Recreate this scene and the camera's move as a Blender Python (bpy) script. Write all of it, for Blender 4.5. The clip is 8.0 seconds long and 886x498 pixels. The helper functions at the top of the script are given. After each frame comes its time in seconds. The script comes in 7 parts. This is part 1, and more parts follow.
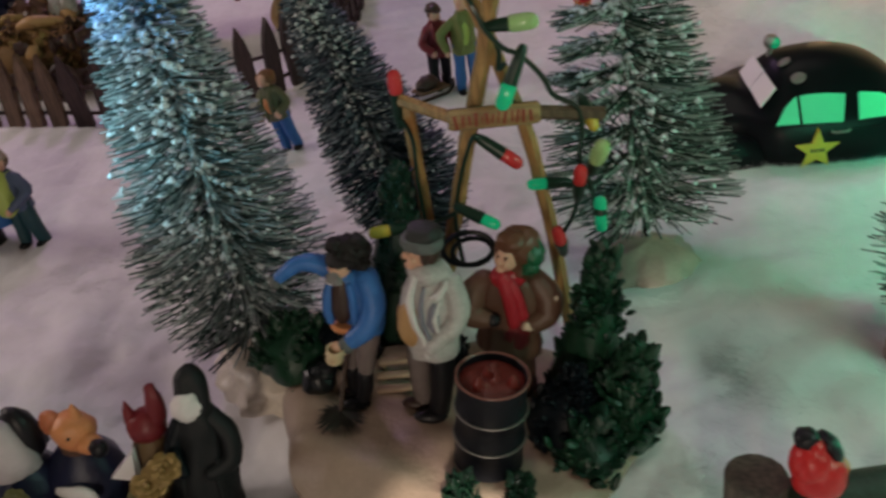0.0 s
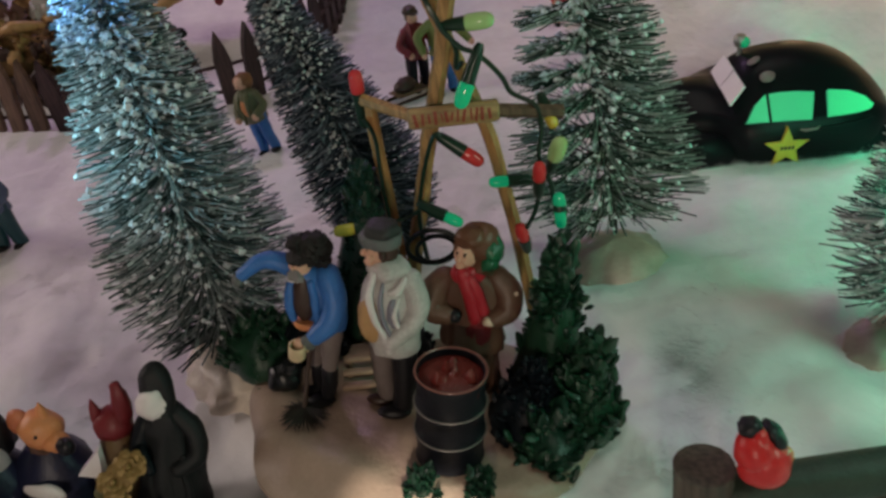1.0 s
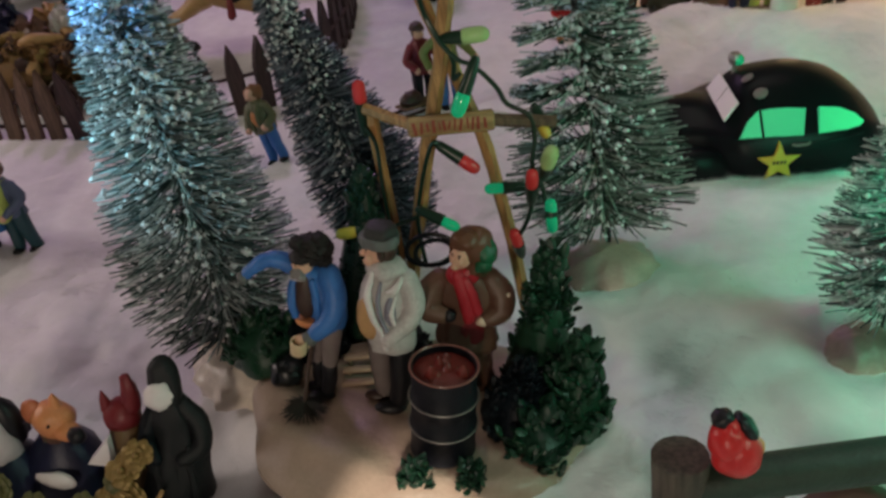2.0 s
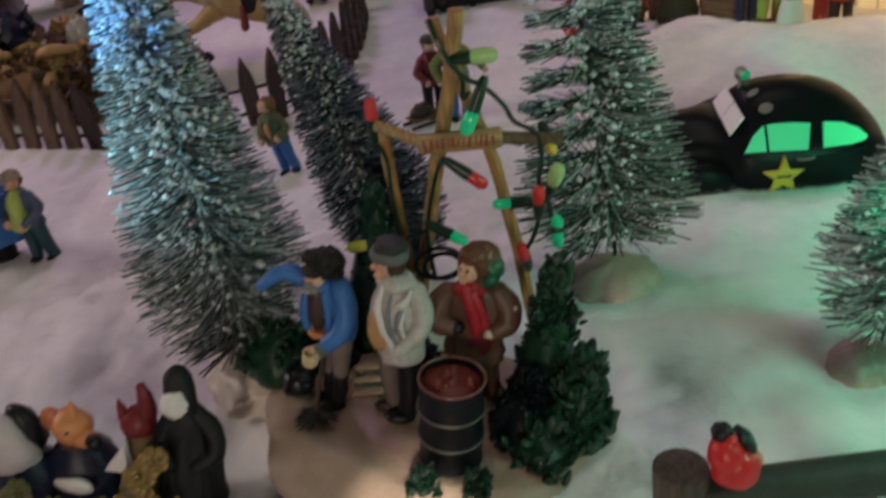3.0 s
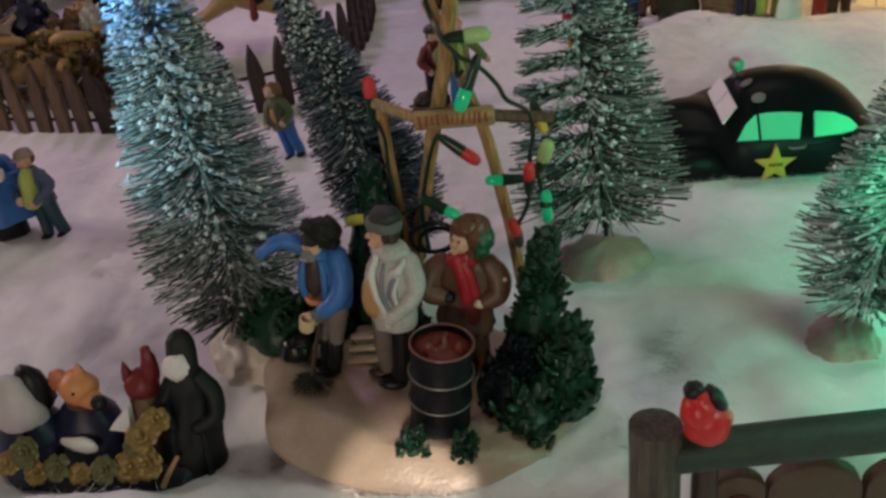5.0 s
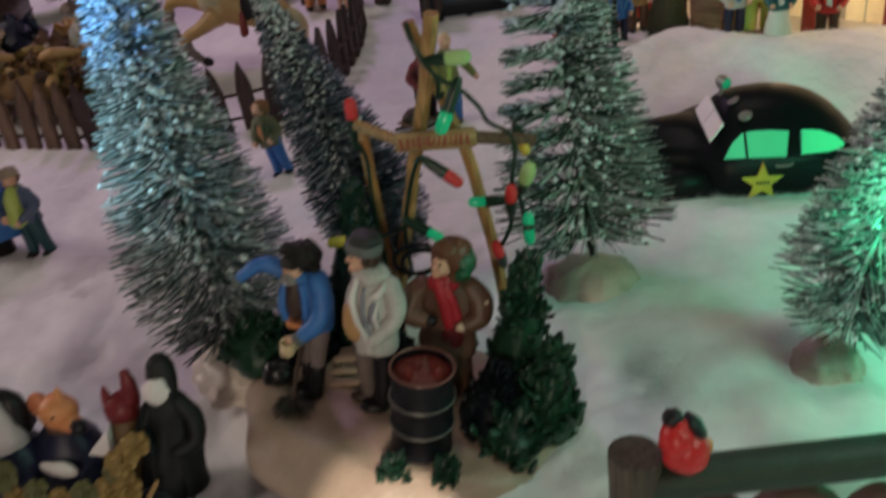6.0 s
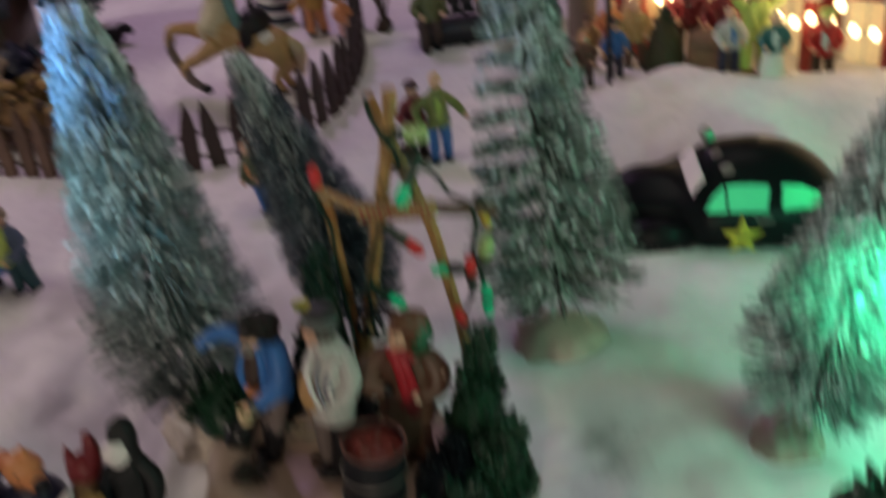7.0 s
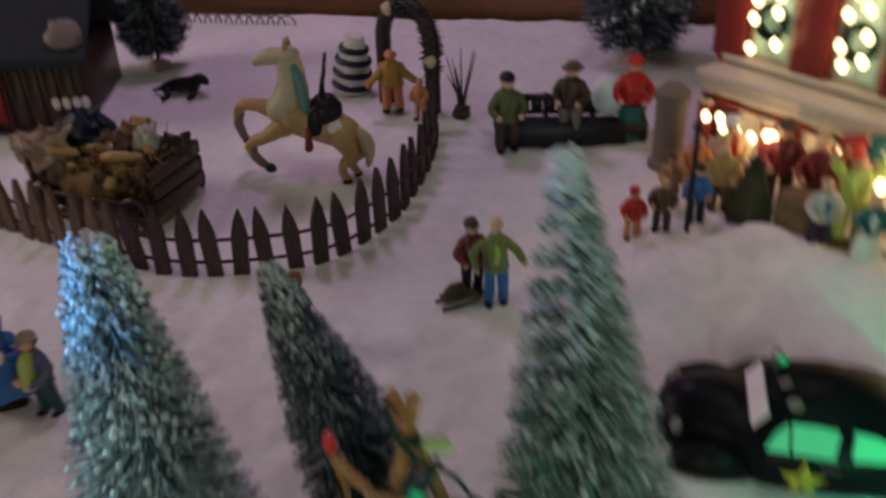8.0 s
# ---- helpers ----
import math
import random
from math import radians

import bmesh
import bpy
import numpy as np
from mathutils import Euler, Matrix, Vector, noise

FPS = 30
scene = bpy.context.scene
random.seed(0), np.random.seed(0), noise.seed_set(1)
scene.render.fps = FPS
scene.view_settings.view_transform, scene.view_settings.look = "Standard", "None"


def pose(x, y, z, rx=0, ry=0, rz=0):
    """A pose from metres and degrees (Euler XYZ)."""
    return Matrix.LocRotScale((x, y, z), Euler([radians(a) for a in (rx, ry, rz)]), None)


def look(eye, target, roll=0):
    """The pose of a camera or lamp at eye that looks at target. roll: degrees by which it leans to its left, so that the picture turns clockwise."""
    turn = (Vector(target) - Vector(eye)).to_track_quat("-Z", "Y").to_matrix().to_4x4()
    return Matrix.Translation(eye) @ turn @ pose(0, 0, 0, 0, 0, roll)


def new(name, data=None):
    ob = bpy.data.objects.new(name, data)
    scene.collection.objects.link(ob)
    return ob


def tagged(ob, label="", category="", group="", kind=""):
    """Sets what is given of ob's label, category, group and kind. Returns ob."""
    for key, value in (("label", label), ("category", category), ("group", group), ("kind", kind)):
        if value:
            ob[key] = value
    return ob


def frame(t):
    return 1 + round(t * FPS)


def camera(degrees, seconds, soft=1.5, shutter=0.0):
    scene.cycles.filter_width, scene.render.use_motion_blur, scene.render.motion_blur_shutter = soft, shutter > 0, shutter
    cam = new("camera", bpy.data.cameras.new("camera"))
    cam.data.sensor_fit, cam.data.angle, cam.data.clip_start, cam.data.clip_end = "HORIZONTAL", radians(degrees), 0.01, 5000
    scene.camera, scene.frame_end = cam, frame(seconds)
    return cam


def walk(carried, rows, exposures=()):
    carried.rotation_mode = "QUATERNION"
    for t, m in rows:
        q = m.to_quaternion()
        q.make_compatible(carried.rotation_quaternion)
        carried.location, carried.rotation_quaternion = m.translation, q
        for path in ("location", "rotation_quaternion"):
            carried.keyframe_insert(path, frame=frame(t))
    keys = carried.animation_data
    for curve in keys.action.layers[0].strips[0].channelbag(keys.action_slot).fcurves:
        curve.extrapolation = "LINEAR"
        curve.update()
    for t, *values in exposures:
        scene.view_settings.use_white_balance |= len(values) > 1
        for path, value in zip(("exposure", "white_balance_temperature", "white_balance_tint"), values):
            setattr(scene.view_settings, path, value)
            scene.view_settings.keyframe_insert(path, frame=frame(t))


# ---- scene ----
CM = 0.01
PATH = [
    (0, (0.00153, 0.01341, 0.19004), (-0.05713, 0.86311, -0.33397), -7.564),
    (0.5, (0.00849, 0.01260, 0.18912), (-0.05026, 0.86305, -0.33364), -8.083),
    (1, (0.01186, 0.00970, 0.18864), (-0.04412, 0.86195, -0.33147), -7.910),
    (1.5, (0.01417, 0.00208, 0.18992), (-0.04735, 0.85751, -0.32434), -7.797),
    (2.8, (0.01759, -0.00622, 0.19358), (-0.05025, 0.86394, -0.29450), -7.096),
    (3, (0.01712, -0.00745, 0.19653), (-0.05793, 0.85725, -0.30011), -7.478),
    (3.5, (0.01517, -0.01688, 0.19364), (-0.06829, 0.84451, -0.30741), -7.123),
    (4, (0.01744, -0.02051, 0.18977), (-0.06619, 0.83751, -0.31700), -6.900),
    (4.5, (0.01921, -0.02079, 0.19099), (-0.06383, 0.84286, -0.30620), -6.986),
    (5.8, (0.02669, -0.02224, 0.19595), (-0.06132, 0.84471, -0.29461), -6.815),
    (6, (0.02748, -0.01784, 0.19569), (-0.05407, 0.85294, -0.28917), -6.914),
    (6.5, (0.04147, -0.01476, 0.20358), (-0.04459, 0.85960, -0.27401), -6.973),
    (6.8, (0.04738, -0.00844, 0.20448), (-0.04199, 0.86403, -0.27594), -6.688),
    (7, (0.04852, -0.00705, 0.21398), (-0.05633, 0.86214, -0.26925), -6.592),
    (7.3, (0.06360, 0.01437, 0.24631), (-0.08694, 0.87343, -0.24293), -6.330),
    (7.5, (0.06815, 0.03531, 0.25995), (-0.09753, 0.88165, -0.24627), -5.75),
    (7.8, (0.07117, 0.04996, 0.27828), (-0.12654, 0.89474, -0.21897), -5.070),
    (8, (0.05641, 0.06456, 0.28201), (-0.12607, 0.91069, -0.21875), -2.034),
]
cam = camera(52.2, 8.0, soft=2.8, shutter=1.6)
walk(cam, [(t, look(eye, target, roll)) for t, eye, target, roll in PATH], exposures=[(0.0, 0.0), (6.8, 0.0), (7.4, -0.2), (8.0, -0.3)])


# ---- light ----
world = bpy.data.worlds.new("room_air")
world.use_nodes = True
world.node_tree.nodes["Background"].inputs["Color"].default_value = (0.52, 0.46, 0.50, 1)
world.node_tree.nodes["Background"].inputs["Strength"].default_value = 0.06
scene.world = world


def lamp(name, kind, at, power, colour, size, aim=None, cone=60, blend=0.5):
    data = bpy.data.lights.new(name, kind)
    data.energy, data.color = power, colour
    if kind == "AREA":
        data.shape, data.size = "DISK", size * CM
    else:
        data.shadow_soft_size = size * CM
    if kind == "SPOT":
        data.spot_size, data.spot_blend = radians(cone), blend
    ob = new(name, data)
    eye = Vector(at) * CM
    ob.matrix_world = look(eye, Vector(aim) * CM) if aim else Matrix.Translation(eye)
    return ob


# unseen overhead light, added as even fill on the snow
lamp("overhead_fill", "AREA", (25, 30, 185), 3.2, (1.0, 0.88, 0.80), 60, (0, 25, 0))
lamp("pink_lamp", "AREA", (-30, 100, 78), 1.6, (0.90, 0.52, 1.0), 14, (-6, 45, 0))
lamp("side_lamp", "AREA", (-127, 49, 56), 4.6, (1.0, 0.84, 0.78), 50, (-2, 24, 1))
# added narrow beam shaping the bright wedge on the mound; its source is unknown
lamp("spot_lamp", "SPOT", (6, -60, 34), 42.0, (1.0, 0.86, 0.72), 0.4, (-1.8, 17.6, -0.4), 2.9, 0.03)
# added low fill that lifts the front of figures and trees
lamp("front_fill", "AREA", (-6, -66, 27), 1.7, (1.0, 0.82, 0.66), 8, (-1, 24, 3))
lamp("green_light", "SPOT", (15.6, 15.0, 9.5), 1.7, (0.03, 1.0, 0.45), 0.8, (14.9, 22.8, 6.2), 36, 0.6)
lamp("green_light", "POINT", (18.8, 24.6, 7.0), 0.17, (0.06, 1.0, 0.50), 0.8)
lamp("green_light", "POINT", (17.4, 19.0, 3.6), 0.045, (0.03, 1.0, 0.45), 0.6)
# added wash to brighten the right-hand snow; no window stands here
lamp("pale_green_wash", "POINT", (21.0, 11.0, 17.0), 0.60, (0.52, 1.0, 0.77), 4.0)
lamp("blue_light", "SPOT", (-12.6, 21.8, 14.4), 0.32, (0.07, 0.40, 1.0), 0.8, (-9.4, 27.0, 15.6), 90, 0.6)
lamp("teal_light", "SPOT", (-13.6, 21.0, 10.0), 0.19, (0.30, 0.80, 0.98), 0.8, (-9.0, 26.4, 10.2), 90, 0.7)


# ---- materials ----
def surface(name, colour, rough=0.6, metal=0.0, vary=0.25, scale=300.0, bump=0.15, spec=0.38, sheen=0.0, second=None, amount=0.5, random=0.0, emit=None, power=0.0, trans=0.0):
    """A painted, moulded or woven surface: two scales of variation in colour, fine relief."""
    m = bpy.data.materials.new(name)
    m.use_nodes = True
    n, l = m.node_tree.nodes, m.node_tree.links
    b = n["Principled BSDF"]
    b.inputs["Roughness"].default_value, b.inputs["Metallic"].default_value = rough, metal
    b.inputs["Specular IOR Level"].default_value = spec
    b.inputs["Sheen Weight"].default_value = sheen
    b.inputs["Transmission Weight"].default_value = trans
    where = n.new("ShaderNodeTexCoord")
    coarse, fine = n.new("ShaderNodeTexNoise"), n.new("ShaderNodeTexNoise")
    coarse.inputs["Scale"].default_value, coarse.inputs["Detail"].default_value = scale, 4
    fine.inputs["Scale"].default_value, fine.inputs["Detail"].default_value = scale * 6, 3
    for t in (coarse, fine):
        l.new(where.outputs["Object"], t.inputs["Vector"])
    blend = n.new("ShaderNodeMix")
    blend.data_type = "RGBA"
    vary = min(0.6, vary * 1.35)
    dark = tuple(c * (1 - vary) for c in colour)
    blend.inputs["A"].default_value = (*dark, 1)
    blend.inputs["B"].default_value = (*[min(1, c * (1 + vary)) for c in colour], 1)
    mixer = n.new("ShaderNodeMath")
    mixer.operation = "MULTIPLY_ADD"
    mixer.inputs[1].default_value, mixer.inputs[2].default_value = 0.5, -0.0
    l.new(fine.outputs["Fac"], mixer.inputs[0])
    add = n.new("ShaderNodeMath")
    add.operation = "MULTIPLY_ADD"
    add.inputs[1].default_value = 0.6
    l.new(coarse.outputs["Fac"], add.inputs[0])
    l.new(mixer.outputs[0], add.inputs[2])
    l.new(add.outputs[0], blend.inputs["Factor"])
    colour_out = blend.outputs["Result"]
    if second:
        patch = n.new("ShaderNodeTexNoise")
        patch.inputs["Scale"].default_value, patch.inputs["Detail"].default_value = scale * 0.45, 6
        l.new(where.outputs["Object"], patch.inputs["Vector"])
        step = n.new("ShaderNodeMapRange")
        step.inputs["From Min"].default_value, step.inputs["From Max"].default_value = 1 - amount - 0.06, 1 - amount + 0.06
        l.new(patch.outputs["Fac"], step.inputs["Value"])
        over = n.new("ShaderNodeMix")
        over.data_type = "RGBA"
        over.inputs["B"].default_value = (*second, 1)
        l.new(step.outputs["Result"], over.inputs["Factor"])
        l.new(colour_out, over.inputs["A"])
        colour_out = over.outputs["Result"]
    if random:
        info, bright = n.new("ShaderNodeObjectInfo"), n.new("ShaderNodeHueSaturation")
        shift = n.new("ShaderNodeMapRange")
        shift.inputs["To Min"].default_value, shift.inputs["To Max"].default_value = 1 - random, 1 + random
        l.new(info.outputs["Random"], shift.inputs["Value"])
        l.new(shift.outputs["Result"], bright.inputs["Value"])
        l.new(colour_out, bright.inputs["Color"])
        colour_out = bright.outputs["Color"]
    l.new(colour_out, b.inputs["Base Color"])
    if bump:
        relief = n.new("ShaderNodeBump")
        relief.inputs["Strength"].default_value, relief.inputs["Distance"].default_value = min(1.0, bump * 1.6), 0.0006
        l.new(add.outputs[0], relief.inputs["Height"])
        l.new(relief.outputs["Normal"], b.inputs["Normal"])
    if emit:
        b.inputs["Emission Color"].default_value = (*emit, 1)
        b.inputs["Emission Strength"].default_value = power
    return m


def snow_fluff(name):
    """Cotton batting: white, fibrous, with glints."""
    m = surface(name, (0.74, 0.73, 0.74), rough=0.9, vary=0.16, scale=22, bump=0.4, spec=0.2, sheen=0.3)
    n, l = m.node_tree.nodes, m.node_tree.links
    b = n["Principled BSDF"]
    [x for x in n if x.type == "BUMP"][0].inputs["Distance"].default_value = 0.004
    where = [x for x in n if x.type == "TEX_COORD"][0]
    spark = n.new("ShaderNodeTexVoronoi")
    spark.inputs["Scale"].default_value = 260
    l.new(where.outputs["Object"], spark.inputs["Vector"])
    dot = n.new("ShaderNodeMapRange")
    dot.inputs["From Min"].default_value, dot.inputs["From Max"].default_value = 0.06, 0.10
    dot.inputs["To Min"].default_value, dot.inputs["To Max"].default_value = 0.12, 0.9
    l.new(spark.outputs["Distance"], dot.inputs["Value"])
    l.new(dot.outputs["Result"], b.inputs["Roughness"])
    return m


def wood(name, colour, scale=60.0, rough=0.6, dark=0.45, random=0.0, axis=2):
    m = surface(name, colour, rough=rough, vary=0.3, scale=scale * 2, bump=0.3, random=random)
    n, l = m.node_tree.nodes, m.node_tree.links
    b = n["Principled BSDF"]
    where = [x for x in n if x.type == "TEX_COORD"][0]
    stretch = n.new("ShaderNodeMapping")
    size = [scale * 6] * 3
    size[axis] = scale * 0.5
    stretch.inputs["Scale"].default_value = size
    l.new(where.outputs["Object"], stretch.inputs["Vector"])
    streak = n.new("ShaderNodeTexNoise")
    streak.inputs["Scale"].default_value, streak.inputs["Detail"].default_value = 1.0, 5
    l.new(stretch.outputs["Vector"], streak.inputs["Vector"])
    old = b.inputs["Base Color"].links[0].from_socket
    mul = n.new("ShaderNodeMix")
    mul.data_type, mul.blend_type = "RGBA", "MULTIPLY"
    ramp = n.new("ShaderNodeMapRange")
    ramp.inputs["From Min"].default_value, ramp.inputs["From Max"].default_value = 0.35, 0.65
    ramp.inputs["To Min"].default_value = dark
    l.new(streak.outputs["Fac"], ramp.inputs["Value"])
    mul.inputs["Factor"].default_value = 1.0
    l.new(old, mul.inputs["A"])
    l.new(ramp.outputs["Result"], mul.inputs["B"])
    l.new(mul.outputs["Result"], b.inputs["Base Color"])
    return m


def bristle(name, clean, dusted, share):
    """Plastic bristles, each its own shade between clean and dusted with frost."""
    m = surface(name, clean, rough=0.5, vary=0.3, scale=200, bump=0.0)
    n, l = m.node_tree.nodes, m.node_tree.links
    b = n["Principled BSDF"]
    old = b.inputs["Base Color"].links[0].from_socket
    geo, ramp, mix = n.new("ShaderNodeNewGeometry"), n.new("ShaderNodeMapRange"), n.new("ShaderNodeMix")
    ramp.inputs["From Min"].default_value, ramp.inputs["From Max"].default_value = 1 - share, 1.0
    l.new(geo.outputs["Random Per Island"], ramp.inputs["Value"])
    mix.data_type = "RGBA"
    mix.inputs["B"].default_value = (*dusted, 1)
    l.new(ramp.outputs["Result"], mix.inputs["Factor"])
    l.new(old, mix.inputs["A"])
    l.new(mix.outputs["Result"], b.inputs["Base Color"])
    return m


SNOW = snow_fluff("cotton_snow")
RESIN_PALE = surface("pale_cream_resin", (0.78, 0.68, 0.58), rough=0.24, vary=0.25, scale=90, bump=0.35)
RESIN_PINK = surface("pinkish_resin", (0.46, 0.35, 0.30), rough=0.35, vary=0.25, scale=90, bump=0.35)
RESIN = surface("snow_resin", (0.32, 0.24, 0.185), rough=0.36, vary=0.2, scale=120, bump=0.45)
FLOCK = surface("flock_snow", (0.66, 0.72, 0.74), rough=0.8, vary=0.1, scale=400, bump=0.3)
BRISTLE = bristle("green_bristle", (0.022, 0.050, 0.048), (0.58, 0.65, 0.66), 0.76)
BRISTLE_GREEN = bristle("deep_green_bristle", (0.014, 0.040, 0.028), (0.42, 0.52, 0.47), 0.72)
BRISTLE_DARK = bristle("dark_bristle", (0.012, 0.024, 0.040), (0.30, 0.37, 0.44), 0.55)
WIRE = surface("twisted_wire", (0.03, 0.03, 0.03), rough=0.4, metal=0.6, scale=400)
LEAF = surface("painted_green", (0.007, 0.027, 0.016), rough=0.28, vary=0.45, scale=260, bump=0.4)
LEAF_LIGHT = surface("painted_leaf_green", (0.011, 0.045, 0.023), rough=0.28, vary=0.4, scale=260, bump=0.4)
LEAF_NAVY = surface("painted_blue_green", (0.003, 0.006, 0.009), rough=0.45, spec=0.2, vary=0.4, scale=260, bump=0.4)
BLACK = surface("black_paint", (0.008, 0.008, 0.010), spec=0.3, rough=0.42, vary=0.3, scale=200, bump=0.15)
SKIN = surface("flesh_paint", (0.62, 0.38, 0.26), rough=0.4, vary=0.1, scale=250)
BLUE = surface("blue_paint", (0.035, 0.14, 0.40), rough=0.42, vary=0.3, scale=220, bump=0.3)
NAVY = surface("navy_paint", (0.012, 0.015, 0.042), rough=0.4, vary=0.3, scale=220, bump=0.3)
GREY = surface("grey_wool_paint", (0.43, 0.42, 0.40), rough=0.5, vary=0.42, scale=150, bump=0.7)
GREY_TROUSER = surface("grey_brown_paint", (0.17, 0.14, 0.13), rough=0.5, vary=0.25, scale=220, bump=0.3)
BROWN = surface("brown_paint", (0.11, 0.058, 0.038), rough=0.38, vary=0.3, scale=220, bump=0.35)
BROWN_DARK = surface("dark_brown_paint", (0.045, 0.025, 0.018), rough=0.4, vary=0.3, scale=220, bump=0.35)
TAN = surface("tan_paint", (0.42, 0.26, 0.11), rough=0.4, vary=0.2, scale=220, bump=0.25)
ORANGE = surface("orange_tan_paint", (0.60, 0.25, 0.10), rough=0.4, vary=0.2, scale=220, bump=0.25)
RED = surface("red_paint", (0.48, 0.022, 0.022), rough=0.32, vary=0.2, scale=220, bump=0.25)
MAROON = surface("maroon_paint", (0.16, 0.018, 0.022), rough=0.4, vary=0.25, scale=220, bump=0.25)
TEAL = surface("teal_paint", (0.02, 0.12, 0.12), rough=0.4, vary=0.25, scale=220, bump=0.25)
LIME = surface("lime_paint", (0.38, 0.50, 0.12), rough=0.4, vary=0.2, scale=220, bump=0.25)
GOLD = surface("gold_paint", (0.25, 0.175, 0.06), rough=0.35, metal=0.35, vary=0.3, scale=300, bump=0.4)
WHITE = surface("white_paint", (0.74, 0.72, 0.70), rough=0.38, vary=0.08, scale=220, bump=0.2)
CREAM = surface("cream_paint", (0.62, 0.50, 0.30), rough=0.4, vary=0.15, scale=220, bump=0.25)
COAL = surface("glossy_ember_paint", (0.13, 0.020, 0.016), rough=0.14, vary=0.5, scale=300, bump=0.5)
LETTER = surface("faded_red_letter_paint", (0.26, 0.05, 0.03), rough=0.5, vary=0.3, scale=400)
POLE = wood("yellow_pole_wood", (0.47, 0.25, 0.09), scale=120, dark=0.5)
DARK_STICK = wood("dark_stick_wood", (0.13, 0.085, 0.05), scale=120, dark=0.5)
SIGN = wood("sign_wood", (0.40, 0.25, 0.11), scale=120, dark=0.55, axis=0)
PICKET = wood("dark_picket_wood", (0.050, 0.027, 0.028), scale=120, random=0.25)
# paler copy of the picket wood, with warm lamplight put into its colour
PICKET_LIT = wood("lit_picket_wood", (0.17, 0.105, 0.07), scale=120, random=0.25)
LOG = wood("grey_log_wood", (0.085, 0.072, 0.052), scale=110)
PLANK = wood("brown_plank_wood", (0.20, 0.12, 0.065), scale=100, axis=0)
BOARD = wood("brown_board_wood", (0.20, 0.085, 0.04), scale=8, axis=0)
BRICK = surface("red_house_paint", (0.22, 0.022, 0.020), rough=0.5, vary=0.3, scale=160, bump=0.4)
TRIM = surface("cream_trim_paint", (0.55, 0.50, 0.40), rough=0.5, vary=0.15, scale=160, bump=0.25)
SLATE = surface("slate_roof_paint", (0.030, 0.035, 0.045), rough=0.85, vary=0.3, scale=160, bump=0.4, spec=0.15)
WINDOW_PALE = surface("pale_green_window", (0.40, 0.52, 0.40), rough=0.4, scale=120, emit=(0.50, 0.85, 0.55), power=0.22)
WINDOW_GLOW = surface("lit_window", (0.6, 0.5, 0.3), rough=0.4, scale=120, emit=(1.0, 0.72, 0.36), power=0.35)
BULB_GLOW = surface("warm_bulb", (0.9, 0.7, 0.4), rough=0.3, scale=200, emit=(1.0, 0.72, 0.36), power=7.0)
CAR_PAINT = surface("black_car_lacquer", (0.005, 0.005, 0.007), rough=0.38, vary=0.2, scale=120, bump=0.06, spec=0.12)
CAR_GLASS = surface("painted_car_window", (0.84, 0.80, 0.78), rough=0.3, vary=0.05, scale=150, bump=0.1)
CAR_GLOW = surface("green_lit_car_window", (0.08, 0.50, 0.26), rough=0.35, vary=0.05, scale=150, bump=0.05, emit=(0.05, 0.62, 0.27), power=0.30)
CHROME = surface("silver_paint", (0.30, 0.28, 0.26), rough=0.42, metal=0.8, vary=0.1, scale=200)
RUBBER = surface("tyre_rubber", (0.015, 0.015, 0.015), rough=0.7, vary=0.2, scale=200)
STAR_YELLOW = surface("star_yellow_paint", (0.70, 0.46, 0.06), rough=0.4, vary=0.15, scale=220)
BULB_RED = surface("red_bulb_plastic", (0.60, 0.045, 0.045), rough=0.14, vary=0.12, scale=200, bump=0.05)
BULB_GREEN = surface("green_bulb_plastic", (0.02, 0.44, 0.20), rough=0.14, vary=0.12, scale=200, bump=0.05, trans=0.2, emit=(0.0, 0.8, 0.38), power=0.12)
BULB_LIME = surface("lime_bulb_plastic", (0.44, 0.66, 0.26), rough=0.16, vary=0.12, scale=200, bump=0.05, trans=0.25)
BULB_YELLOW = surface("yellow_bulb_plastic", (0.55, 0.42, 0.06), rough=0.18, vary=0.12, scale=200, bump=0.05)
SOCKET = surface("dark_green_socket", (0.010, 0.030, 0.018), rough=0.3, vary=0.2, scale=200, bump=0.05)
PLASTER = surface("room_plaster", (0.55, 0.50, 0.46), rough=0.85, vary=0.08, scale=3, bump=0.1)
TABLE = wood("table_wood", (0.22, 0.12, 0.06), scale=6, axis=0)


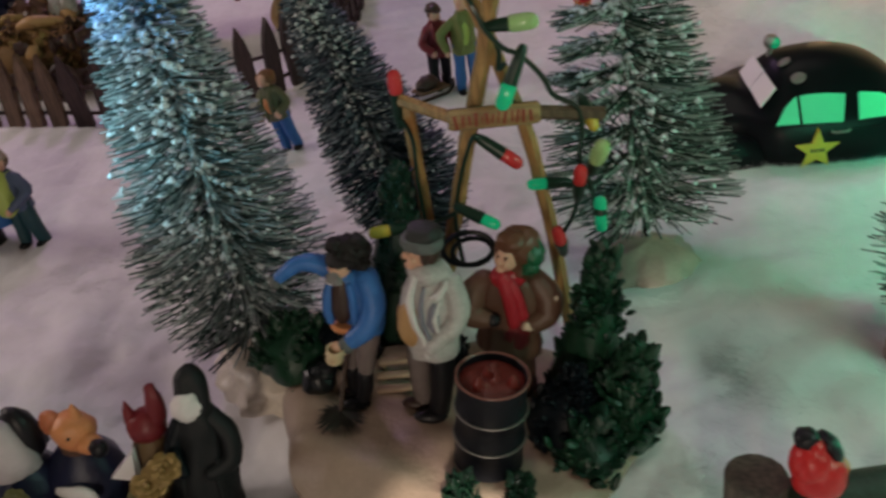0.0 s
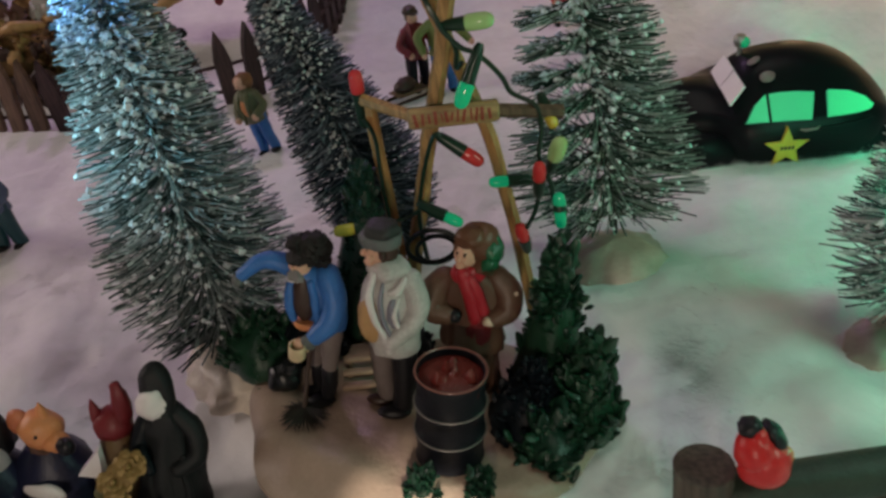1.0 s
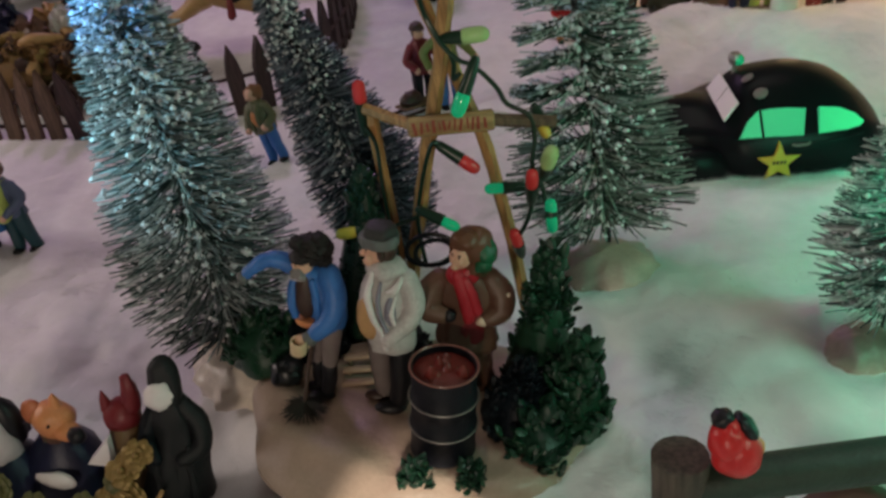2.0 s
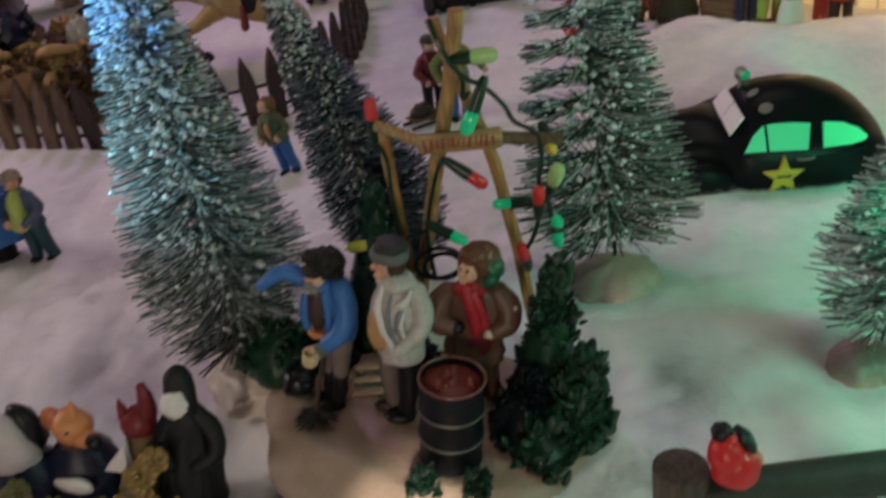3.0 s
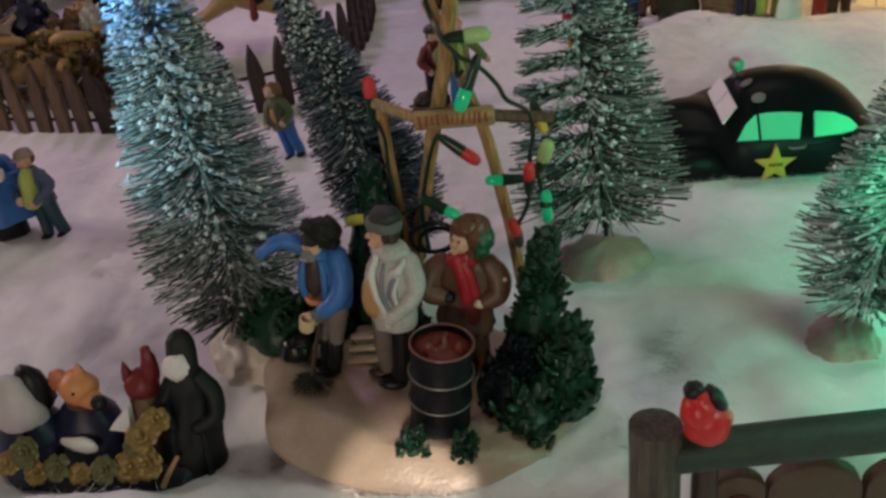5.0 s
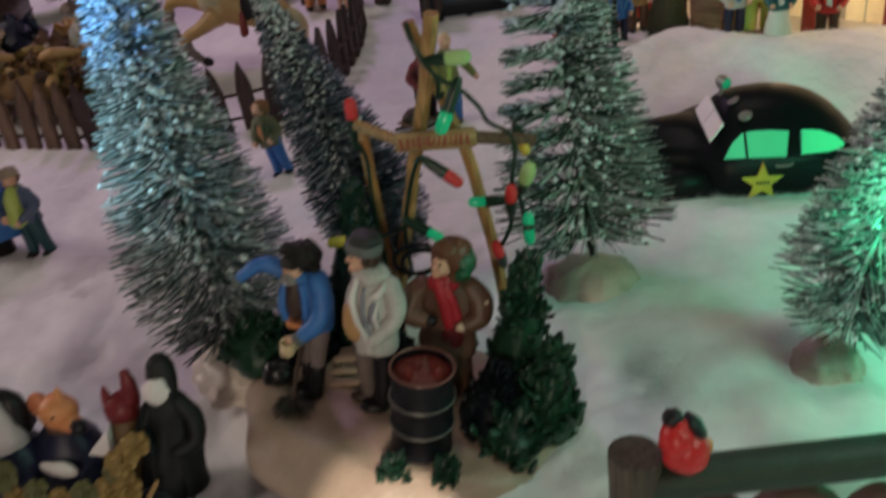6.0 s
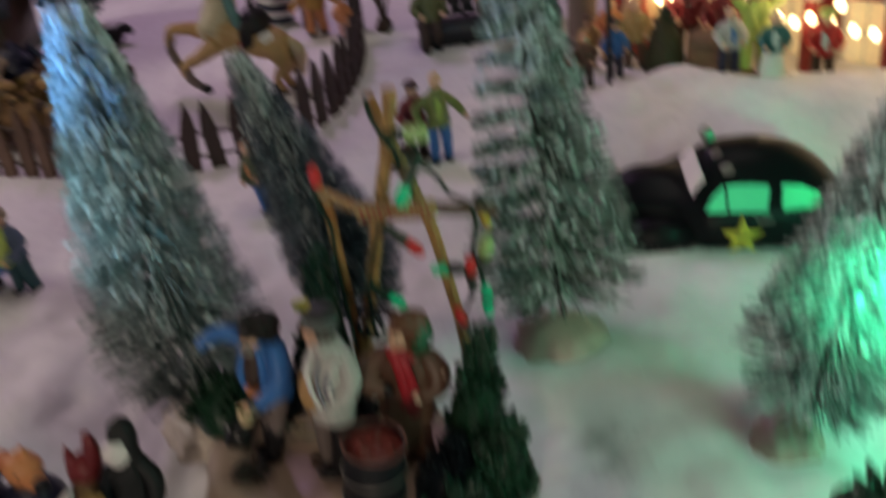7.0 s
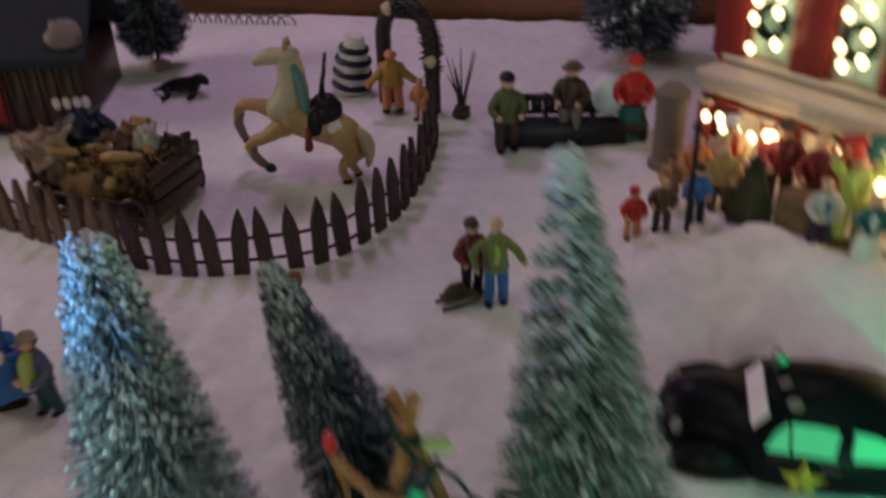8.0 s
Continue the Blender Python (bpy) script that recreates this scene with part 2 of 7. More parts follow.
# ---- mesh helpers ----
class Shape:
    """Collects faces in centimetres, each with a material slot."""

    def __init__(self):
        self.v, self.f, self.m = [], [], []

    def add(self, verts, faces, slot=0):
        k = len(self.v)
        self.v.extend(tuple(p) for p in verts)
        self.f.extend(tuple(k + i for i in f) for f in faces)
        self.m.extend([slot] * len(faces))

    def loft(self, rings, slot=0, caps=True):
        """Rings of equal count, bottom to top."""
        n = len(rings[0])
        verts = [p for r in rings for p in r]
        faces = []
        for j in range(len(rings) - 1):
            for i in range(n):
                a, b = j * n + i, j * n + (i + 1) % n
                faces.append((a, b, b + n, a + n))
        if caps:
            faces.append(tuple(reversed(range(n))))
            faces.append(tuple(range((len(rings) - 1) * n, len(rings) * n)))
        self.add(verts, faces, slot)

    def lathe(self, profile, at=(0, 0, 0), seg=16, slot=0, squash=1.0, wobble=0.0, turn=None, folds=0, fold=0.0):
        """profile: (radius, height) pairs."""
        rings = []
        for r, z in profile:
            ring = []
            for i in range(seg):
                a = 2 * math.pi * i / seg
                k = r * (1 + wobble * noise.noise((3 * math.cos(a) + at[0], 3 * math.sin(a) + at[1], z * 2.1 + at[2])) + (fold * math.cos(folds * a) if folds else 0))
                p = Vector((k * math.cos(a), k * squash * math.sin(a), z))
                if turn:
                    p = turn @ p
                ring.append(p + Vector(at))
            rings.append(ring)
        self.loft(rings, slot)

    def tube(self, points, radii, seg=8, slot=0):
        pts = [Vector(p) for p in points]
        if not isinstance(radii, (list, tuple)):
            radii = [radii] * len(pts)
        rings, side = [], None
        for i, p in enumerate(pts):
            d = (pts[min(i + 1, len(pts) - 1)] - pts[max(i - 1, 0)]).normalized()
            if side is None:
                side = d.orthogonal().normalized()
            side = (side - d * side.dot(d)).normalized()
            up = d.cross(side)
            rings.append([p + (side * math.cos(2 * math.pi * k / seg) + up * math.sin(2 * math.pi * k / seg)) * radii[i] for k in range(seg)])
        self.loft(rings, slot)

    def ball(self, at, size, slot=0, seg=12, rows=7, wobble=0.0, turn=None):
        if not isinstance(size, (list, tuple)):
            size = (size,) * 3
        rings = []
        for j in range(rows + 1):
            t = math.pi * (0.04 + 0.92 * j / rows) - math.pi / 2
            ring = []
            for i in range(seg):
                a = 2 * math.pi * i / seg
                p = Vector((math.cos(a) * math.cos(t), math.sin(a) * math.cos(t), math.sin(t)))
                k = 1 + wobble * noise.noise(p * 1.7 + Vector(at) * 3.1)
                p = Vector((p.x * size[0] * k, p.y * size[1] * k, p.z * size[2] * k))
                if turn:
                    p = turn @ p
                ring.append(p + Vector(at))
            rings.append(ring)
        self.loft(rings, slot)

    def box(self, at, size, slot=0, turn=None, bevel=0.06):
        """A block with chamfered edges."""
        x, y, z = (s / 2 for s in size)
        b = min(bevel, x * 0.6, y * 0.6, z * 0.6)
        rings = []
        for dz, inset in ((-z, b), (-z + b, 0), (z - b, 0), (z, b)):
            ex, ey, c = x - inset, y - inset, b
            ring = [(-ex, -ey + c), (-ex + c, -ey), (ex - c, -ey), (ex, -ey + c), (ex, ey - c), (ex - c, ey), (-ex + c, ey), (-ex, ey - c)]
            rings.append([(turn @ Vector((px, py, dz)) if turn else Vector((px, py, dz))) + Vector(at) for px, py in ring])
        self.loft(rings, slot)

    def spike(self, a, b, r, slot=0):
        """A thin three-sided bristle from a to b."""
        a, b = Vector(a), Vector(b)
        d = (b - a).normalized()
        s = d.orthogonal().normalized()
        u = d.cross(s)
        ring = [a + (s * math.cos(k * 2.094) + u * math.sin(k * 2.094)) * r for k in range(3)]
        self.add(ring + [b], [(0, 1, 3), (1, 2, 3), (2, 0, 3)], slot)

    def rod(self, a, b, r, slot=0):
        """A blunt three-sided bristle."""
        a, b = Vector(a), Vector(b)
        d = (b - a).normalized()
        s = d.orthogonal().normalized()
        u = d.cross(s)
        q = [e + (s * math.cos(k * 2.094) + u * math.sin(k * 2.094)) * r for e in (a, b) for k in range(3)]
        self.add(q, [(0, 1, 4, 3), (1, 2, 5, 4), (2, 0, 3, 5), (3, 4, 5)], slot)

    def nub(self, at, r, slot=0, rnd=random):
        """A small uneven lump of eight faces."""
        at = Vector(at)
        q = [at + Vector(d) * r * rnd.uniform(0.6, 1.3) for d in ((1, 0, 0), (0, 1, 0), (-1, 0, 0), (0, -1, 0), (0, 0, 1), (0, 0, -1))]
        self.add(q, [(0, 1, 4), (1, 2, 4), (2, 3, 4), (3, 0, 4), (1, 0, 5), (2, 1, 5), (3, 2, 5), (0, 3, 5)], slot)

    def uneven(self, amount, scale, seed=0.0):
        """Pushes the points about like hand-moulded clay."""
        out = []
        for x, y, z in self.v:
            p = Vector((x * scale + seed, y * scale, z * scale))
            d = noise.noise_vector(p) * amount + noise.noise_vector(p * 2.7) * amount * 0.45
            out.append((x + d.x, y + d.y, z + d.z))
        self.v = out

    def mesh(self, name, mats, smooth=True):
        me = bpy.data.meshes.new(name)
        v = np.array(self.v, dtype=float) * CM
        me.from_pydata(v.tolist(), [], self.f)
        for m in mats if isinstance(mats, (list, tuple)) else [mats]:
            me.materials.append(m)
        me.polygons.foreach_set("material_index", self.m)
        if smooth:
            me.shade_smooth()
            me.set_sharp_from_angle(angle=radians(48))
        me.update()
        return me


def place(x, y, z, rx=0, ry=0, rz=0):
    return pose(x * CM, y * CM, z * CM, rx, ry, rz)


def thing(name, m, label, category, group="", kind=""):
    """An Empty at a thing's base."""
    ob = new(name)
    ob.empty_display_size = 0.01
    ob.matrix_world = m
    return tagged(ob, label, category, group, kind)


def part(name, shape, mats, parent, label="", m=None, smooth=True):
    ob = new(name, shape.mesh(name, mats, smooth))
    ob.parent = parent
    if m is not None:
        ob.matrix_local = m
    return tagged(ob, label) if label else ob


def whole(name, shape, mats, m, label, category, group="", kind="", smooth=True):
    """A thing of one mesh."""
    ob = new(name, shape.mesh(name, mats, smooth))
    ob.matrix_world = m
    return tagged(ob, label, category, group, kind)


def ease(t):
    t = max(0.0, min(1.0, t))
    return t * t * (3 - 2 * t)


def hump(x, y, cx, cy, sx, sy):
    return math.exp(-((x - cx) / sx) ** 2 - ((y - cy) / sy) ** 2)


def lie(x, y):
    """Height of the snow blanket, in centimetres."""
    h = -1.9 * hump(x, y, -12.0, 21.5, 6.5, 6.0) + 1.45 * hump(x, y, -10.0, 14.5, 8, 2.6)
    h += 0.95 * hump(x, y, 9.6, 20.0, 5.6, 7.0) + 0.5 * hump(x, y, -1.5, 26.5, 7, 4)
    h += 0.5 * hump(x, y, 8.0, 25.2, 3.6, 2.6)
    h += 1.15 * hump(x, y, -12.4, 18.0, 3.8, 0.9)
    h += 0.05 * hump(x, y, -21.0, 36.0, 8, 8)
    crest = 52.3 + 3.4 * math.exp(-((x - 14.2) / 2.8) ** 2)
    h += ease((x - 4.0) / 5.5) * (2.3 * ease((y - 40.5) / (crest - 41.5)) - 1.0 * ease((y - crest) / 1.3))
    h += 2.2 * ease((y - 52) / 26.0) * (1 - ease((x - 4.5) / 6.0)) + 1.0 * ease((y - 58) / 20.0) * ease((x - 4.5) / 6.0)
    h += -0.40 * hump(x, y, 14.0, 36.6, 5.5, 2.2)
    h += 0.28 * noise.noise((x * 0.16, y * 0.16, 3.3)) + 0.14 * noise.noise((x * 0.42, y * 0.42, 7.1)) * (1 if y < 46 else 0.4)
    return h


# ---- the large structure ----
def snow_sheet():
    s = Shape()
    nx, ny = 330, 350
    xs = np.linspace(-62, 46, nx)
    ys = np.linspace(-22, 96.5, ny)
    verts = []
    for y in ys:
        for x in xs:
            k = 1.0 if y < 46 else 0.55
            puff = abs(noise.noise((x * 0.34, y * 0.34, 4.0))) * 0.42 + abs(noise.noise((x * 0.8, y * 0.8, 9.0))) * 0.2 + abs(noise.noise((x * 1.7, y * 1.7, 2.0))) * 0.09
            z = lie(x, y) + k * (puff - 0.16)
            verts.append((x, y, z))
    faces = [(j * nx + i, j * nx + i + 1, (j + 1) * nx + i + 1, (j + 1) * nx + i) for j in range(ny - 1) for i in range(nx - 1)]
    s.add(verts, faces)
    ob = whole("ground", s, SNOW, Matrix.Identity(4), "white cotton batting laid as uneven fluffy snow", "snow", kind="structure")
    return ob


snow_sheet()


def slab(name, at, size, mat, label, category, bevel=0.3):
    s = Shape()
    s.box((0, 0, 0), size, 0, bevel=bevel)
    return whole(name, s, mat, place(*at), label, category, kind="structure")


desk = thing("table", place(-8, 38, -75), "brown wooden table beneath the snow blanket", "table")
s = Shape()
s.box((0, 0, 70.0), (130, 135, 3.0), 0, bevel=0.3)
part("table_top", s, TABLE, desk)
for x in (-58, 58):
    for y in (-60, 60):
        s = Shape()
        s.box((x, y, 34.25), (7, 7, 68.5), 0, bevel=0.6)
        part("leg", s, TABLE, desk)
slab("trim", (-10, 99.0, 3.0), (140, 2.4, 13.0), BOARD, "brown wooden board closing the display behind the snow", "board")
slab("floor", (0, 20, -78), (300, 280, 6), PLANK, "dark floor of the room", "floor")
slab("ceiling", (0, 20, 203), (300, 280, 6), PLASTER, "plain ceiling of the room", "ceiling")
slab("wall_north", (0, 157, 62.5), (300, 6, 275), PLASTER, "plain plaster wall of the room", "wall")
slab("wall_south", (0, -117, 62.5), (300, 6, 275), PLASTER, "plain plaster wall of the room", "wall")
slab("wall_east", (147, 20, 62.5), (6, 268, 275), PLASTER, "plain plaster wall of the room", "wall")
slab("wall_west", (-147, 20, 62.5), (6, 268, 275), PLASTER, "plain plaster wall of the room", "wall")


# ---- bottle-brush trees ----
def brush_tree(base, tip, radius, count, flock, bristle, label, seed, snow_size=0.11, foot=1.7, low=0.08, turns=15, blunt=0.12, thick=0.042, taper=0.85, foot_at=(0, 0), foot_z=0.0, belly=0.3, stray=0.11, dense=0.95, sway=0.45, foot_mat=None):
    """Bristles caught in a twisted wire; flock is the share of them that carry frost."""
    rnd = random.Random(seed)
    base, tip = Vector(base), Vector(tip)
    axis = tip - base
    height = axis.length
    up = axis.normalized()
    side = up.orthogonal().normalized()
    out = up.cross(side)
    tree = thing("brush_tree", place(*base), label, "tree", "snowy brush trees")
    s = Shape()
    steps = 60
    for phase in (0, math.pi):
        pts = [up * (height * 0.985 * i / steps) + (side * math.cos(i * 1.1 + phase) + out * math.sin(i * 1.1 + phase)) * 0.07 for i in range(steps + 1)]
        s.tube(pts, 0.085, 5)
    part("trunk", s, WIRE, tree, "dark twisted wire trunk")
    s, w = Shape(), Shape()
    for i in range(count):
        h = low + (1 - low) * (rnd.random() ** dense)
        if h > belly:
            reach = radius * (blunt + (1 - blunt) * ((1 - h) / (1 - belly)) ** taper)
        else:
            reach = radius * (0.6 + 0.4 * ((h - low) / (belly - low)) ** 0.8)
        reach *= rnd.uniform(0.84, 1.05)
        # the two wire strands leave the bristles in winding rows
        a = 2 * math.pi * turns * h + rnd.choice((0, math.pi)) + rnd.gauss(0, sway * (1 + 1.3 * h * h))
        d = (side * math.cos(a) + out * math.sin(a) + up * rnd.gauss(0.03, stray)).normalized()
        p = up * (height * h)
        e = p + d * reach + Vector((0, 0, -0.04 * reach * rnd.random()))
        s.rod(p, e, thick * rnd.uniform(0.7, 1.15))
        clump = noise.noise((e.x * 0.7 + seed, e.y * 0.7, e.z * 0.7)) * 0.6 + 0.5 * (h - 0.5)
        if rnd.random() < flock + clump:
            k = 0.22 + 0.70 * rnd.random()
            w.nub(p.lerp(e, k) + Vector((0, 0, thick)), snow_size * rnd.uniform(0.5, 1.05), 0, rnd)
            w.nub(p.lerp(e, 0.2 + 0.65 * rnd.random()) + Vector((0, 0, thick)), snow_size * rnd.uniform(0.35, 0.8), 0, rnd)
            if rnd.random() < 0.3 + 2.0 * max(0, clump):
                w.nub(p.lerp(e, rnd.uniform(0.4, 0.95)) + Vector((rnd.gauss(0, 0.05), rnd.gauss(0, 0.05), 0.05)), snow_size * rnd.uniform(0.8, 1.6), 0, rnd)
    for i in range(140):
        h = rnd.uniform(low, 1.0)
        a = rnd.uniform(0, 6.28)
        r = 0.14 + 0.12 * rnd.random()
        w.nub(up * (height * h) + (side * math.cos(a) + out * math.sin(a)) * r, snow_size * rnd.uniform(0.8, 1.6), 0, rnd)
    for i in range(120):
        h = rnd.uniform(0.93, 1.0)
        a = rnd.uniform(0, 6.28)
        r = radius * (blunt + 0.9 * (1 - h)) * math.sqrt(rnd.random())
        w.nub(up * (height * h) + (side * math.cos(a) + out * math.sin(a)) * r, snow_size * rnd.uniform(0.8, 1.7), 0, rnd)
    part("crown", s, bristle, tree, "stiff dark green bristles", smooth=False)
    part("snow_flock", w, FLOCK, tree, "white flocked snow on the bristles", smooth=False)
    if foot:
        s = Shape()
        s.lathe([(foot * (1.05 * math.cos(0.5 * math.pi * k / 12) ** 0.7 + 0.02), -0.8 + 1.6 * math.sin(0.5 * math.pi * k / 12)) for k in range(13)], (*foot_at, foot_z), 48, 0, wobble=0.2)
        s.uneven(0.12, 1.4, seed)
        part("tree_base", s, foot_mat or RESIN_PINK, tree, "cream moulded mound at the foot")
    return tree


brush_tree((-7.95, 25.8, 0.2), (-9.6, 27.1, 15.4), 3.35, 3500, 0.42, BRISTLE, "tall green bottle-brush tree with flocked snow and a blue-lit tip", 11, blunt=0.2, foot_at=(0.55, 0.15), foot_mat=RESIN_PALE, taper=0.85, foot=2.3, foot_z=0.1, low=0.05, belly=0.24, turns=12, dense=0.8, sway=0.42, snow_size=0.105, thick=0.030)
brush_tree((-1.8, 30.6, 0.3), (-6.0, 31.4, 12.3), 2.5, 3600, 0.22, BRISTLE_DARK, "leaning dark bottle-brush tree dusted with snow", 12, foot=0, blunt=0.14, snow_size=0.058, turns=13, thick=0.026)
brush_tree((5.8, 29.8, 0.2), (4.2, 31.2, 17.2), 3.6, 2800, 0.6, BRISTLE_GREEN, "tall snow-dusted bottle-brush tree beside the black car", 13, low=0.10, foot=1.9, foot_at=(-0.2, -0.5), foot_z=0.15, blunt=0.10, taper=0.85, turns=8, belly=0.17, stray=0.07, thick=0.029, snow_size=0.10, sway=0.26)
brush_tree((13.0, 22.9, 0.9), (15.1, 22.8, 12.9), 2.85, 2500, 0.7, BRISTLE, "bottle-brush tree lit bright green by a nearby bulb", 14, low=0.08, foot=1.15, foot_at=(-0.5, -0.4), foot_z=-0.2, turns=9, belly=0.22, thick=0.028, snow_size=0.09)


# ---- the car ----
def saloon_car():
    car = thing("police_car", place(14.5, 39.9, -0.6, 5, 0, 0), "black rounded toy police car with green-lit windows and a yellow star", "car")
    # nose towards -x: place along the car, half width, underside, waist, top
    stations = [(-6.3, 0.7, 0.8, 1.6, 2.1), (-6.0, 1.15, 0.4, 2.0, 2.7), (-5.2, 1.5, 0.1, 2.4, 3.2), (-4.1, 1.75, 0.0, 2.55, 3.4), (-3.2, 2.0, 0.0, 2.6, 3.38), (-2.7, 2.3, 0.0, 2.62, 3.22), (-2.4, 2.5, 0.0, 2.62, 3.3), (-1.95, 2.7, 0.0, 2.64, 3.92), (-1.5, 2.78, 0.0, 2.64, 4.4), (-0.9, 2.82, 0.0, 2.64, 4.62), (0.0, 2.85, 0.0, 2.64, 4.72), (0.9, 2.85, 0.0, 2.64, 4.70), (1.9, 2.85, 0.0, 2.62, 4.46), (2.8, 2.8, 0.0, 2.55, 4.05), (3.7, 2.6, 0.0, 2.4, 3.35), (4.4, 2.1, 0.3, 2.1, 2.6), (4.85, 1.5, 0.6, 1.6, 2.0), (5.05, 0.8, 0.8, 1.3, 1.5)]
    body = []
    for x, w, lo, belt, hi in stations:
        w, hi = w * 1.14, belt + (hi - belt) * 0.93
        half = [(0.0, lo), (0.6, lo), (0.95, lo + 0.12 * (belt - lo)), (1.05, lo + 0.32 * (belt - lo)), (1.06, lo + 0.6 * (belt - lo)), (0.99, lo + 0.86 * (belt - lo)), (0.90, belt)]
        half += [(k, belt + t * (hi - belt)) for k, t in ((0.74, 0.22), (0.57, 0.45), (0.42, 0.72), (0.25, 0.93), (0.0, 1.0))]
        body.append([(x, -k * w, z) for k, z in half] + [(x, k * w, z) for k, z in reversed(half[1:-1])])
    fine = []
    for i in range(len(body) - 1):
        for t in (0.0, 0.34, 0.67):
            rows = [body[max(i - 1, 0)], body[i], body[i + 1], body[min(i + 2, len(body) - 1)]]
            ring = []
            for a, b, c, d in zip(*rows):
                a, b, c, d = Vector(a), Vector(b), Vector(c), Vector(d)
                ring.append(0.5 * (2 * b + (c - a) * t + (2 * a - 5 * b + 4 * c - d) * t * t + (3 * b - a - 3 * c + d) * t ** 3))
            fine.append(ring)
    fine.append(body[-1])
    s = Shape()
    s.loft([list(reversed(r)) for r in fine], 0)
    part("body", s, CAR_PAINT, car)

    def pane(name, outline, label, mat, out, deep=0.3):
        """A thin pane; out: the way it faces."""
        s = Shape()
        front = [Vector(p) for p in outline]
        back = [p - Vector(out) * deep for p in front]
        k = len(front)
        nrm = (front[1] - front[0]).cross(front[2] - front[0])
        turn = nrm.dot(Vector(out)) > 0
        faces = [tuple(range(k)), tuple(reversed(range(k, 2 * k)))] + [((i + 1) % k, i, k + i, k + (i + 1) % k) for i in range(k)]
        s.add(front + back, faces if turn else [tuple(reversed(q)) for q in faces])
        return part(name, s, mat, car, label, smooth=False)

    def side(x, z):
        """A point of the sloping glass at that height."""
        return (x, -5.44 + 0.9 * z, z)

    facing = (0, -0.74, 0.67)
    pane("window", [side(-2.02, 2.66), side(0.72, 2.56), side(0.95, 3.44), side(0.2, 3.52), side(-0.6, 3.54), side(-1.12, 3.5), side(-1.55, 3.22)], "green-lit front side window", CAR_GLOW, facing, 0.5)
    pane("window", [side(1.38, 2.58), side(2.62, 2.62), side(3.2, 2.72), side(3.34, 2.84), side(2.99, 3.14), side(2.36, 3.37), side(1.55, 3.46)], "green-lit rear side window", CAR_GLOW, facing, 0.6)
    for y0, y1 in ((-2.25, -0.66), (-0.56, 1.0)):
        pane("windscreen", [(-2.58, y0, 3.16), (-2.58, y1, 3.22), (-2.02, y1, 3.98), (-2.02, y0, 4.0)], "white-painted split windscreen", CAR_GLASS, (-0.8, 0, 0.6), 0.08)
    s = Shape()
    s.tube([side(-1.02, 2.58), side(-1.02, 3.56)], 0.06, 6)
    part("window_divider", s, CAR_PAINT, car)
    # star badge
    s = Shape()
    star = []
    for i in range(10):
        r = 0.98 if i % 2 == 0 else 0.42
        a = math.pi / 2 + math.pi * i / 5
        star.append((r * math.cos(a), 0, r * math.sin(a)))
    s.add([(0, -0.06, 0)] + star, [(0, i + 1, (i + 1) % 10 + 1) for i in range(10)])
    s.add([(p[0], 0.35, p[2]) for p in star] + star, [(i, (i + 1) % 10, 10 + (i + 1) % 10, 10 + i) for i in range(10)])
    badge = part("star_badge", s, STAR_YELLOW, car, "yellow five-pointed star", m=place(-0.34, -3.45, 1.44, -3, 0, 0), smooth=False)
    for k, w in ((-0.24, 0.10), (-0.08, 0.12), (0.09, 0.10), (0.24, 0.10)):
        s = Shape()
        s.box((0, 0, 0), (w, 0.03, 0.16), 0, bevel=0.01)
        part("lettering_bar", s, BROWN_DARK, badge, m=place(k, -0.062, 0.04, 0, 8, 0))
    s = Shape()
    s.tube([(0.22, -3.30, 2.22), (0.35, -3.43, 2.23), (0.85, -3.43, 2.25), (0.98, -3.30, 2.26)], 0.06, 6)
    part("door_handle", s, CHROME, car, "silver door handle")
    s = Shape()
    s.tube([(0.95, -3.36, 2.24), (1.8, -3.36, 2.29), (2.6, -3.30, 2.35), (3.3, -3.10, 2.38)], 0.05, 6)
    part("side_moulding", s, CAR_PAINT, car)
    s = Shape()
    s.box((-0.5, -3.3, 0.22), (5.0, 0.7, 0.22), bevel=0.08)
    part("running_board", s, CAR_PAINT, car)
    # warning lamp: a silver cup with a green lens
    s = Shape()
    s.lathe([(0.14, -0.3), (0.10, 0.3), (0.22, 0.36), (0.30, 0.52), (0.30, 0.74), (0.2, 0.86)], (-0.08, 0, 0), 14)
    cup = part("warning_lamp", s, CHROME, car, "silver warning lamp on the roof", m=place(-1.42, 0.45, 4.25))
    s = Shape()
    s.ball((0.06, -0.12, 0.56), (0.27, 0.25, 0.27), 0, 14, 9)
    part("lens", s, BULB_GREEN, cup, "green lens")
    s = Shape()
    s.lathe([(0.28, 0), (0.30, 0.1), (0.1, 0.24)], (0, 0, 0), 12)
    part("spot_lamp", s, GREY_TROUSER, car, "grey spot lamp on the roof", m=place(-1.2, -0.7, 4.34, 0, -30, 0) @ Matrix.Diagonal((1.0, 0.8, 0.6, 1)))
    part("spot_lamp", s, GREY_TROUSER, car, "grey spot lamp on the roof", m=place(-0.85, -1.6, 3.98, 30, -15, 0) @ Matrix.Diagonal((1.1, 0.9, 0.6, 1)))
    s = Shape()
    s.lathe([(0.34, 0), (0.38, 0.1), (0.3, 0.3), (0.1, 0.36)], (0, 0, 0), 12)
    for y in (-1.6, 1.6):
        part("headlight", s, CHROME, car, "round headlight", m=place(-5.4, y, 2.1, 0, -70, 0))
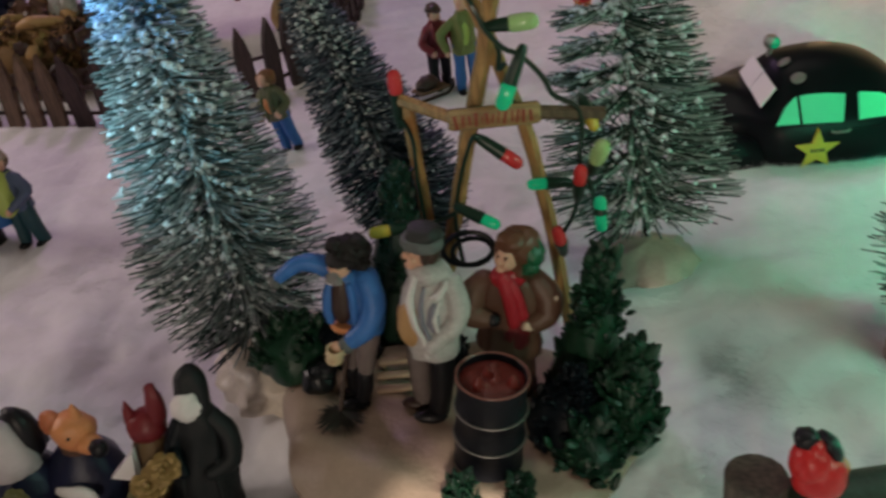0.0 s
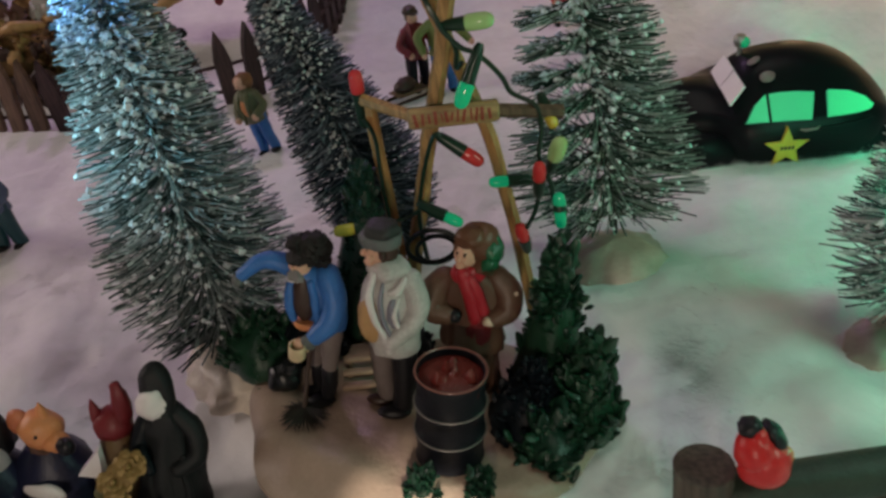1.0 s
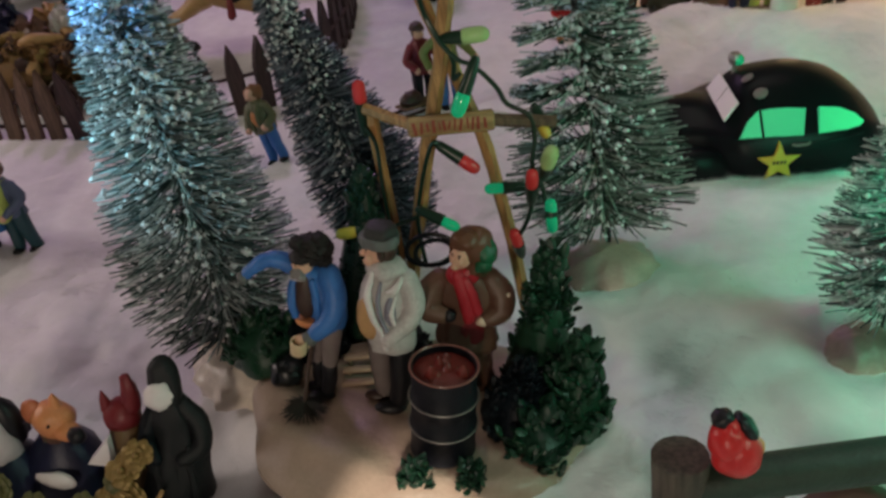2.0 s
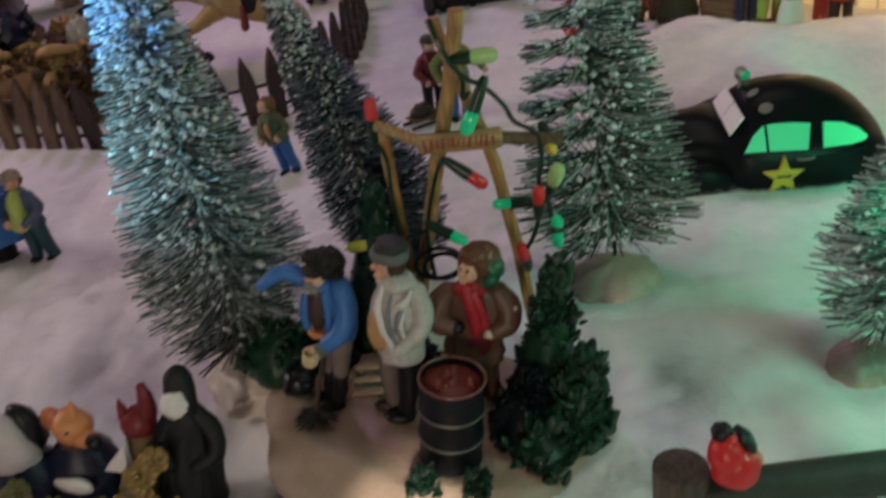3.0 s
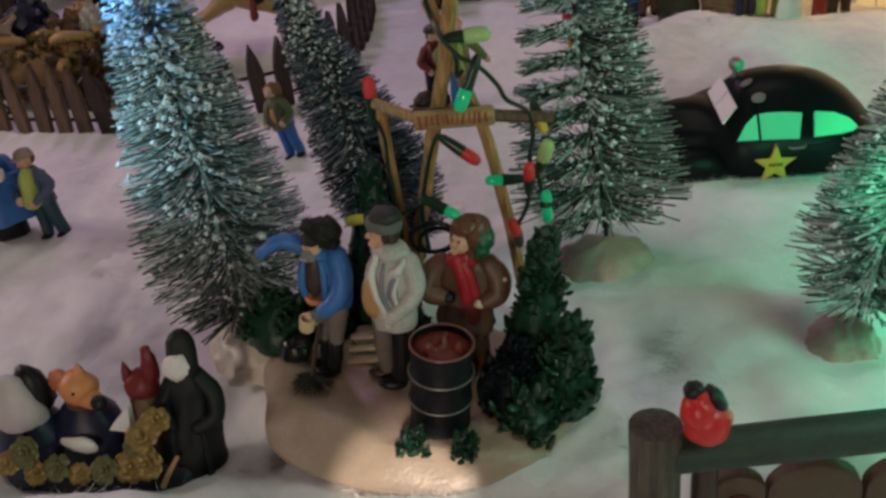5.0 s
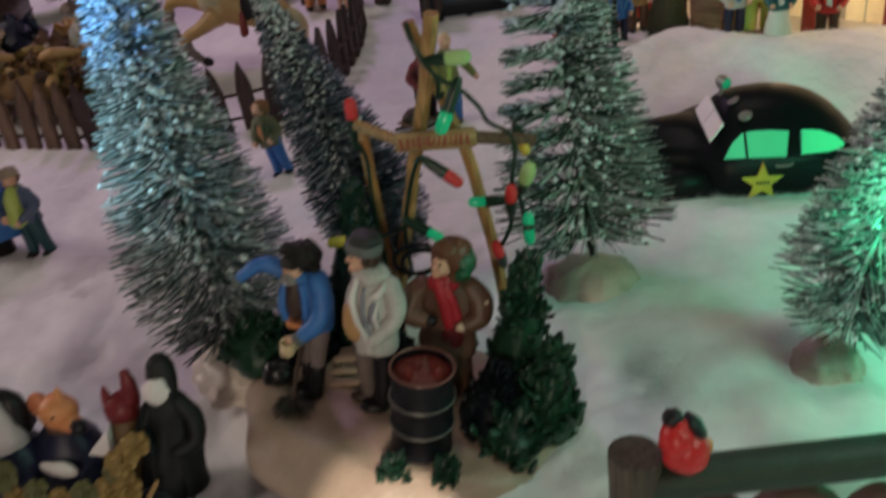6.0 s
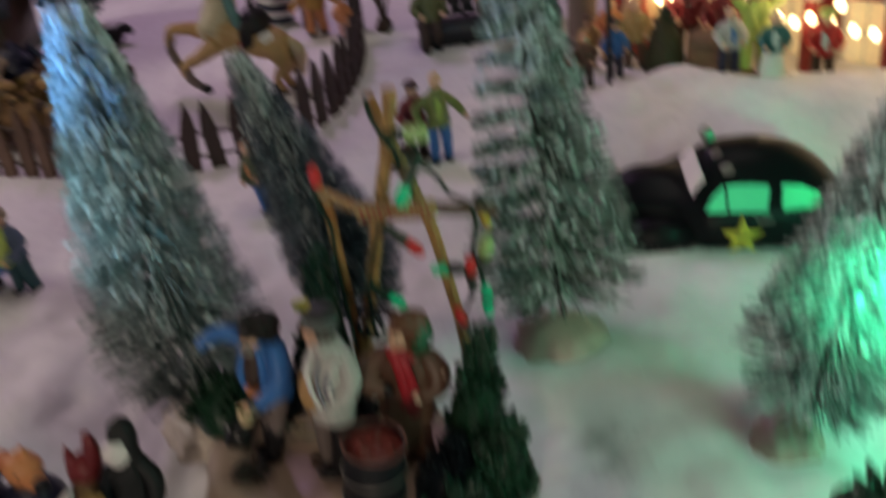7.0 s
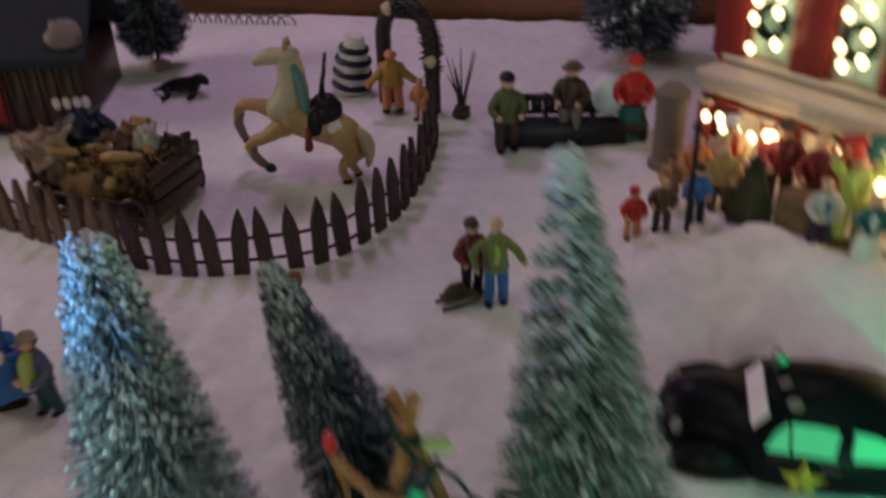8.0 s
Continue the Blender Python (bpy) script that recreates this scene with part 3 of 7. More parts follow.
    for x in (-4.0, 3.1):
        for y in (-2.6, 2.6):
            s = Shape()
            s.lathe([(0.5, -0.3), (0.92, -0.3), (1.0, -0.2), (1.0, 0.2), (0.92, 0.3), (0.5, 0.3)], (0, 0, 0), 20)
            wheel = part("wheel", s, RUBBER, car, m=place(x, y, 0.75, 90, 0, 0))
            s = Shape()
            s.lathe([(0.5, -0.31), (0.45, -0.34), (0.2, -0.36), (0.2, 0.36), (0.45, 0.34), (0.5, 0.31)], (0, 0, 0), 16)
            part("hubcap", s, BLACK, wheel)
    for x, size in ((-4.0, (1.9, 0.85, 1.35)), (3.2, (1.8, 0.75, 1.2))):
        for y in (-2.6, 2.6):
            s = Shape()
            s.ball((x, y, 0.75), size, 0, 24, 13)
            part("mudguard", s, CAR_PAINT, car)
    return car


saloon_car()


# ---- the moulded group on its base ----
PALE_SLAT = wood("pale_slat_wood", (0.42, 0.30, 0.20), scale=90, axis=0)
GROUP = place(-1.0, 21.3, 0.95, 0, 7, 0)


def on_base(x, y, z=0, rz=0, rx=0, ry=0):
    return GROUP @ place(x, y, z, rx, ry, rz)


def display_base():
    base = thing("display_base", on_base(0, 0), "cream moulded snow mound carrying the figurine group", "figurine base")
    s, rings = Shape(), []
    rows = [(0.86, -1.6), (0.97, -1.25), (1.02, -0.85), (1.02, -0.55), (0.99, -0.30), (0.95, -0.12), (0.91, -0.02), (0.86, 0.03), (0.80, 0.05)]
    rows += [(0.80 - 0.04 * k, 0.05 - 0.003 * k) for k in range(1, 19)]
    for k, z in rows:
        ring = []
        for i in range(96):
            a = 2 * math.pi * i / 96
            r = 1 + 0.05 * math.sin(3 * a + 0.5) + 0.04 * math.sin(5 * a + 1.3) + 0.02 * noise.noise((math.cos(a) * 3, math.sin(a) * 3, z))
            x, y = 5.75 * k * r * math.cos(a), 3.95 * k * r * math.sin(a)
            up = 0.10 * noise.noise((0.7 * x, 0.7 * y, 9.0)) + 0.05 * noise.noise((1.9 * x, 1.9 * y, 4.0)) if z > -0.4 else 0
            # a pressed front apron, falling from a crisp edge
            edge = -3.15 + 0.5 * max(0.0, -1.1 - x) - 0.05 * x + 0.06 * math.sin(2.3 * x)
            if y < edge:
                up -= min(0.75 * (edge - y), 0.5) * max(0.0, min(1.0, (z + 1.1) / 0.8))
            ring.append((x, y, z + up))
        rings.append(ring)
    s.loft(rings)
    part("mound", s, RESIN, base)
    for x, y, z, turn in ((-2.15, 1.95, 0.42, 4), (-2.12, 1.45, 0.28, 2), (-2.1, 0.95, 0.16, 3)):
        s = Shape()
        s.box((0, 0, 0), (1.5, 0.28, 0.12), 0, bevel=0.04)
        s.box((-0.55, 0.02, -0.2), (0.14, 0.2, 0.5), 0, bevel=0.03)
        s.box((0.55, 0.02, -0.2), (0.14, 0.2, 0.5), 0, bevel=0.03)
        part("step_slat", s, PALE_SLAT, base, "pale worn step slat", m=place(x, y, z, 8, -5, turn))


display_base()


def limb(s, pts, radii, slot, seg=9):
    """A rounded arm or leg through its joints."""
    p = [Vector(q) for q in pts]
    out, rad = [], []
    for i in range(len(p) - 1):
        for k in range(4):
            t = k / 4
            a, b, c, d = p[max(i - 1, 0)], p[i], p[i + 1], p[min(i + 2, len(p) - 1)]
            out.append(0.5 * (2 * b + (c - a) * t + (2 * a - 5 * b + 4 * c - d) * t * t + (3 * b - a - 3 * c + d) * t ** 3))
            rad.append(radii[i] * (1 - t) + radii[i + 1] * t)
    out.append(p[-1])
    rad.append(radii[-1])
    d0, d1 = (out[0] - out[1]).normalized(), (out[-1] - out[-2]).normalized()
    ends = ((0.9, 0.35), (0.6, 0.78), (0.25, 0.96))
    s.tube([out[0] + d0 * rad[0] * k for k, _ in ends] + out + [out[-1] + d1 * rad[-1] * k for k, _ in reversed(ends)], [rad[0] * k for _, k in ends] + rad + [rad[-1] * k for _, k in reversed(ends)], seg, slot)


def figurine(m, label, height, coat, trousers, hat, hair, scarf=None, shoes=BLACK, coat_low=0.42, arms=None, wide=1.0, brim=False, skirt=False, seed=1, category="figurine", group="", skin=SKIN, belly=None, locks=1.0, lapels=True, bulk=1.0):
    """A little moulded figure, facing -y, as one mesh. Measures as fractions of its height."""
    s, H = Shape(), height
    mats = [coat, trousers, hat, skin, hair, scarf or coat, shoes, belly or coat, skin]
    W = H * wide

    if skirt:
        s.lathe([(0.17 * W, 0.0), (0.185 * W, 0.02 * H), (0.16 * W, 0.2 * H), (0.12 * W, 0.42 * H)], (0, 0, 0), 18, 1, 0.85, 0.06, None, 7, 0.05)
    else:
        for sx in (-1, 1):
            limb(s, [(sx * 0.065 * W, 0.0, 0.50 * H), (sx * 0.072 * W, -0.015 * H * sx, 0.27 * H), (sx * 0.078 * W, 0.015 * H * sx, 0.05 * H)], [0.072 * W, 0.062 * W, 0.052 * W], 1)
            s.ball((sx * 0.082 * W, -0.03 * H + 0.015 * H * sx, 0.028 * H), (0.05 * W, 0.088 * H, 0.036 * H), 6, 10, 6)
    prof = [(coat_low - 0.01, 0.125, 0.10), (coat_low + 0.015, 0.14, 0.115), (0.50, 0.132, 0.115), (0.58, 0.124, 0.108), (0.68, 0.132, 0.105), (0.755, 0.125, 0.09), (0.80, 0.085, 0.07), (0.83, 0.05, 0.05)]
    rings = []
    for z, rx, ry in prof:
        ring = []
        for i in range(20):
            a = 2 * math.pi * i / 20
            fold = 1 + (0.07 * math.sin(6 * a + seed) * (1 - z) * 1.6) + 0.09 * noise.noise((3 * math.cos(a) + seed, 3 * math.sin(a), z * 9))
            ring.append((rx * W * fold * math.cos(a), ry * W * fold * math.sin(a), z * H))
        rings.append(ring)
    s.loft(rings, 0)
    if belly:
        s.ball((0, -0.034 * W, 0.60 * H), (0.078 * W, 0.094 * W, 0.17 * H), 7, 16, 9, 0.08)
    for sx in (-1, 1) if lapels else ():
        limb(s, [(sx * 0.05 * W, -0.035 * W, 0.80 * H), (sx * 0.062 * W, -0.098 * W, 0.70 * H), (sx * (0.05 if belly else 0.012) * W, -0.118 * W, 0.55 * H), (sx * (0.06 if belly else 0.012) * W, -0.115 * W, max(0.45, coat_low + 0.02) * H)], [0.026 * W, 0.028 * W, 0.018 * W, 0.014 * W], 0, 7)
    # collar and hem
    s.lathe([(0.062 * W, 0.785 * H), (0.075 * W, 0.80 * H), (0.066 * W, 0.825 * H), (0.045 * W, 0.83 * H)], (0, 0, 0), 14, 0, 1.0, 0.12)
    arms = arms or (((-0.20, -0.02, 0.60), (-0.15, -0.13, 0.52)), ((0.20, -0.02, 0.60), (0.15, -0.13, 0.52)))
    for sx, (elbow, hand) in zip((-1, 1), arms):
        sh = Vector((sx * 0.098 * W, 0, 0.735 * H))
        e, h = Vector(elbow) * H, Vector(hand) * H
        limb(s, [sh, e, h], [0.056 * W, 0.050 * W, 0.043 * W], 0)
        s.ball(h + (h - e).normalized() * 0.035 * H, (0.036 * W, 0.036 * W, 0.04 * W), 8, 8, 6)
    s.lathe([(0.040 * W, 0.80 * H), (0.042 * W, 0.85 * H)], (0, 0, 0), 10, 3)
    s.ball((0, 0, 0.895 * H), (0.068 * W, 0.074 * W, 0.082 * H), 3, 14, 9)
    s.ball((0, -0.074 * W, 0.888 * H), (0.014 * W, 0.018 * W, 0.016 * H), 3, 6, 4)
    for sx in (-1, 1):
        s.ball((sx * 0.035 * W, -0.056 * W, 0.868 * H), (0.02 * W, 0.016 * W, 0.016 * H), 3, 6, 4)
    back = (0.022 if locks < 1.2 else 0.033) * W * locks
    s.ball((0, back, 0.905 * H), (0.075 * W * locks, 0.072 * W * locks, 0.080 * H * locks), 4, 20, 12, 0.2)
    if scarf:
        s.lathe([(0.065 * W, 0.765 * H), (0.078 * W, 0.785 * H), (0.07 * W, 0.815 * H), (0.05 * W, 0.825 * H)], (0, 0, 0), 14, 5, 1.0, 0.12)
        limb(s, [(0.015 * W, -0.06 * W, 0.79 * H), (0.02 * W, -0.10 * W, 0.69 * H), (0.015 * W, -0.115 * W, 0.50 * H)], [0.028 * W * bulk, 0.036 * W * bulk, 0.045 * W * bulk], 5, 8)
        if bulk > 1:
            s.ball((0.01 * W, -0.075 * W, 0.79 * H), (0.055 * W, 0.035 * W, 0.035 * H), 5, 12, 7, 0.4)
    if hat is not None:
        if brim:
            s.lathe([(0.12 * W, 0.935 * H), (0.125 * W, 0.945 * H), (0.08 * W, 0.955 * H), (0.078 * W, 1.0 * H), (0.05 * W, 1.03 * H)], (0, 0, 0), 16, 2, 1, 0.06)
        else:
            s.lathe([(0.076 * W, 0.935 * H), (0.090 * W, 0.942 * H), (0.088 * W, 0.968 * H), (0.078 * W, 0.975 * H), (0.074 * W, 1.005 * H), (0.04 * W, 1.028 * H)], (0, 0.01 * W, 0), 16, 2, 1.05, 0.05)
            s.ball((0, -0.085 * W, 0.945 * H), (0.055 * W, 0.045 * W, 0.012 * H), 2, 12, 5)
    s.uneven(0.016 * H, 6.0 / H, seed * 1.7)
    return whole("figurine", s, mats, m, label, category, group)


TRIO = "figurines round the barrel"
CAP = surface("dark_grey_cap_paint", (0.022, 0.025, 0.024), 0.5, bump=0.5)
CAP_RIM = surface("grey_cap_rim_paint", (0.10, 0.115, 0.11), 0.5, bump=0.5)
# the green patches paint in green light falling on the hair
HOOD = surface("chestnut_hood_paint", (0.12, 0.055, 0.030), 0.35, second=(0.03, 0.06, 0.03), amount=0.35)
FUR = surface("brown_black_fur_paint", (0.013, 0.012, 0.011), 0.6, bump=0.6, spec=0.3)
BEARD = surface("grey_beard_paint", (0.20, 0.20, 0.19), 0.5, bump=0.5)
MITTEN = surface("cream_mitten_paint", (0.60, 0.48, 0.36), 0.4)
def mould(s, rows, slot, seg=28, fold=0.05, folds=6, seed=0.0):
    """A soft moulded body through rows of centre x, centre y, height, half width, half depth."""
    q, fine = [Vector(r) for r in rows], []
    for i in range(len(q) - 1):
        a, b, c, d = q[max(i - 1, 0)], q[i], q[i + 1], q[min(i + 2, len(q) - 1)]
        for k in range(4):
            t = k / 4
            fine.append(0.5 * (2 * b + (c - a) * t + (2 * a - 5 * b + 4 * c - d) * t * t + (3 * b - a - 3 * c + d) * t ** 3))
    fine.append(q[-1])
    rings = []
    for x, y, z, rx, ry in fine:
        ring = []
        for i in range(seg):
            a = 2 * math.pi * i / seg
            k = 1 + fold * math.sin(folds * a + seed + 0.8 * z) * 0.6 + fold * 1.6 * noise.noise((2.2 * math.cos(a) + seed, 2.2 * math.sin(a), z * 1.3))
            ring.append((x + rx * k * math.cos(a), y + ry * k * math.sin(a), z))
        rings.append(ring)
    s.loft(rings, slot)


def moulded_figure(s, mats, at, label, seed):
    """Sets a figure, modelled in the mound's own measures, down at its feet."""
    s.uneven(0.035, 2.4, seed)
    x, y, z = at
    s.v = [(a - x, b - y, c - z) for a, b, c in s.v]
    return whole("figurine", s, mats, on_base(x, y, z), label, "figurine", TRIO)


def eyes(s, at, way, gap, slot):
    """Two painted eyes and brows on a face that looks along way."""
    at, way = Vector(at), Vector(way).normalized()
    side = way.cross(Vector((0, 0, 1))).normalized()
    for k in (-1, 1):
        s.ball(at + side * gap * k, (0.035, 0.035, 0.03), slot, 6, 4)
        s.ball(at + side * gap * k + Vector((0, 0, 0.07)), (0.06, 0.05, 0.018), slot, 6, 4)


def man_in_blue():
    s = Shape()
    limb(s, [(-3.35, 0.85, 2.7), (-3.55, 0.9, 1.7), (-3.5, 0.85, 0.9)], [0.34, 0.26, 0.21], 1)
    limb(s, [(-3.5, 0.85, 1.0), (-3.5, 0.8, 0.3)], [0.24, 0.22], 2)
    s.ball((-3.65, 0.7, 0.14), (0.40, 0.22, 0.17), 2, 12, 7)
    limb(s, [(-3.0, 0.55, 2.7), (-3.05, 0.48, 1.9), (-3.12, 0.45, 1.1)], [0.38, 0.29, 0.22], 1)
    limb(s, [(-3.12, 0.45, 1.15), (-3.2, 0.38, 0.3)], [0.25, 0.22], 2)
    s.ball((-3.4, 0.28, 0.14), (0.44, 0.24, 0.17), 2, 12, 7)
    mould(s, [(-3.02, 0.65, 2.55, 0.44, 0.42), (-3.05, 0.65, 2.8, 0.54, 0.50), (-3.15, 0.65, 3.3, 0.62, 0.55), (-3.32, 0.68, 3.9, 0.68, 0.55), (-3.5, 0.7, 4.4, 0.58, 0.46), (-3.58, 0.68, 4.65, 0.3, 0.3)], 0, seed=1.0, fold=0.06)
    s.ball((-3.66, 0.38, 3.75), (0.36, 0.32, 0.78), 3, 16, 10, 0.1)
    mould(s, [(-3.5, 0.48, 2.82, 0.52, 0.45), (-3.5, 0.46, 2.92, 0.56, 0.48), (-3.5, 0.46, 3.04, 0.54, 0.46)], 4, fold=0.02)
    limb(s, [(-3.95, 0.5, 4.5), (-4.06, 0.3, 3.8), (-4.0, 0.24, 3.15)], [0.13, 0.15, 0.11], 0)
    limb(s, [(-3.42, 0.22, 4.35), (-3.34, 0.10, 3.7), (-3.30, 0.08, 2.95)], [0.11, 0.12, 0.10], 0)
    limb(s, [(-3.95, 0.7, 4.55), (-4.45, 0.62, 4.82), (-4.85, 0.6, 4.78), (-5.35, 0.5, 4.42)], [0.32, 0.26, 0.24, 0.19], 0, 12)
    s.ball((-5.48, 0.46, 4.28), (0.19, 0.17, 0.21), 5, 12, 8, 0.15)
    limb(s, [(-3.02, 0.55, 4.38), (-2.80, 0.2, 3.75), (-2.95, -0.02, 3.2), (-3.35, -0.15, 2.82)], [0.38, 0.37, 0.34, 0.27], 0, 12)
    s.ball((-3.55, -0.2, 2.66), (0.25, 0.22, 0.24), 5, 12, 8, 0.15)
    s.ball((-3.80, -0.22, 2.58), (0.19, 0.18, 0.19), 6, 10, 7, 0.1)
    # head bowed over the mug
    s.ball((-3.72, 0.5, 4.82), (0.32, 0.30, 0.38), 6, 16, 10)
    s.ball((-3.90, 0.24, 4.84), (0.07, 0.08, 0.08), 6, 8, 5)
    s.ball((-3.80, 0.34, 4.52), (0.25, 0.2, 0.28), 7, 14, 9, 0.4)
    eyes(s, (-3.87, 0.28, 4.93), (-0.5, -0.85, 0), 0.11, 2)
    s.ball((-3.80, 0.42, 4.36), (0.34, 0.22, 0.10), 8, 12, 6, 0.2)
    s.ball((-3.42, 0.72, 5.14), (0.56, 0.52, 0.46), 9, 22, 13, 0.25)
    s.ball((-3.62, 0.50, 5.00), (0.46, 0.36, 0.24), 9, 18, 9, 0.3)
    for x, y, z, r in ((-3.82, 0.55, 5.42, 0.24), (-3.22, 0.6, 5.52, 0.25), (-3.1, 0.6, 4.82, 0.25)):
        s.ball((x, y, z), (r, r, r * 0.95), 9, 14, 9, 0.4)
    rf = random.Random(3)
    for i in range(420):
        d = Vector((rf.gauss(0, 1), rf.gauss(0, 1), rf.gauss(0.1, 0.9))).normalized()
        p = Vector((-3.42 + d.x * 0.54, 0.72 + d.y * 0.5, 5.14 + d.z * 0.44))
        s.spike(p, p + d * 0.07 + Vector((rf.gauss(0, 0.03), rf.gauss(0, 0.03), 0)), 0.045, 9)
    moulded_figure(s, [BLUE, GREY_TROUSER, BLACK, BROWN_DARK, ORANGE, CAP_RIM, SKIN, BEARD, WHITE, FUR], (-3.3, 0.5, 0), "figurine in a blue jacket and dark fur hat bending forward", 3.0)


def man_in_grey():
    s = Shape()
    limb(s, [(-1.55, 0.35, 2.7), (-1.56, 0.35, 1.4), (-1.44, 0.34, 0.25)], [0.40, 0.31, 0.26], 1)
    s.ball((-1.64, 0.26, 0.18), (0.42, 0.22, 0.19), 2, 14, 8)
    limb(s, [(-0.92, -0.02, 2.8), (-0.90, -0.08, 1.5), (-0.97, -0.12, 0.3)], [0.43, 0.35, 0.30], 3)
    s.ball((-1.22, -0.30, 0.18), (0.50, 0.25, 0.20), 3, 14, 8)
    mould(s, [(-1.12, 0.0, 2.32, 0.66, 0.52), (-1.12, 0.0, 2.5, 0.72, 0.56), (-1.2, 0.0, 3.0, 0.78, 0.62), (-1.27, 0.02, 3.6, 0.82, 0.64), (-1.27, 0.05, 4.2, 0.78, 0.58), (-1.24, 0.1, 4.7, 0.64, 0.48), (-1.28, 0.12, 5.0, 0.42, 0.36), (-1.33, 0.12, 5.2, 0.32, 0.3)], 0, fold=0.06, seed=2.0)
    s.ball((-1.74, -0.12, 3.5), (0.42, 0.52, 0.82), 4, 18, 12, 0.08)
    # paler grey paints the light caught along the coat's front edge
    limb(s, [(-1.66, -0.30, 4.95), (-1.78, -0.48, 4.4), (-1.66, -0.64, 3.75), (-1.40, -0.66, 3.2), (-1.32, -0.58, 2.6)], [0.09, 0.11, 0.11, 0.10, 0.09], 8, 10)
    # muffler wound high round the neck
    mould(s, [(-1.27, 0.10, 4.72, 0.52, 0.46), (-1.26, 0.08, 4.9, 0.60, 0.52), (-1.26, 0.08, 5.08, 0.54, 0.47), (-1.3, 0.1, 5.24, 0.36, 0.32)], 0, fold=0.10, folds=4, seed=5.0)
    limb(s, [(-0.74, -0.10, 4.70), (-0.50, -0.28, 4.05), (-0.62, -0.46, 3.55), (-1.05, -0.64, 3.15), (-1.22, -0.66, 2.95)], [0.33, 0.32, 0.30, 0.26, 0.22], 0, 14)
    # sleeve and chest ridges, lightened as if catching light
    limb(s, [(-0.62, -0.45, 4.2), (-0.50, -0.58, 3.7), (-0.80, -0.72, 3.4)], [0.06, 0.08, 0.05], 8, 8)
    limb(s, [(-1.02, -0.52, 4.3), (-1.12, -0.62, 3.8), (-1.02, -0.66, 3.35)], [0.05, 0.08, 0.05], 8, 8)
    # shade between sleeve and front, and along the lapel seams, painted as blue-grey
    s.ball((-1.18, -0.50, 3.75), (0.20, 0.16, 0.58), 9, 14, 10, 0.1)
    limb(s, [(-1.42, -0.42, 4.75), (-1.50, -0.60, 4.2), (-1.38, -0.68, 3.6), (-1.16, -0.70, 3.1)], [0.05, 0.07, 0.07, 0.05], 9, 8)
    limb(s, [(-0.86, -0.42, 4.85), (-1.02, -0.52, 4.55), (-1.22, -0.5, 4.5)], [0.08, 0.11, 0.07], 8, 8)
    # head turned to the fire's far side, in profile
    s.ball((-1.55, 0.10, 5.48), (0.36, 0.33, 0.42), 5, 18, 11)
    limb(s, [(-1.86, 0.02, 5.58), (-1.95, 0.0, 5.47), (-1.86, 0.02, 5.42)], [0.05, 0.075, 0.05], 5, 8)
    s.ball((-1.76, 0.0, 5.20), (0.16, 0.18, 0.14), 5, 10, 7)
    s.ball((-1.72, -0.18, 5.40), (0.12, 0.10, 0.12), 5, 10, 7)
    eyes(s, (-1.85, 0.02, 5.60), (-1, -0.25, 0), 0.13, 2)
    s.ball((-1.28, 0.16, 5.52), (0.34, 0.38, 0.38), 2, 18, 11, 0.2)
    limb(s, [(-1.42, -0.22, 5.62), (-1.40, -0.26, 5.45), (-1.40, -0.22, 5.32)], [0.10, 0.10, 0.06], 2, 8)
    mould(s, [(-1.47, 0.17, 5.66, 0.46, 0.42), (-1.47, 0.17, 5.70, 0.55, 0.50), (-1.46, 0.18, 5.82, 0.57, 0.52), (-1.46, 0.18, 5.95, 0.55, 0.50), (-1.46, 0.18, 5.99, 0.46, 0.42)], 6, fold=0.05, folds=9)
    mould(s, [(-1.44, 0.2, 5.92, 0.50, 0.46), (-1.43, 0.2, 6.10, 0.49, 0.45), (-1.45, 0.2, 6.24, 0.38, 0.35), (-1.46, 0.2, 6.31, 0.15, 0.14)], 7, fold=0.06, folds=5, seed=3.0)
    moulded_figure(s, [GREY, GREY_TROUSER, BROWN_DARK, BLACK, TAN, SKIN, CAP_RIM, CAP, GREY_LIT, GREY_SHADE], (-1.25, 0.05, 0), "figurine in pale grey coat and dark cap by the barrel", 8.0)


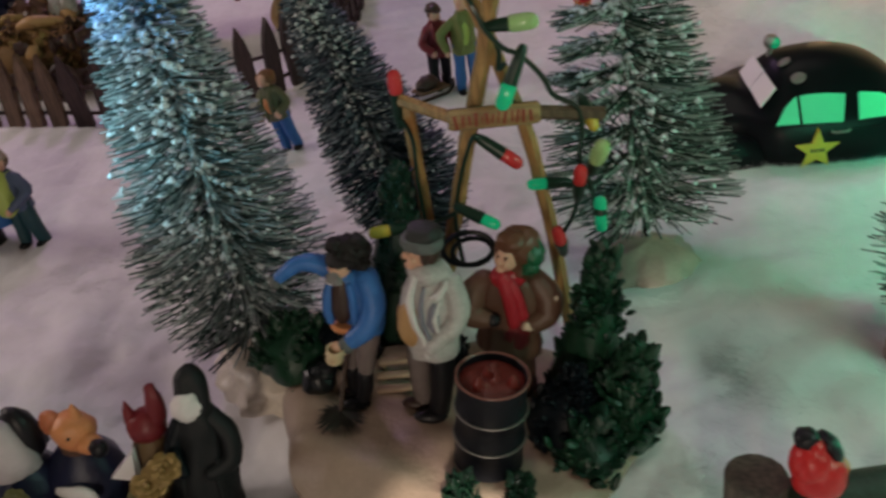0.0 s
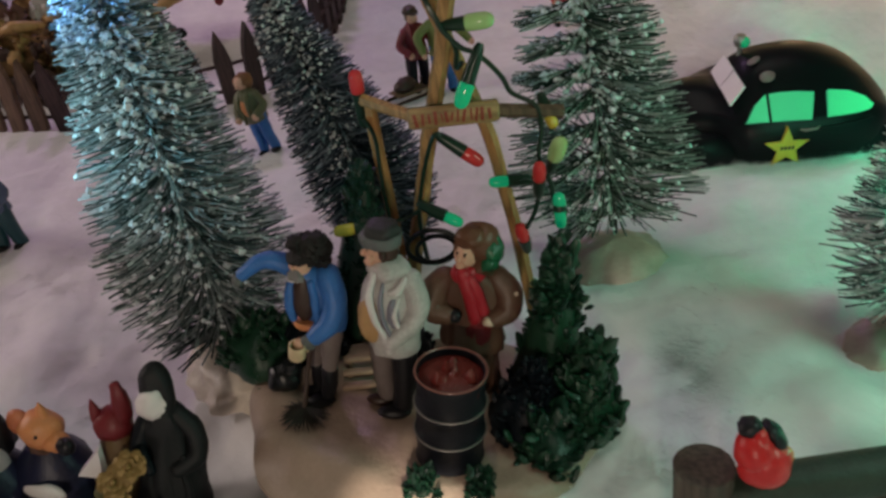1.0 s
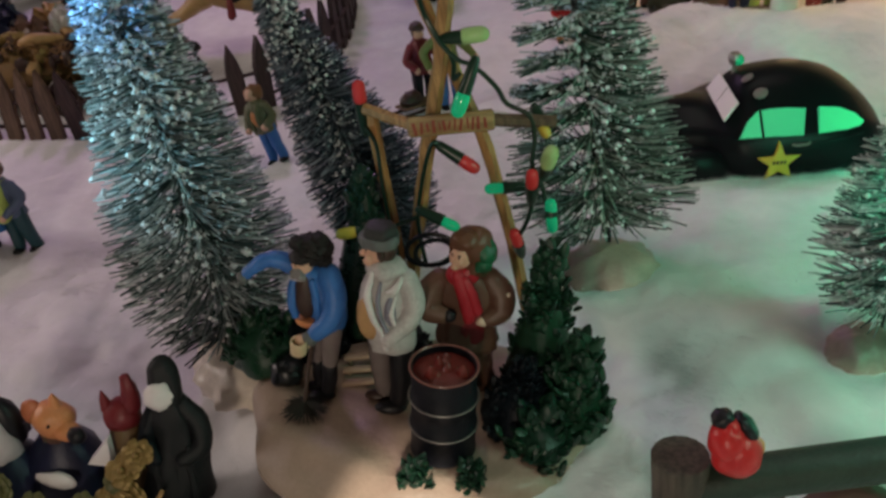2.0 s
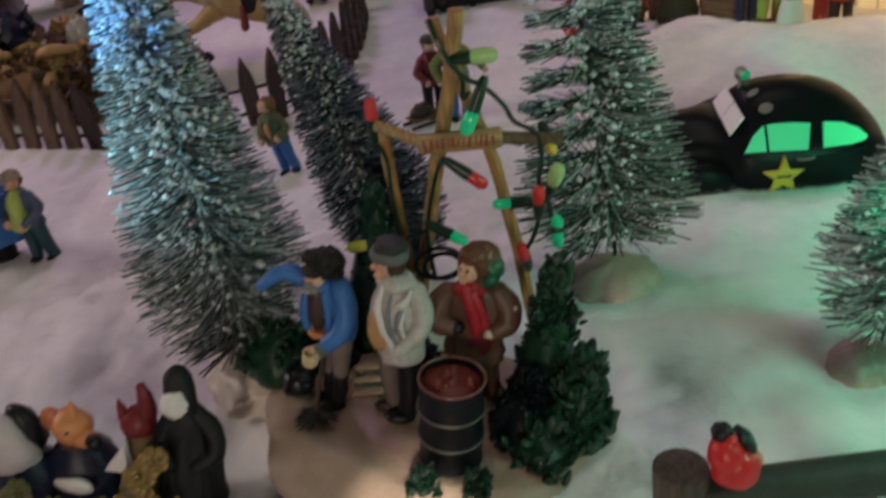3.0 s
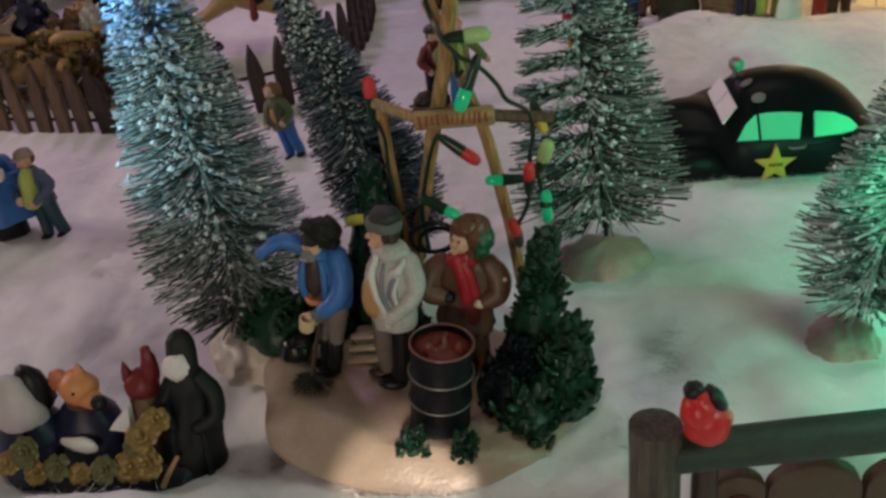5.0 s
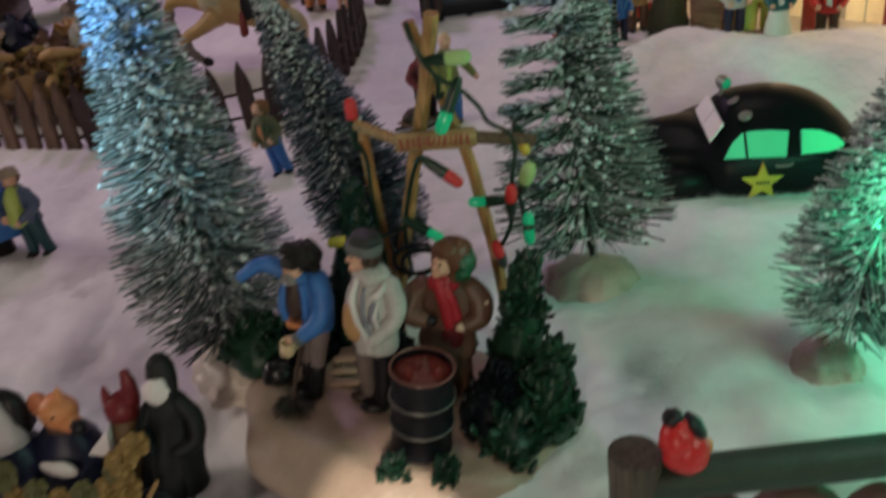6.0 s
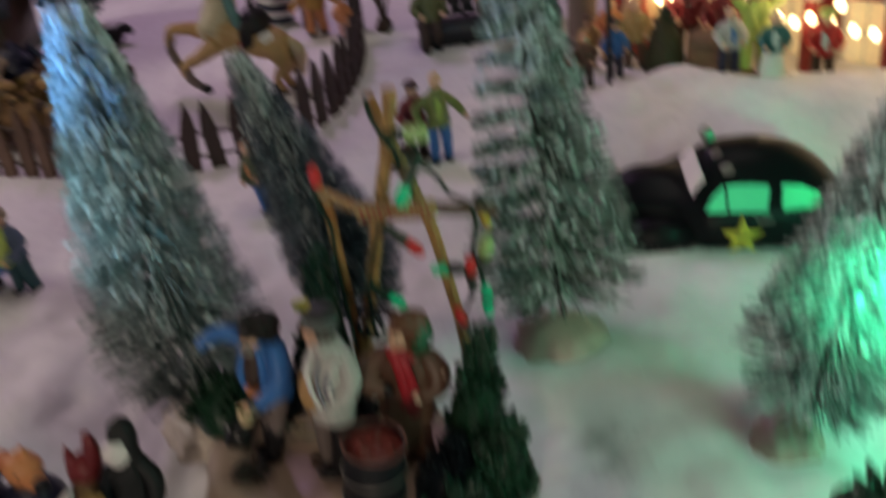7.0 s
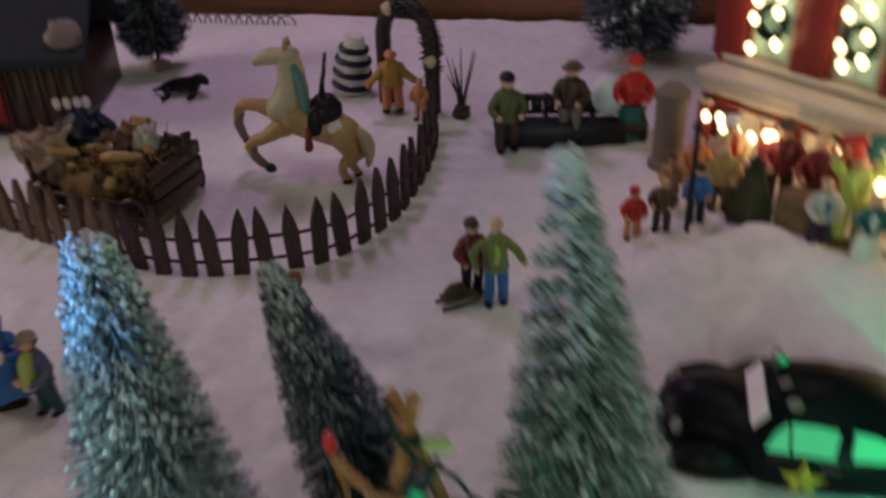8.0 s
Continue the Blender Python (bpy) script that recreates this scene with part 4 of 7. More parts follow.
def woman_in_brown():
    s = Shape()
    mould(s, [(1.05, 1.2, 0.0, 0.88, 0.72), (1.05, 1.2, 0.8, 0.78, 0.64), (1.08, 1.15, 1.8, 0.70, 0.58), (1.1, 1.15, 2.3, 0.66, 0.55)], 0, fold=0.12, folds=8, seed=1.0)
    mould(s, [(1.12, 1.12, 1.55, 0.86, 0.64), (1.12, 1.12, 1.75, 0.92, 0.68), (1.10, 1.14, 2.5, 0.84, 0.62), (1.03, 1.16, 3.2, 0.86, 0.60), (0.97, 1.18, 3.75, 0.84, 0.54), (0.95, 1.16, 4.05, 0.62, 0.45), (0.93, 1.12, 4.3, 0.34, 0.32)], 0, fold=0.08, folds=7, seed=4.0)
    s.ball((1.18, 0.68, 2.5), (0.40, 0.22, 0.95), 1, 16, 10, 0.15)
    # wide capelet sleeves
    limb(s, [(0.25, 1.15, 3.9), (-0.08, 0.98, 3.5), (-0.08, 0.76, 3.1), (0.30, 0.58, 3.0)], [0.38, 0.45, 0.42, 0.26], 0, 14)
    limb(s, [(1.72, 1.18, 3.9), (2.05, 1.02, 3.45), (1.98, 0.78, 3.02), (1.66, 0.58, 2.88)], [0.38, 0.44, 0.40, 0.26], 0, 14)
    s.ball((0.50, 0.50, 3.02), (0.22, 0.18, 0.18), 2, 12, 8, 0.15)
    s.ball((1.50, 0.48, 2.84), (0.20, 0.17, 0.16), 3, 12, 8, 0.15)
    s.ball((2.22, 0.78, 3.62), (0.12, 0.12, 0.11), 3, 8, 6, 0.2)
    # cream dab painting the highlight on the left sleeve
    s.ball((-0.12, 0.52, 3.12), (0.14, 0.10, 0.17), 3, 8, 6, 0.2)
    mould(s, [(0.90, 1.02, 4.02, 0.42, 0.40), (0.88, 0.98, 4.16, 0.48, 0.44), (0.88, 0.98, 4.34, 0.46, 0.42), (0.9, 1.0, 4.48, 0.34, 0.32)], 4, fold=0.10, folds=5)
    limb(s, [(0.74, 0.66, 4.36), (0.90, 0.56, 3.9), (1.04, 0.50, 3.3), (1.10, 0.49, 2.95)], [0.20, 0.22, 0.22, 0.18], 4, 10)
    limb(s, [(0.92, 0.56, 4.25), (1.16, 0.50, 3.8), (1.30, 0.50, 3.2)], [0.14, 0.17, 0.18], 4, 10)
    s.ball((0.82, 0.92, 4.86), (0.34, 0.31, 0.42), 5, 18, 11)
    s.ball((0.60, 0.68, 4.84), (0.07, 0.08, 0.09), 5, 8, 5)
    s.ball((0.66, 0.74, 4.60), (0.14, 0.13, 0.12), 5, 10, 6)
    s.ball((0.80, 0.66, 4.74), (0.11, 0.10, 0.11), 5, 8, 6)
    eyes(s, (0.66, 0.68, 4.95), (-0.6, -0.8, 0), 0.12, 6)
    s.ball((1.20, 1.22, 5.02), (0.62, 0.56, 0.64), 7, 24, 14, 0.18)
    s.ball((0.96, 1.0, 5.32), (0.46, 0.42, 0.34), 7, 20, 11, 0.2)
    s.ball((1.32, 1.05, 4.48), (0.42, 0.38, 0.36), 7, 18, 10, 0.25)
    s.ball((0.60, 1.02, 5.02), (0.14, 0.22, 0.30), 7, 12, 8, 0.2)
    # green lumps: the bulb's light on the hair's right side, put into colour
    s.ball((1.55, 1.00, 4.98), (0.34, 0.38, 0.42), 8, 16, 10, 0.3)
    s.ball((1.45, 0.86, 4.62), (0.28, 0.30, 0.26), 8, 14, 9, 0.3)
    moulded_figure(s, [BROWN, MAROON, BLACK, MITTEN, CRIMSON, SKIN, BROWN_DARK, HOOD, GREEN_LIT_HAIR], (1.05, 1.2, 0), "figurine in a brown coat with a long red scarf", 6.0)


CRIMSON = surface("crimson_paint", (0.36, 0.02, 0.03), 0.36, vary=0.25, scale=240)
# lit and shaded copies of the coat's GREY, for ridges and folds
GREY_LIT = surface("lit_wool_paint", (0.60, 0.59, 0.57), rough=0.5, vary=0.25, scale=220, bump=0.6)
GREY_SHADE = surface("shaded_wool_paint", (0.20, 0.20, 0.24), rough=0.6, vary=0.3, scale=220, bump=0.6)
GREEN_LIT_HAIR = surface("green_lit_hair_paint", (0.012, 0.10, 0.045), 0.25, vary=0.4, scale=240, bump=0.4)
man_in_blue()
man_in_grey()
woman_in_brown()


DRUM = surface("worn_black_drum_paint", (0.0045, 0.005, 0.008), rough=0.5, vary=0.4, scale=160, bump=0.3, spec=0.2)


RIM = surface("worn_rim_paint", (0.20, 0.085, 0.07), rough=0.2, vary=0.5, scale=160, bump=0.4)


def oil_barrel():
    drum = thing("barrel", on_base(0.38, -1.85, 0.05) @ Matrix.Diagonal((0.95, 0.95, 0.95, 1)), "black oil barrel with silver hoops and a red fire inside", "barrel")
    s = Shape()
    s.lathe([(0.96, 0.0), (1.0, 0.06), (0.97, 0.14), (0.97, 1.0), (1.03, 1.06), (0.97, 1.12), (0.97, 2.0), (1.03, 2.06), (0.97, 2.12), (0.97, 2.95), (1.03, 3.0), (1.03, 3.1), (0.93, 3.1), (0.92, 2.8), (0.5, 2.78)], (0, 0, 0), 32)
    part("drum_body", s, DRUM, drum)
    for z in (1.06, 2.06):
        s = Shape()
        pts = [(1.035 * math.cos(a), 1.035 * math.sin(a), z) for a in np.linspace(0, 2 * math.pi, 41)]
        s.tube(pts, 0.032, 5)
        part("hoop", s, CHROME, drum, "worn silver hoop")
    s = Shape()
    pts = [(1.0 * math.cos(a), 1.0 * math.sin(a), 3.1) for a in np.linspace(0, 2 * math.pi, 41)]
    s.tube(pts, 0.038, 6)
    part("rim", s, RIM, drum, "worn red-brown rim")
    rnd = random.Random(4)
    s = Shape()
    s.lathe([(0.9, 2.6), (0.9, 2.9), (0.6, 3.05), (0.2, 3.1)], (0, 0, 0), 18, 0, 1, 0.15)
    fire = part("fire", s, COAL, drum, "glossy red moulded fire")
    for i in range(11):
        a, r = rnd.uniform(0, 6.28), rnd.uniform(0.1, 0.72)
        h = rnd.uniform(0.15, 0.42)
        s = Shape()
        s.lathe([(0.17, 2.85), (0.2, 3.0), (0.1, 3.0 + h * 0.6), (0.02, 3.0 + h)], (r * math.cos(a), r * math.sin(a), 0), 8, 0, 1, 0.3)
        part("flame", s, COAL, fire)


oil_barrel()
s = Shape()
s.lathe([(0.26, 0.0), (0.30, 0.05), (0.30, 0.6), (0.26, 0.62), (0.24, 0.2), (0.1, 0.15)], (0, 0, 0), 14)
s.tube([(0.28 + 0.16 * math.sin(a), 0, 0.3 + 0.18 * math.cos(a)) for a in np.linspace(0, math.pi, 9)], 0.05, 6)
whole("mug", s, CREAM, on_base(-3.9, -0.3, 2.2, 30, 12) @ Matrix.Diagonal((0.82, 0.82, 0.82, 1)), "small cream mug held by the blue-jacketed figurine", "mug")


def evergreen(m, height, radius, label, mat, seed, leaf=0.42, top=LEAF_LIGHT, name="evergreen", dome=False, lean=0.0):
    """A glossy moulded bush: a lumpy core under overlapping flame-shaped leaves."""
    rnd = random.Random(seed)
    tree = thing(name, m, label, "shrub")
    s = Shape()
    s.lathe([(radius * 0.78, -0.1), (radius * 0.84, height * 0.2), (radius * (0.7 if dome else 0.5), height * 0.6), (0.05, height * (0.88 if dome else 0.96))], (0, 0, 0), 18, 0, 1, 0.3)
    s.v = [(x + lean * max(0.0, z), y, z) for x, y, z in s.v]
    part("core", s, mat, tree)
    s = Shape()
    tufts = int(46 * height * radius / 3 * (0.5 / leaf)) + 10
    for i in range(tufts):
        h = 1.0 if i == 0 else rnd.random() ** 1.15
        r = radius * (math.sqrt(1 - h * h) if dome else (1 - h) ** 0.8) * rnd.uniform(0.66, 0.98) + 0.03
        a = i * 2.39996 + rnd.uniform(-0.4, 0.4)
        out = Vector((math.cos(a), math.sin(a), 0))
        foot = out * r * 0.82 + Vector((lean * height * h, 0, height * h * 0.93))
        lead = (out * rnd.uniform(0.45, 0.9) + Vector((0, 0, rnd.uniform(0.5, 1.1) + 0.8 * h))).normalized()
        for k in range(11):
            d = (lead + Vector((rnd.gauss(0, 0.5), rnd.gauss(0, 0.5), rnd.gauss(0, 0.4)))).normalized()
            p = foot + Vector((rnd.gauss(0, 0.26), rnd.gauss(0, 0.26), rnd.gauss(0, 0.24))) * leaf
            L = leaf * rnd.uniform(0.42, 0.8) * (1.5 if k == 0 and h > 0.8 else 1.0)
            u = d.cross(Vector((0.01, 0, 1))).normalized()
            v = d.cross(u)
            w, rings = L * rnd.uniform(0.30, 0.46), []
            for t, q in ((-0.15, 0.6), (0.15, 1.0), (0.5, 0.95), (0.74, 0.62), (0.88, 0.16)):
                c = p + d * L * t + Vector((0, 0, 0.22 * L * t * t))
                rings.append([c + (u * math.cos(b) + v * 0.6 * math.sin(b)) * w * q for b in (0.0, 1.05, 2.09, 3.14, 4.19, 5.24)])
            s.loft(rings, 0 if rnd.random() < 0.6 else 1)
    s.uneven(0.05, 3.0, seed)
    part("foliage", s, [mat, top], tree, "glossy moulded leaves")
    return tree


evergreen(on_base(3.35, 0.6), 5.35, 1.2, "glossy moulded green conical evergreen beside the barrel", LEAF_LIGHT, 21, leaf=0.56, top=LEAF)
evergreen(on_base(4.25, -0.8), 3.1, 1.05, "glossy moulded green bush on the figurine base", LEAF_LIGHT, 22, leaf=0.66, top=LEAF, lean=0.03)
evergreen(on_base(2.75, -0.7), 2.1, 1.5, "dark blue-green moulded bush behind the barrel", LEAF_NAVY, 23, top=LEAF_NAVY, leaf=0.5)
evergreen(on_base(3.15, -1.75), 1.0, 1.0, "low green moulded bush at the mound's front edge", LEAF, 24, top=LEAF_LIGHT, leaf=0.6, dome=True)
evergreen(on_base(-0.4, -3.0, -0.1), 0.40, 0.44, "small green sprig on the figurine base", LEAF, 25, leaf=0.36, dome=True)
evergreen(on_base(1.2, -3.0, -0.14), 0.40, 0.44, "small green sprig on the figurine base", LEAF, 26, leaf=0.36, dome=True)
evergreen(on_base(-5.5, 2.5, -0.15), 1.5, 1.35, "dark green moulded bush at the mound's edge", LEAF_LIGHT, 27, leaf=0.5, dome=True)
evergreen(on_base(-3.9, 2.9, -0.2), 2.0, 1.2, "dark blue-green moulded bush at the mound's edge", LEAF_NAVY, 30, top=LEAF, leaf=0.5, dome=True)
evergreen(on_base(-2.3, 4.3, -0.4), 6.6, 1.3, "dark moulded evergreen behind the figurines", LEAF, 28, top=LEAF, leaf=0.44)
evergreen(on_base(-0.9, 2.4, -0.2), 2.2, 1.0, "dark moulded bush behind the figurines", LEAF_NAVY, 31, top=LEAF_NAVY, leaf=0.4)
s = Shape()
s.ball((0, 0, 0.42), (0.56, 0.5, 0.46), 0, 22, 14, 0.22)
s.ball((0.22, -0.1, 0.78), (0.3, 0.3, 0.16), 0, 16, 9, 0.3)
s.uneven(0.06, 1.6, 2.0)
whole("sack", s, surface("glossy_black_paint", (0.006, 0.008, 0.009), 0.28, vary=0.3, scale=200, bump=0.2), on_base(-4.55, 1.0, 0.02), "small rounded glossy black sack on the mound", "sack")


def broom():
    b = thing("broom", on_base(-3.8, -0.55) @ Matrix.Diagonal((1.0, 1.0, 1.0, 1)), "dark bristly broom resting on the mound", "broom")
    s = Shape()
    s.tube([(0, 0, 0.5), (0.1, 0.5, 1.4), (0.25, 1.0, 2.3)], 0.07, 6)
    part("stick", s, BROWN_DARK, b)
    rnd = random.Random(8)
    s = Shape()
    for i in range(420):
        a, k = rnd.uniform(0, 6.28), rnd.random() ** 0.6
        s.spike((0, 0, 0.55), (0.85 * k * math.cos(a), 0.75 * k * math.sin(a), 0.05 + 0.5 * rnd.random() * (1 - 0.3 * k)), 0.05)
    part("bristles", s, surface("dark_broom_straw", (0.02, 0.018, 0.014), 0.6), b, "dark spiky bristles", smooth=False)


broom()


# ---- the pole frame with its sign and bulbs ----
def pole_frame():
    f = thing("pole_frame", place(0, 26, 0.4), "rustic yellow wooden pole frame carrying a small sign", "sign stand")

    def stick(a, b, r, name="pole", mat=POLE, seed=0):
        a, b = Vector(a) - Vector((0, 26, 0.4)), Vector(b) - Vector((0, 26, 0.4))
        s = Shape()
        pts = [a.lerp(b, k / 6) + Vector((0.05 * noise.noise((k * 0.7, seed, 1)), 0.05 * noise.noise((k * 0.7, seed, 5)), 0)) for k in range(7)]
        s.tube(pts, [r * (1 + 0.12 * noise.noise((k, seed, 2))) for k in range(7)], 7)
        return part(name, s, mat, f)

    def bent(pts, r, name="pole", mat=POLE, seed=0):
        """A stick with a slight bend through its points."""
        q, fine = [Vector(p) - Vector((0, 26, 0.4)) for p in pts], []
        for a, b in zip(q, q[1:]):
            fine += [a.lerp(b, k / 4) for k in range(4)]
        fine.append(q[-1])
        s = Shape()
        s.tube([p + Vector((0.05 * noise.noise((k * 0.7, seed, 1)), 0.05 * noise.noise((k * 0.7, seed, 5)), 0)) for k, p in enumerate(fine)], [r * (1 + 0.14 * noise.noise((k * 0.8, seed, 2))) for k in range(len(fine))], 6)
        return part(name, s, mat, f)

    bent([(-2.1, 25.8, 0.2), (-1.15, 25.75, 4.55), (-0.38, 25.35, 7.8), (0.30, 24.95, 10.4), (0.75, 24.7, 12.75)], 0.24, seed=1)
    bent([(2.4, 25.5, 0.2), (1.98, 25.6, 4.0), (1.45, 25.6, 7.5), (0.68, 25.45, 10.1), (-0.02, 25.15, 12.45)], 0.22, seed=2)
    bent([(-1.75, 26.0, 0.2), (-1.92, 26.0, 5.3), (-2.05, 26.0, 9.0)], 0.21, seed=3)
    stick((-2.2, 25.9, 9.05), (-0.75, 24.95, 8.75), 0.19, "crossbar", seed=4)
    stick((1.5, 24.95, 8.68), (3.55, 25.3, 8.25), 0.21, "crossbar", DARK_STICK, seed=5)
    s = Shape()
    s.box((0, 0, 0), (2.6, 0.26, 0.64), 0, bevel=0.09)
    s.v = [(x, y, z + 0.04 * noise.noise((x * 1.4, 0, 3)) + (0.05 * noise.noise((x * 4, z * 4, 1)) if abs(x) > 1.2 else 0)) for x, y, z in s.v]
    board = part("sign_board", s, SIGN, f, "worn wooden sign with faded red lettering", m=place(0.44, -1.28, 8.36, 0, 0.8, 1))
    rnd = random.Random(2)
    x = -1.08
    while x < 1.1:
        w = rnd.uniform(0.05, 0.10)
        s = Shape()
        s.box((0, 0, 0), (w, 0.03, rnd.uniform(0.26, 0.42)), 0, bevel=0.01)
        part("lettering_bar", s, LETTER, board, m=place(x, -0.135, rnd.uniform(-0.04, 0.04), 0, rnd.uniform(-12, 12), 0))
        x += w + rnd.uniform(0.06, 0.12)
    return f


pole_frame()


def light_string():
    g = thing("light_string", place(0, 26, 8), "dark wire string of small red and green bulbs on the poles", "string lights")
    o = Vector((0, 26, 8))

    def bulb(at, way, mat, size=1.0, socket=0.85, label=""):
        turn = Vector(way).to_track_quat("Z", "Y").to_matrix().to_4x4()
        m = Matrix.Translation((Vector(at) - o) * CM) @ turn
        s = Shape()
        s.lathe([(0.17, 0.0), (0.195, 0.08), (0.20, 0.3), (0.19, 0.48), (0.15, 0.60), (0.06, 0.66)], (0, 0, 0), 14)
        s.v = [(x * size, y * size, (z - 0.3) * size) for x, y, z in s.v]
        b = part("bulb", s, mat, g, label, m=m)
        if socket:
            s = Shape()
            s.lathe([(0.09, -socket - 0.15), (0.15, -socket), (0.18, -socket * 0.6), (0.205, -0.05), (0.215, 0.02)], (0, 0, -0.3 * size), 12)
            part("socket", s, SOCKET, b)

    bulb((-2.3, 26.0, 9.55), (0.02, -0.1, 1), BULB_RED, 1.1, 1.0, "red bulb")
    bulb((0.80, 24.3, 9.5), (-0.42, -0.2, -0.9), BULB_GREEN, 1.15, 0.95, "green bulb")
    bulb((1.38, 24.45, 11.43), (1, -0.1, 0.05), BULB_LIME, 1.2, 0.5, "pale green bulb")
    bulb((0.83, 25.0, 7.24), (0.76, -0.1, -0.62), BULB_RED, 1.05, 0.8, "red bulb")
    bulb((1.56, 25.2, 6.23), (-1, -0.1, 0.08), BULB_GREEN, 0.9, 0.6, "green bulb")
    bulb((2.1, 25.05, 4.46), (-0.15, -0.3, 0.9), BULB_RED, 1.05, 0.5, "red bulb")
    bulb((3.24, 23.9, 7.72), (0.2, -0.4, 0.8), BULB_LIME, 1.25, 0.5, "pale green bulb")
    bulb((2.69, 24.0, 7.02), (0.05, -0.3, 0.9), BULB_RED, 1.0, 0.6, "red bulb")
    bulb((3.17, 23.55, 6.2), (-0.02, -0.1, 0.98), BULB_GREEN, 0.95, 0.4, "green bulb at the evergreen's tip")
    bulb((3.17, 23.5, 5.75), (0.02, -0.1, -0.98), BULB_GREEN, 0.9, 0.3, "green bulb at the evergreen's tip")
    bulb((-3.3, 25.0, 5.24), (-1, -0.2, 0), BULB_YELLOW, 1.0, 0.6, "yellow bulb")
    bulb((0.05, 24.8, 5.32), (0.85, -0.3, -0.4), BULB_GREEN, 0.9, 0.8, "green bulb")
    bulb((3.2, 25.2, 8.1), (0.3, -0.5, -0.8), BULB_YELLOW, 0.9, 0.4, "dull yellow bulb")

    def wire(pts):
        q = [Vector(p) - o for p in pts]
        out = []
        for i in range(len(q) - 1):
            a, b, c, d = q[max(i - 1, 0)], q[i], q[i + 1], q[min(i + 2, len(q) - 1)]
            for k in range(6):
                t = k / 6
                out.append(0.5 * (2 * b + (c - a) * t + (2 * a - 5 * b + 4 * c - d) * t * t + (3 * b - a - 3 * c + d) * t ** 3))
        out.append(q[-1])
        s = Shape()
        s.tube(out, 0.075, 6)
        part("wire", s, SOCKET, g)

    wire([(-0.05, 24.85, 12.5), (0.08, 24.5, 12.1), (0.25, 24.4, 11.7), (0.46, 24.4, 11.25), (0.86, 24.5, 10.75), (1.2, 24.5, 10.57), (1.56, 24.8, 10.12), (1.91, 25.0, 9.58), (2.15, 25.1, 9.05), (2.78, 25.05, 8.62), (2.9, 24.95, 7.9), (2.75, 24.5, 7.2), (3.0, 24.2, 6.6), (3.1, 23.8, 5.6)])
    wire([(1.2, 24.5, 10.57), (1.25, 24.5, 10.4)])
    wire([(0.46, 24.4, 11.25), (0.62, 24.5, 11.0), (0.72, 24.6, 10.6), (0.66, 24.75, 10.1), (0.86, 24.6, 10.3)])
    wire([(-2.25, 25.75, 8.5), (-2.0, 25.72, 7.8), (-2.02, 25.72, 6.2), (-1.85, 25.7, 3.0)])
    wire([(0.1, 25.1, 7.85), (-0.2, 25.0, 8.05), (-0.6, 25.2, 7.0), (-0.95, 25.35, 5.6), (-1.0, 25.3, 4.8), (-0.9, 25.0, 3.8)])
    wire([(2.15, 25.1, 6.17), (2.4, 25.0, 6.25), (2.7, 24.8, 6.1), (2.55, 24.8, 5.35), (2.25, 24.9, 4.7)])
    wire([(-0.75, 25.2, 5.7), (-1.2, 25.4, 5.3), (-2.2, 25.3, 5.1), (-2.9, 25.1, 5.2)])
    for dx, dz, rx, rz in ((0.0, 0.0, 0.78, 0.40), (0.12, -0.12, 0.62, 0.30)):
        s = Shape()
        s.tube([Vector((-0.7 + dx + rx * math.cos(a), 24.9 + 0.3 * math.sin(a), 4.4 + dz + rz * math.sin(a))) - o for a in np.linspace(0, 6.283, 25)], 0.08, 6)
        part("wire_loop", s, BLACK, g)


light_string()


# ---- the picket fence round the paddock ----
def curve_points(ctrl, step):
    """Points at even steps along a smooth line through ctrl, with the heading of each."""
    fine = []
    c = [Vector((*p, 0)) for p in ctrl]
    for i in range(len(c) - 1):
        a, b, d, e = c[max(i - 1, 0)], c[i], c[i + 1], c[min(i + 2, len(c) - 1)]
        for k in range(40):
            t = k / 40
            fine.append(0.5 * (2 * b + (d - a) * t + (2 * a - 5 * b + 4 * d - e) * t * t + (3 * b - a - 3 * d + e) * t ** 3))
    out, run = [], 0.0
    for p, q in zip(fine, fine[1:]):
        run += (q - p).length
        if run >= step:
            run -= step
            out.append((p, math.degrees(math.atan2((q - p).y, (q - p).x))))
    return out


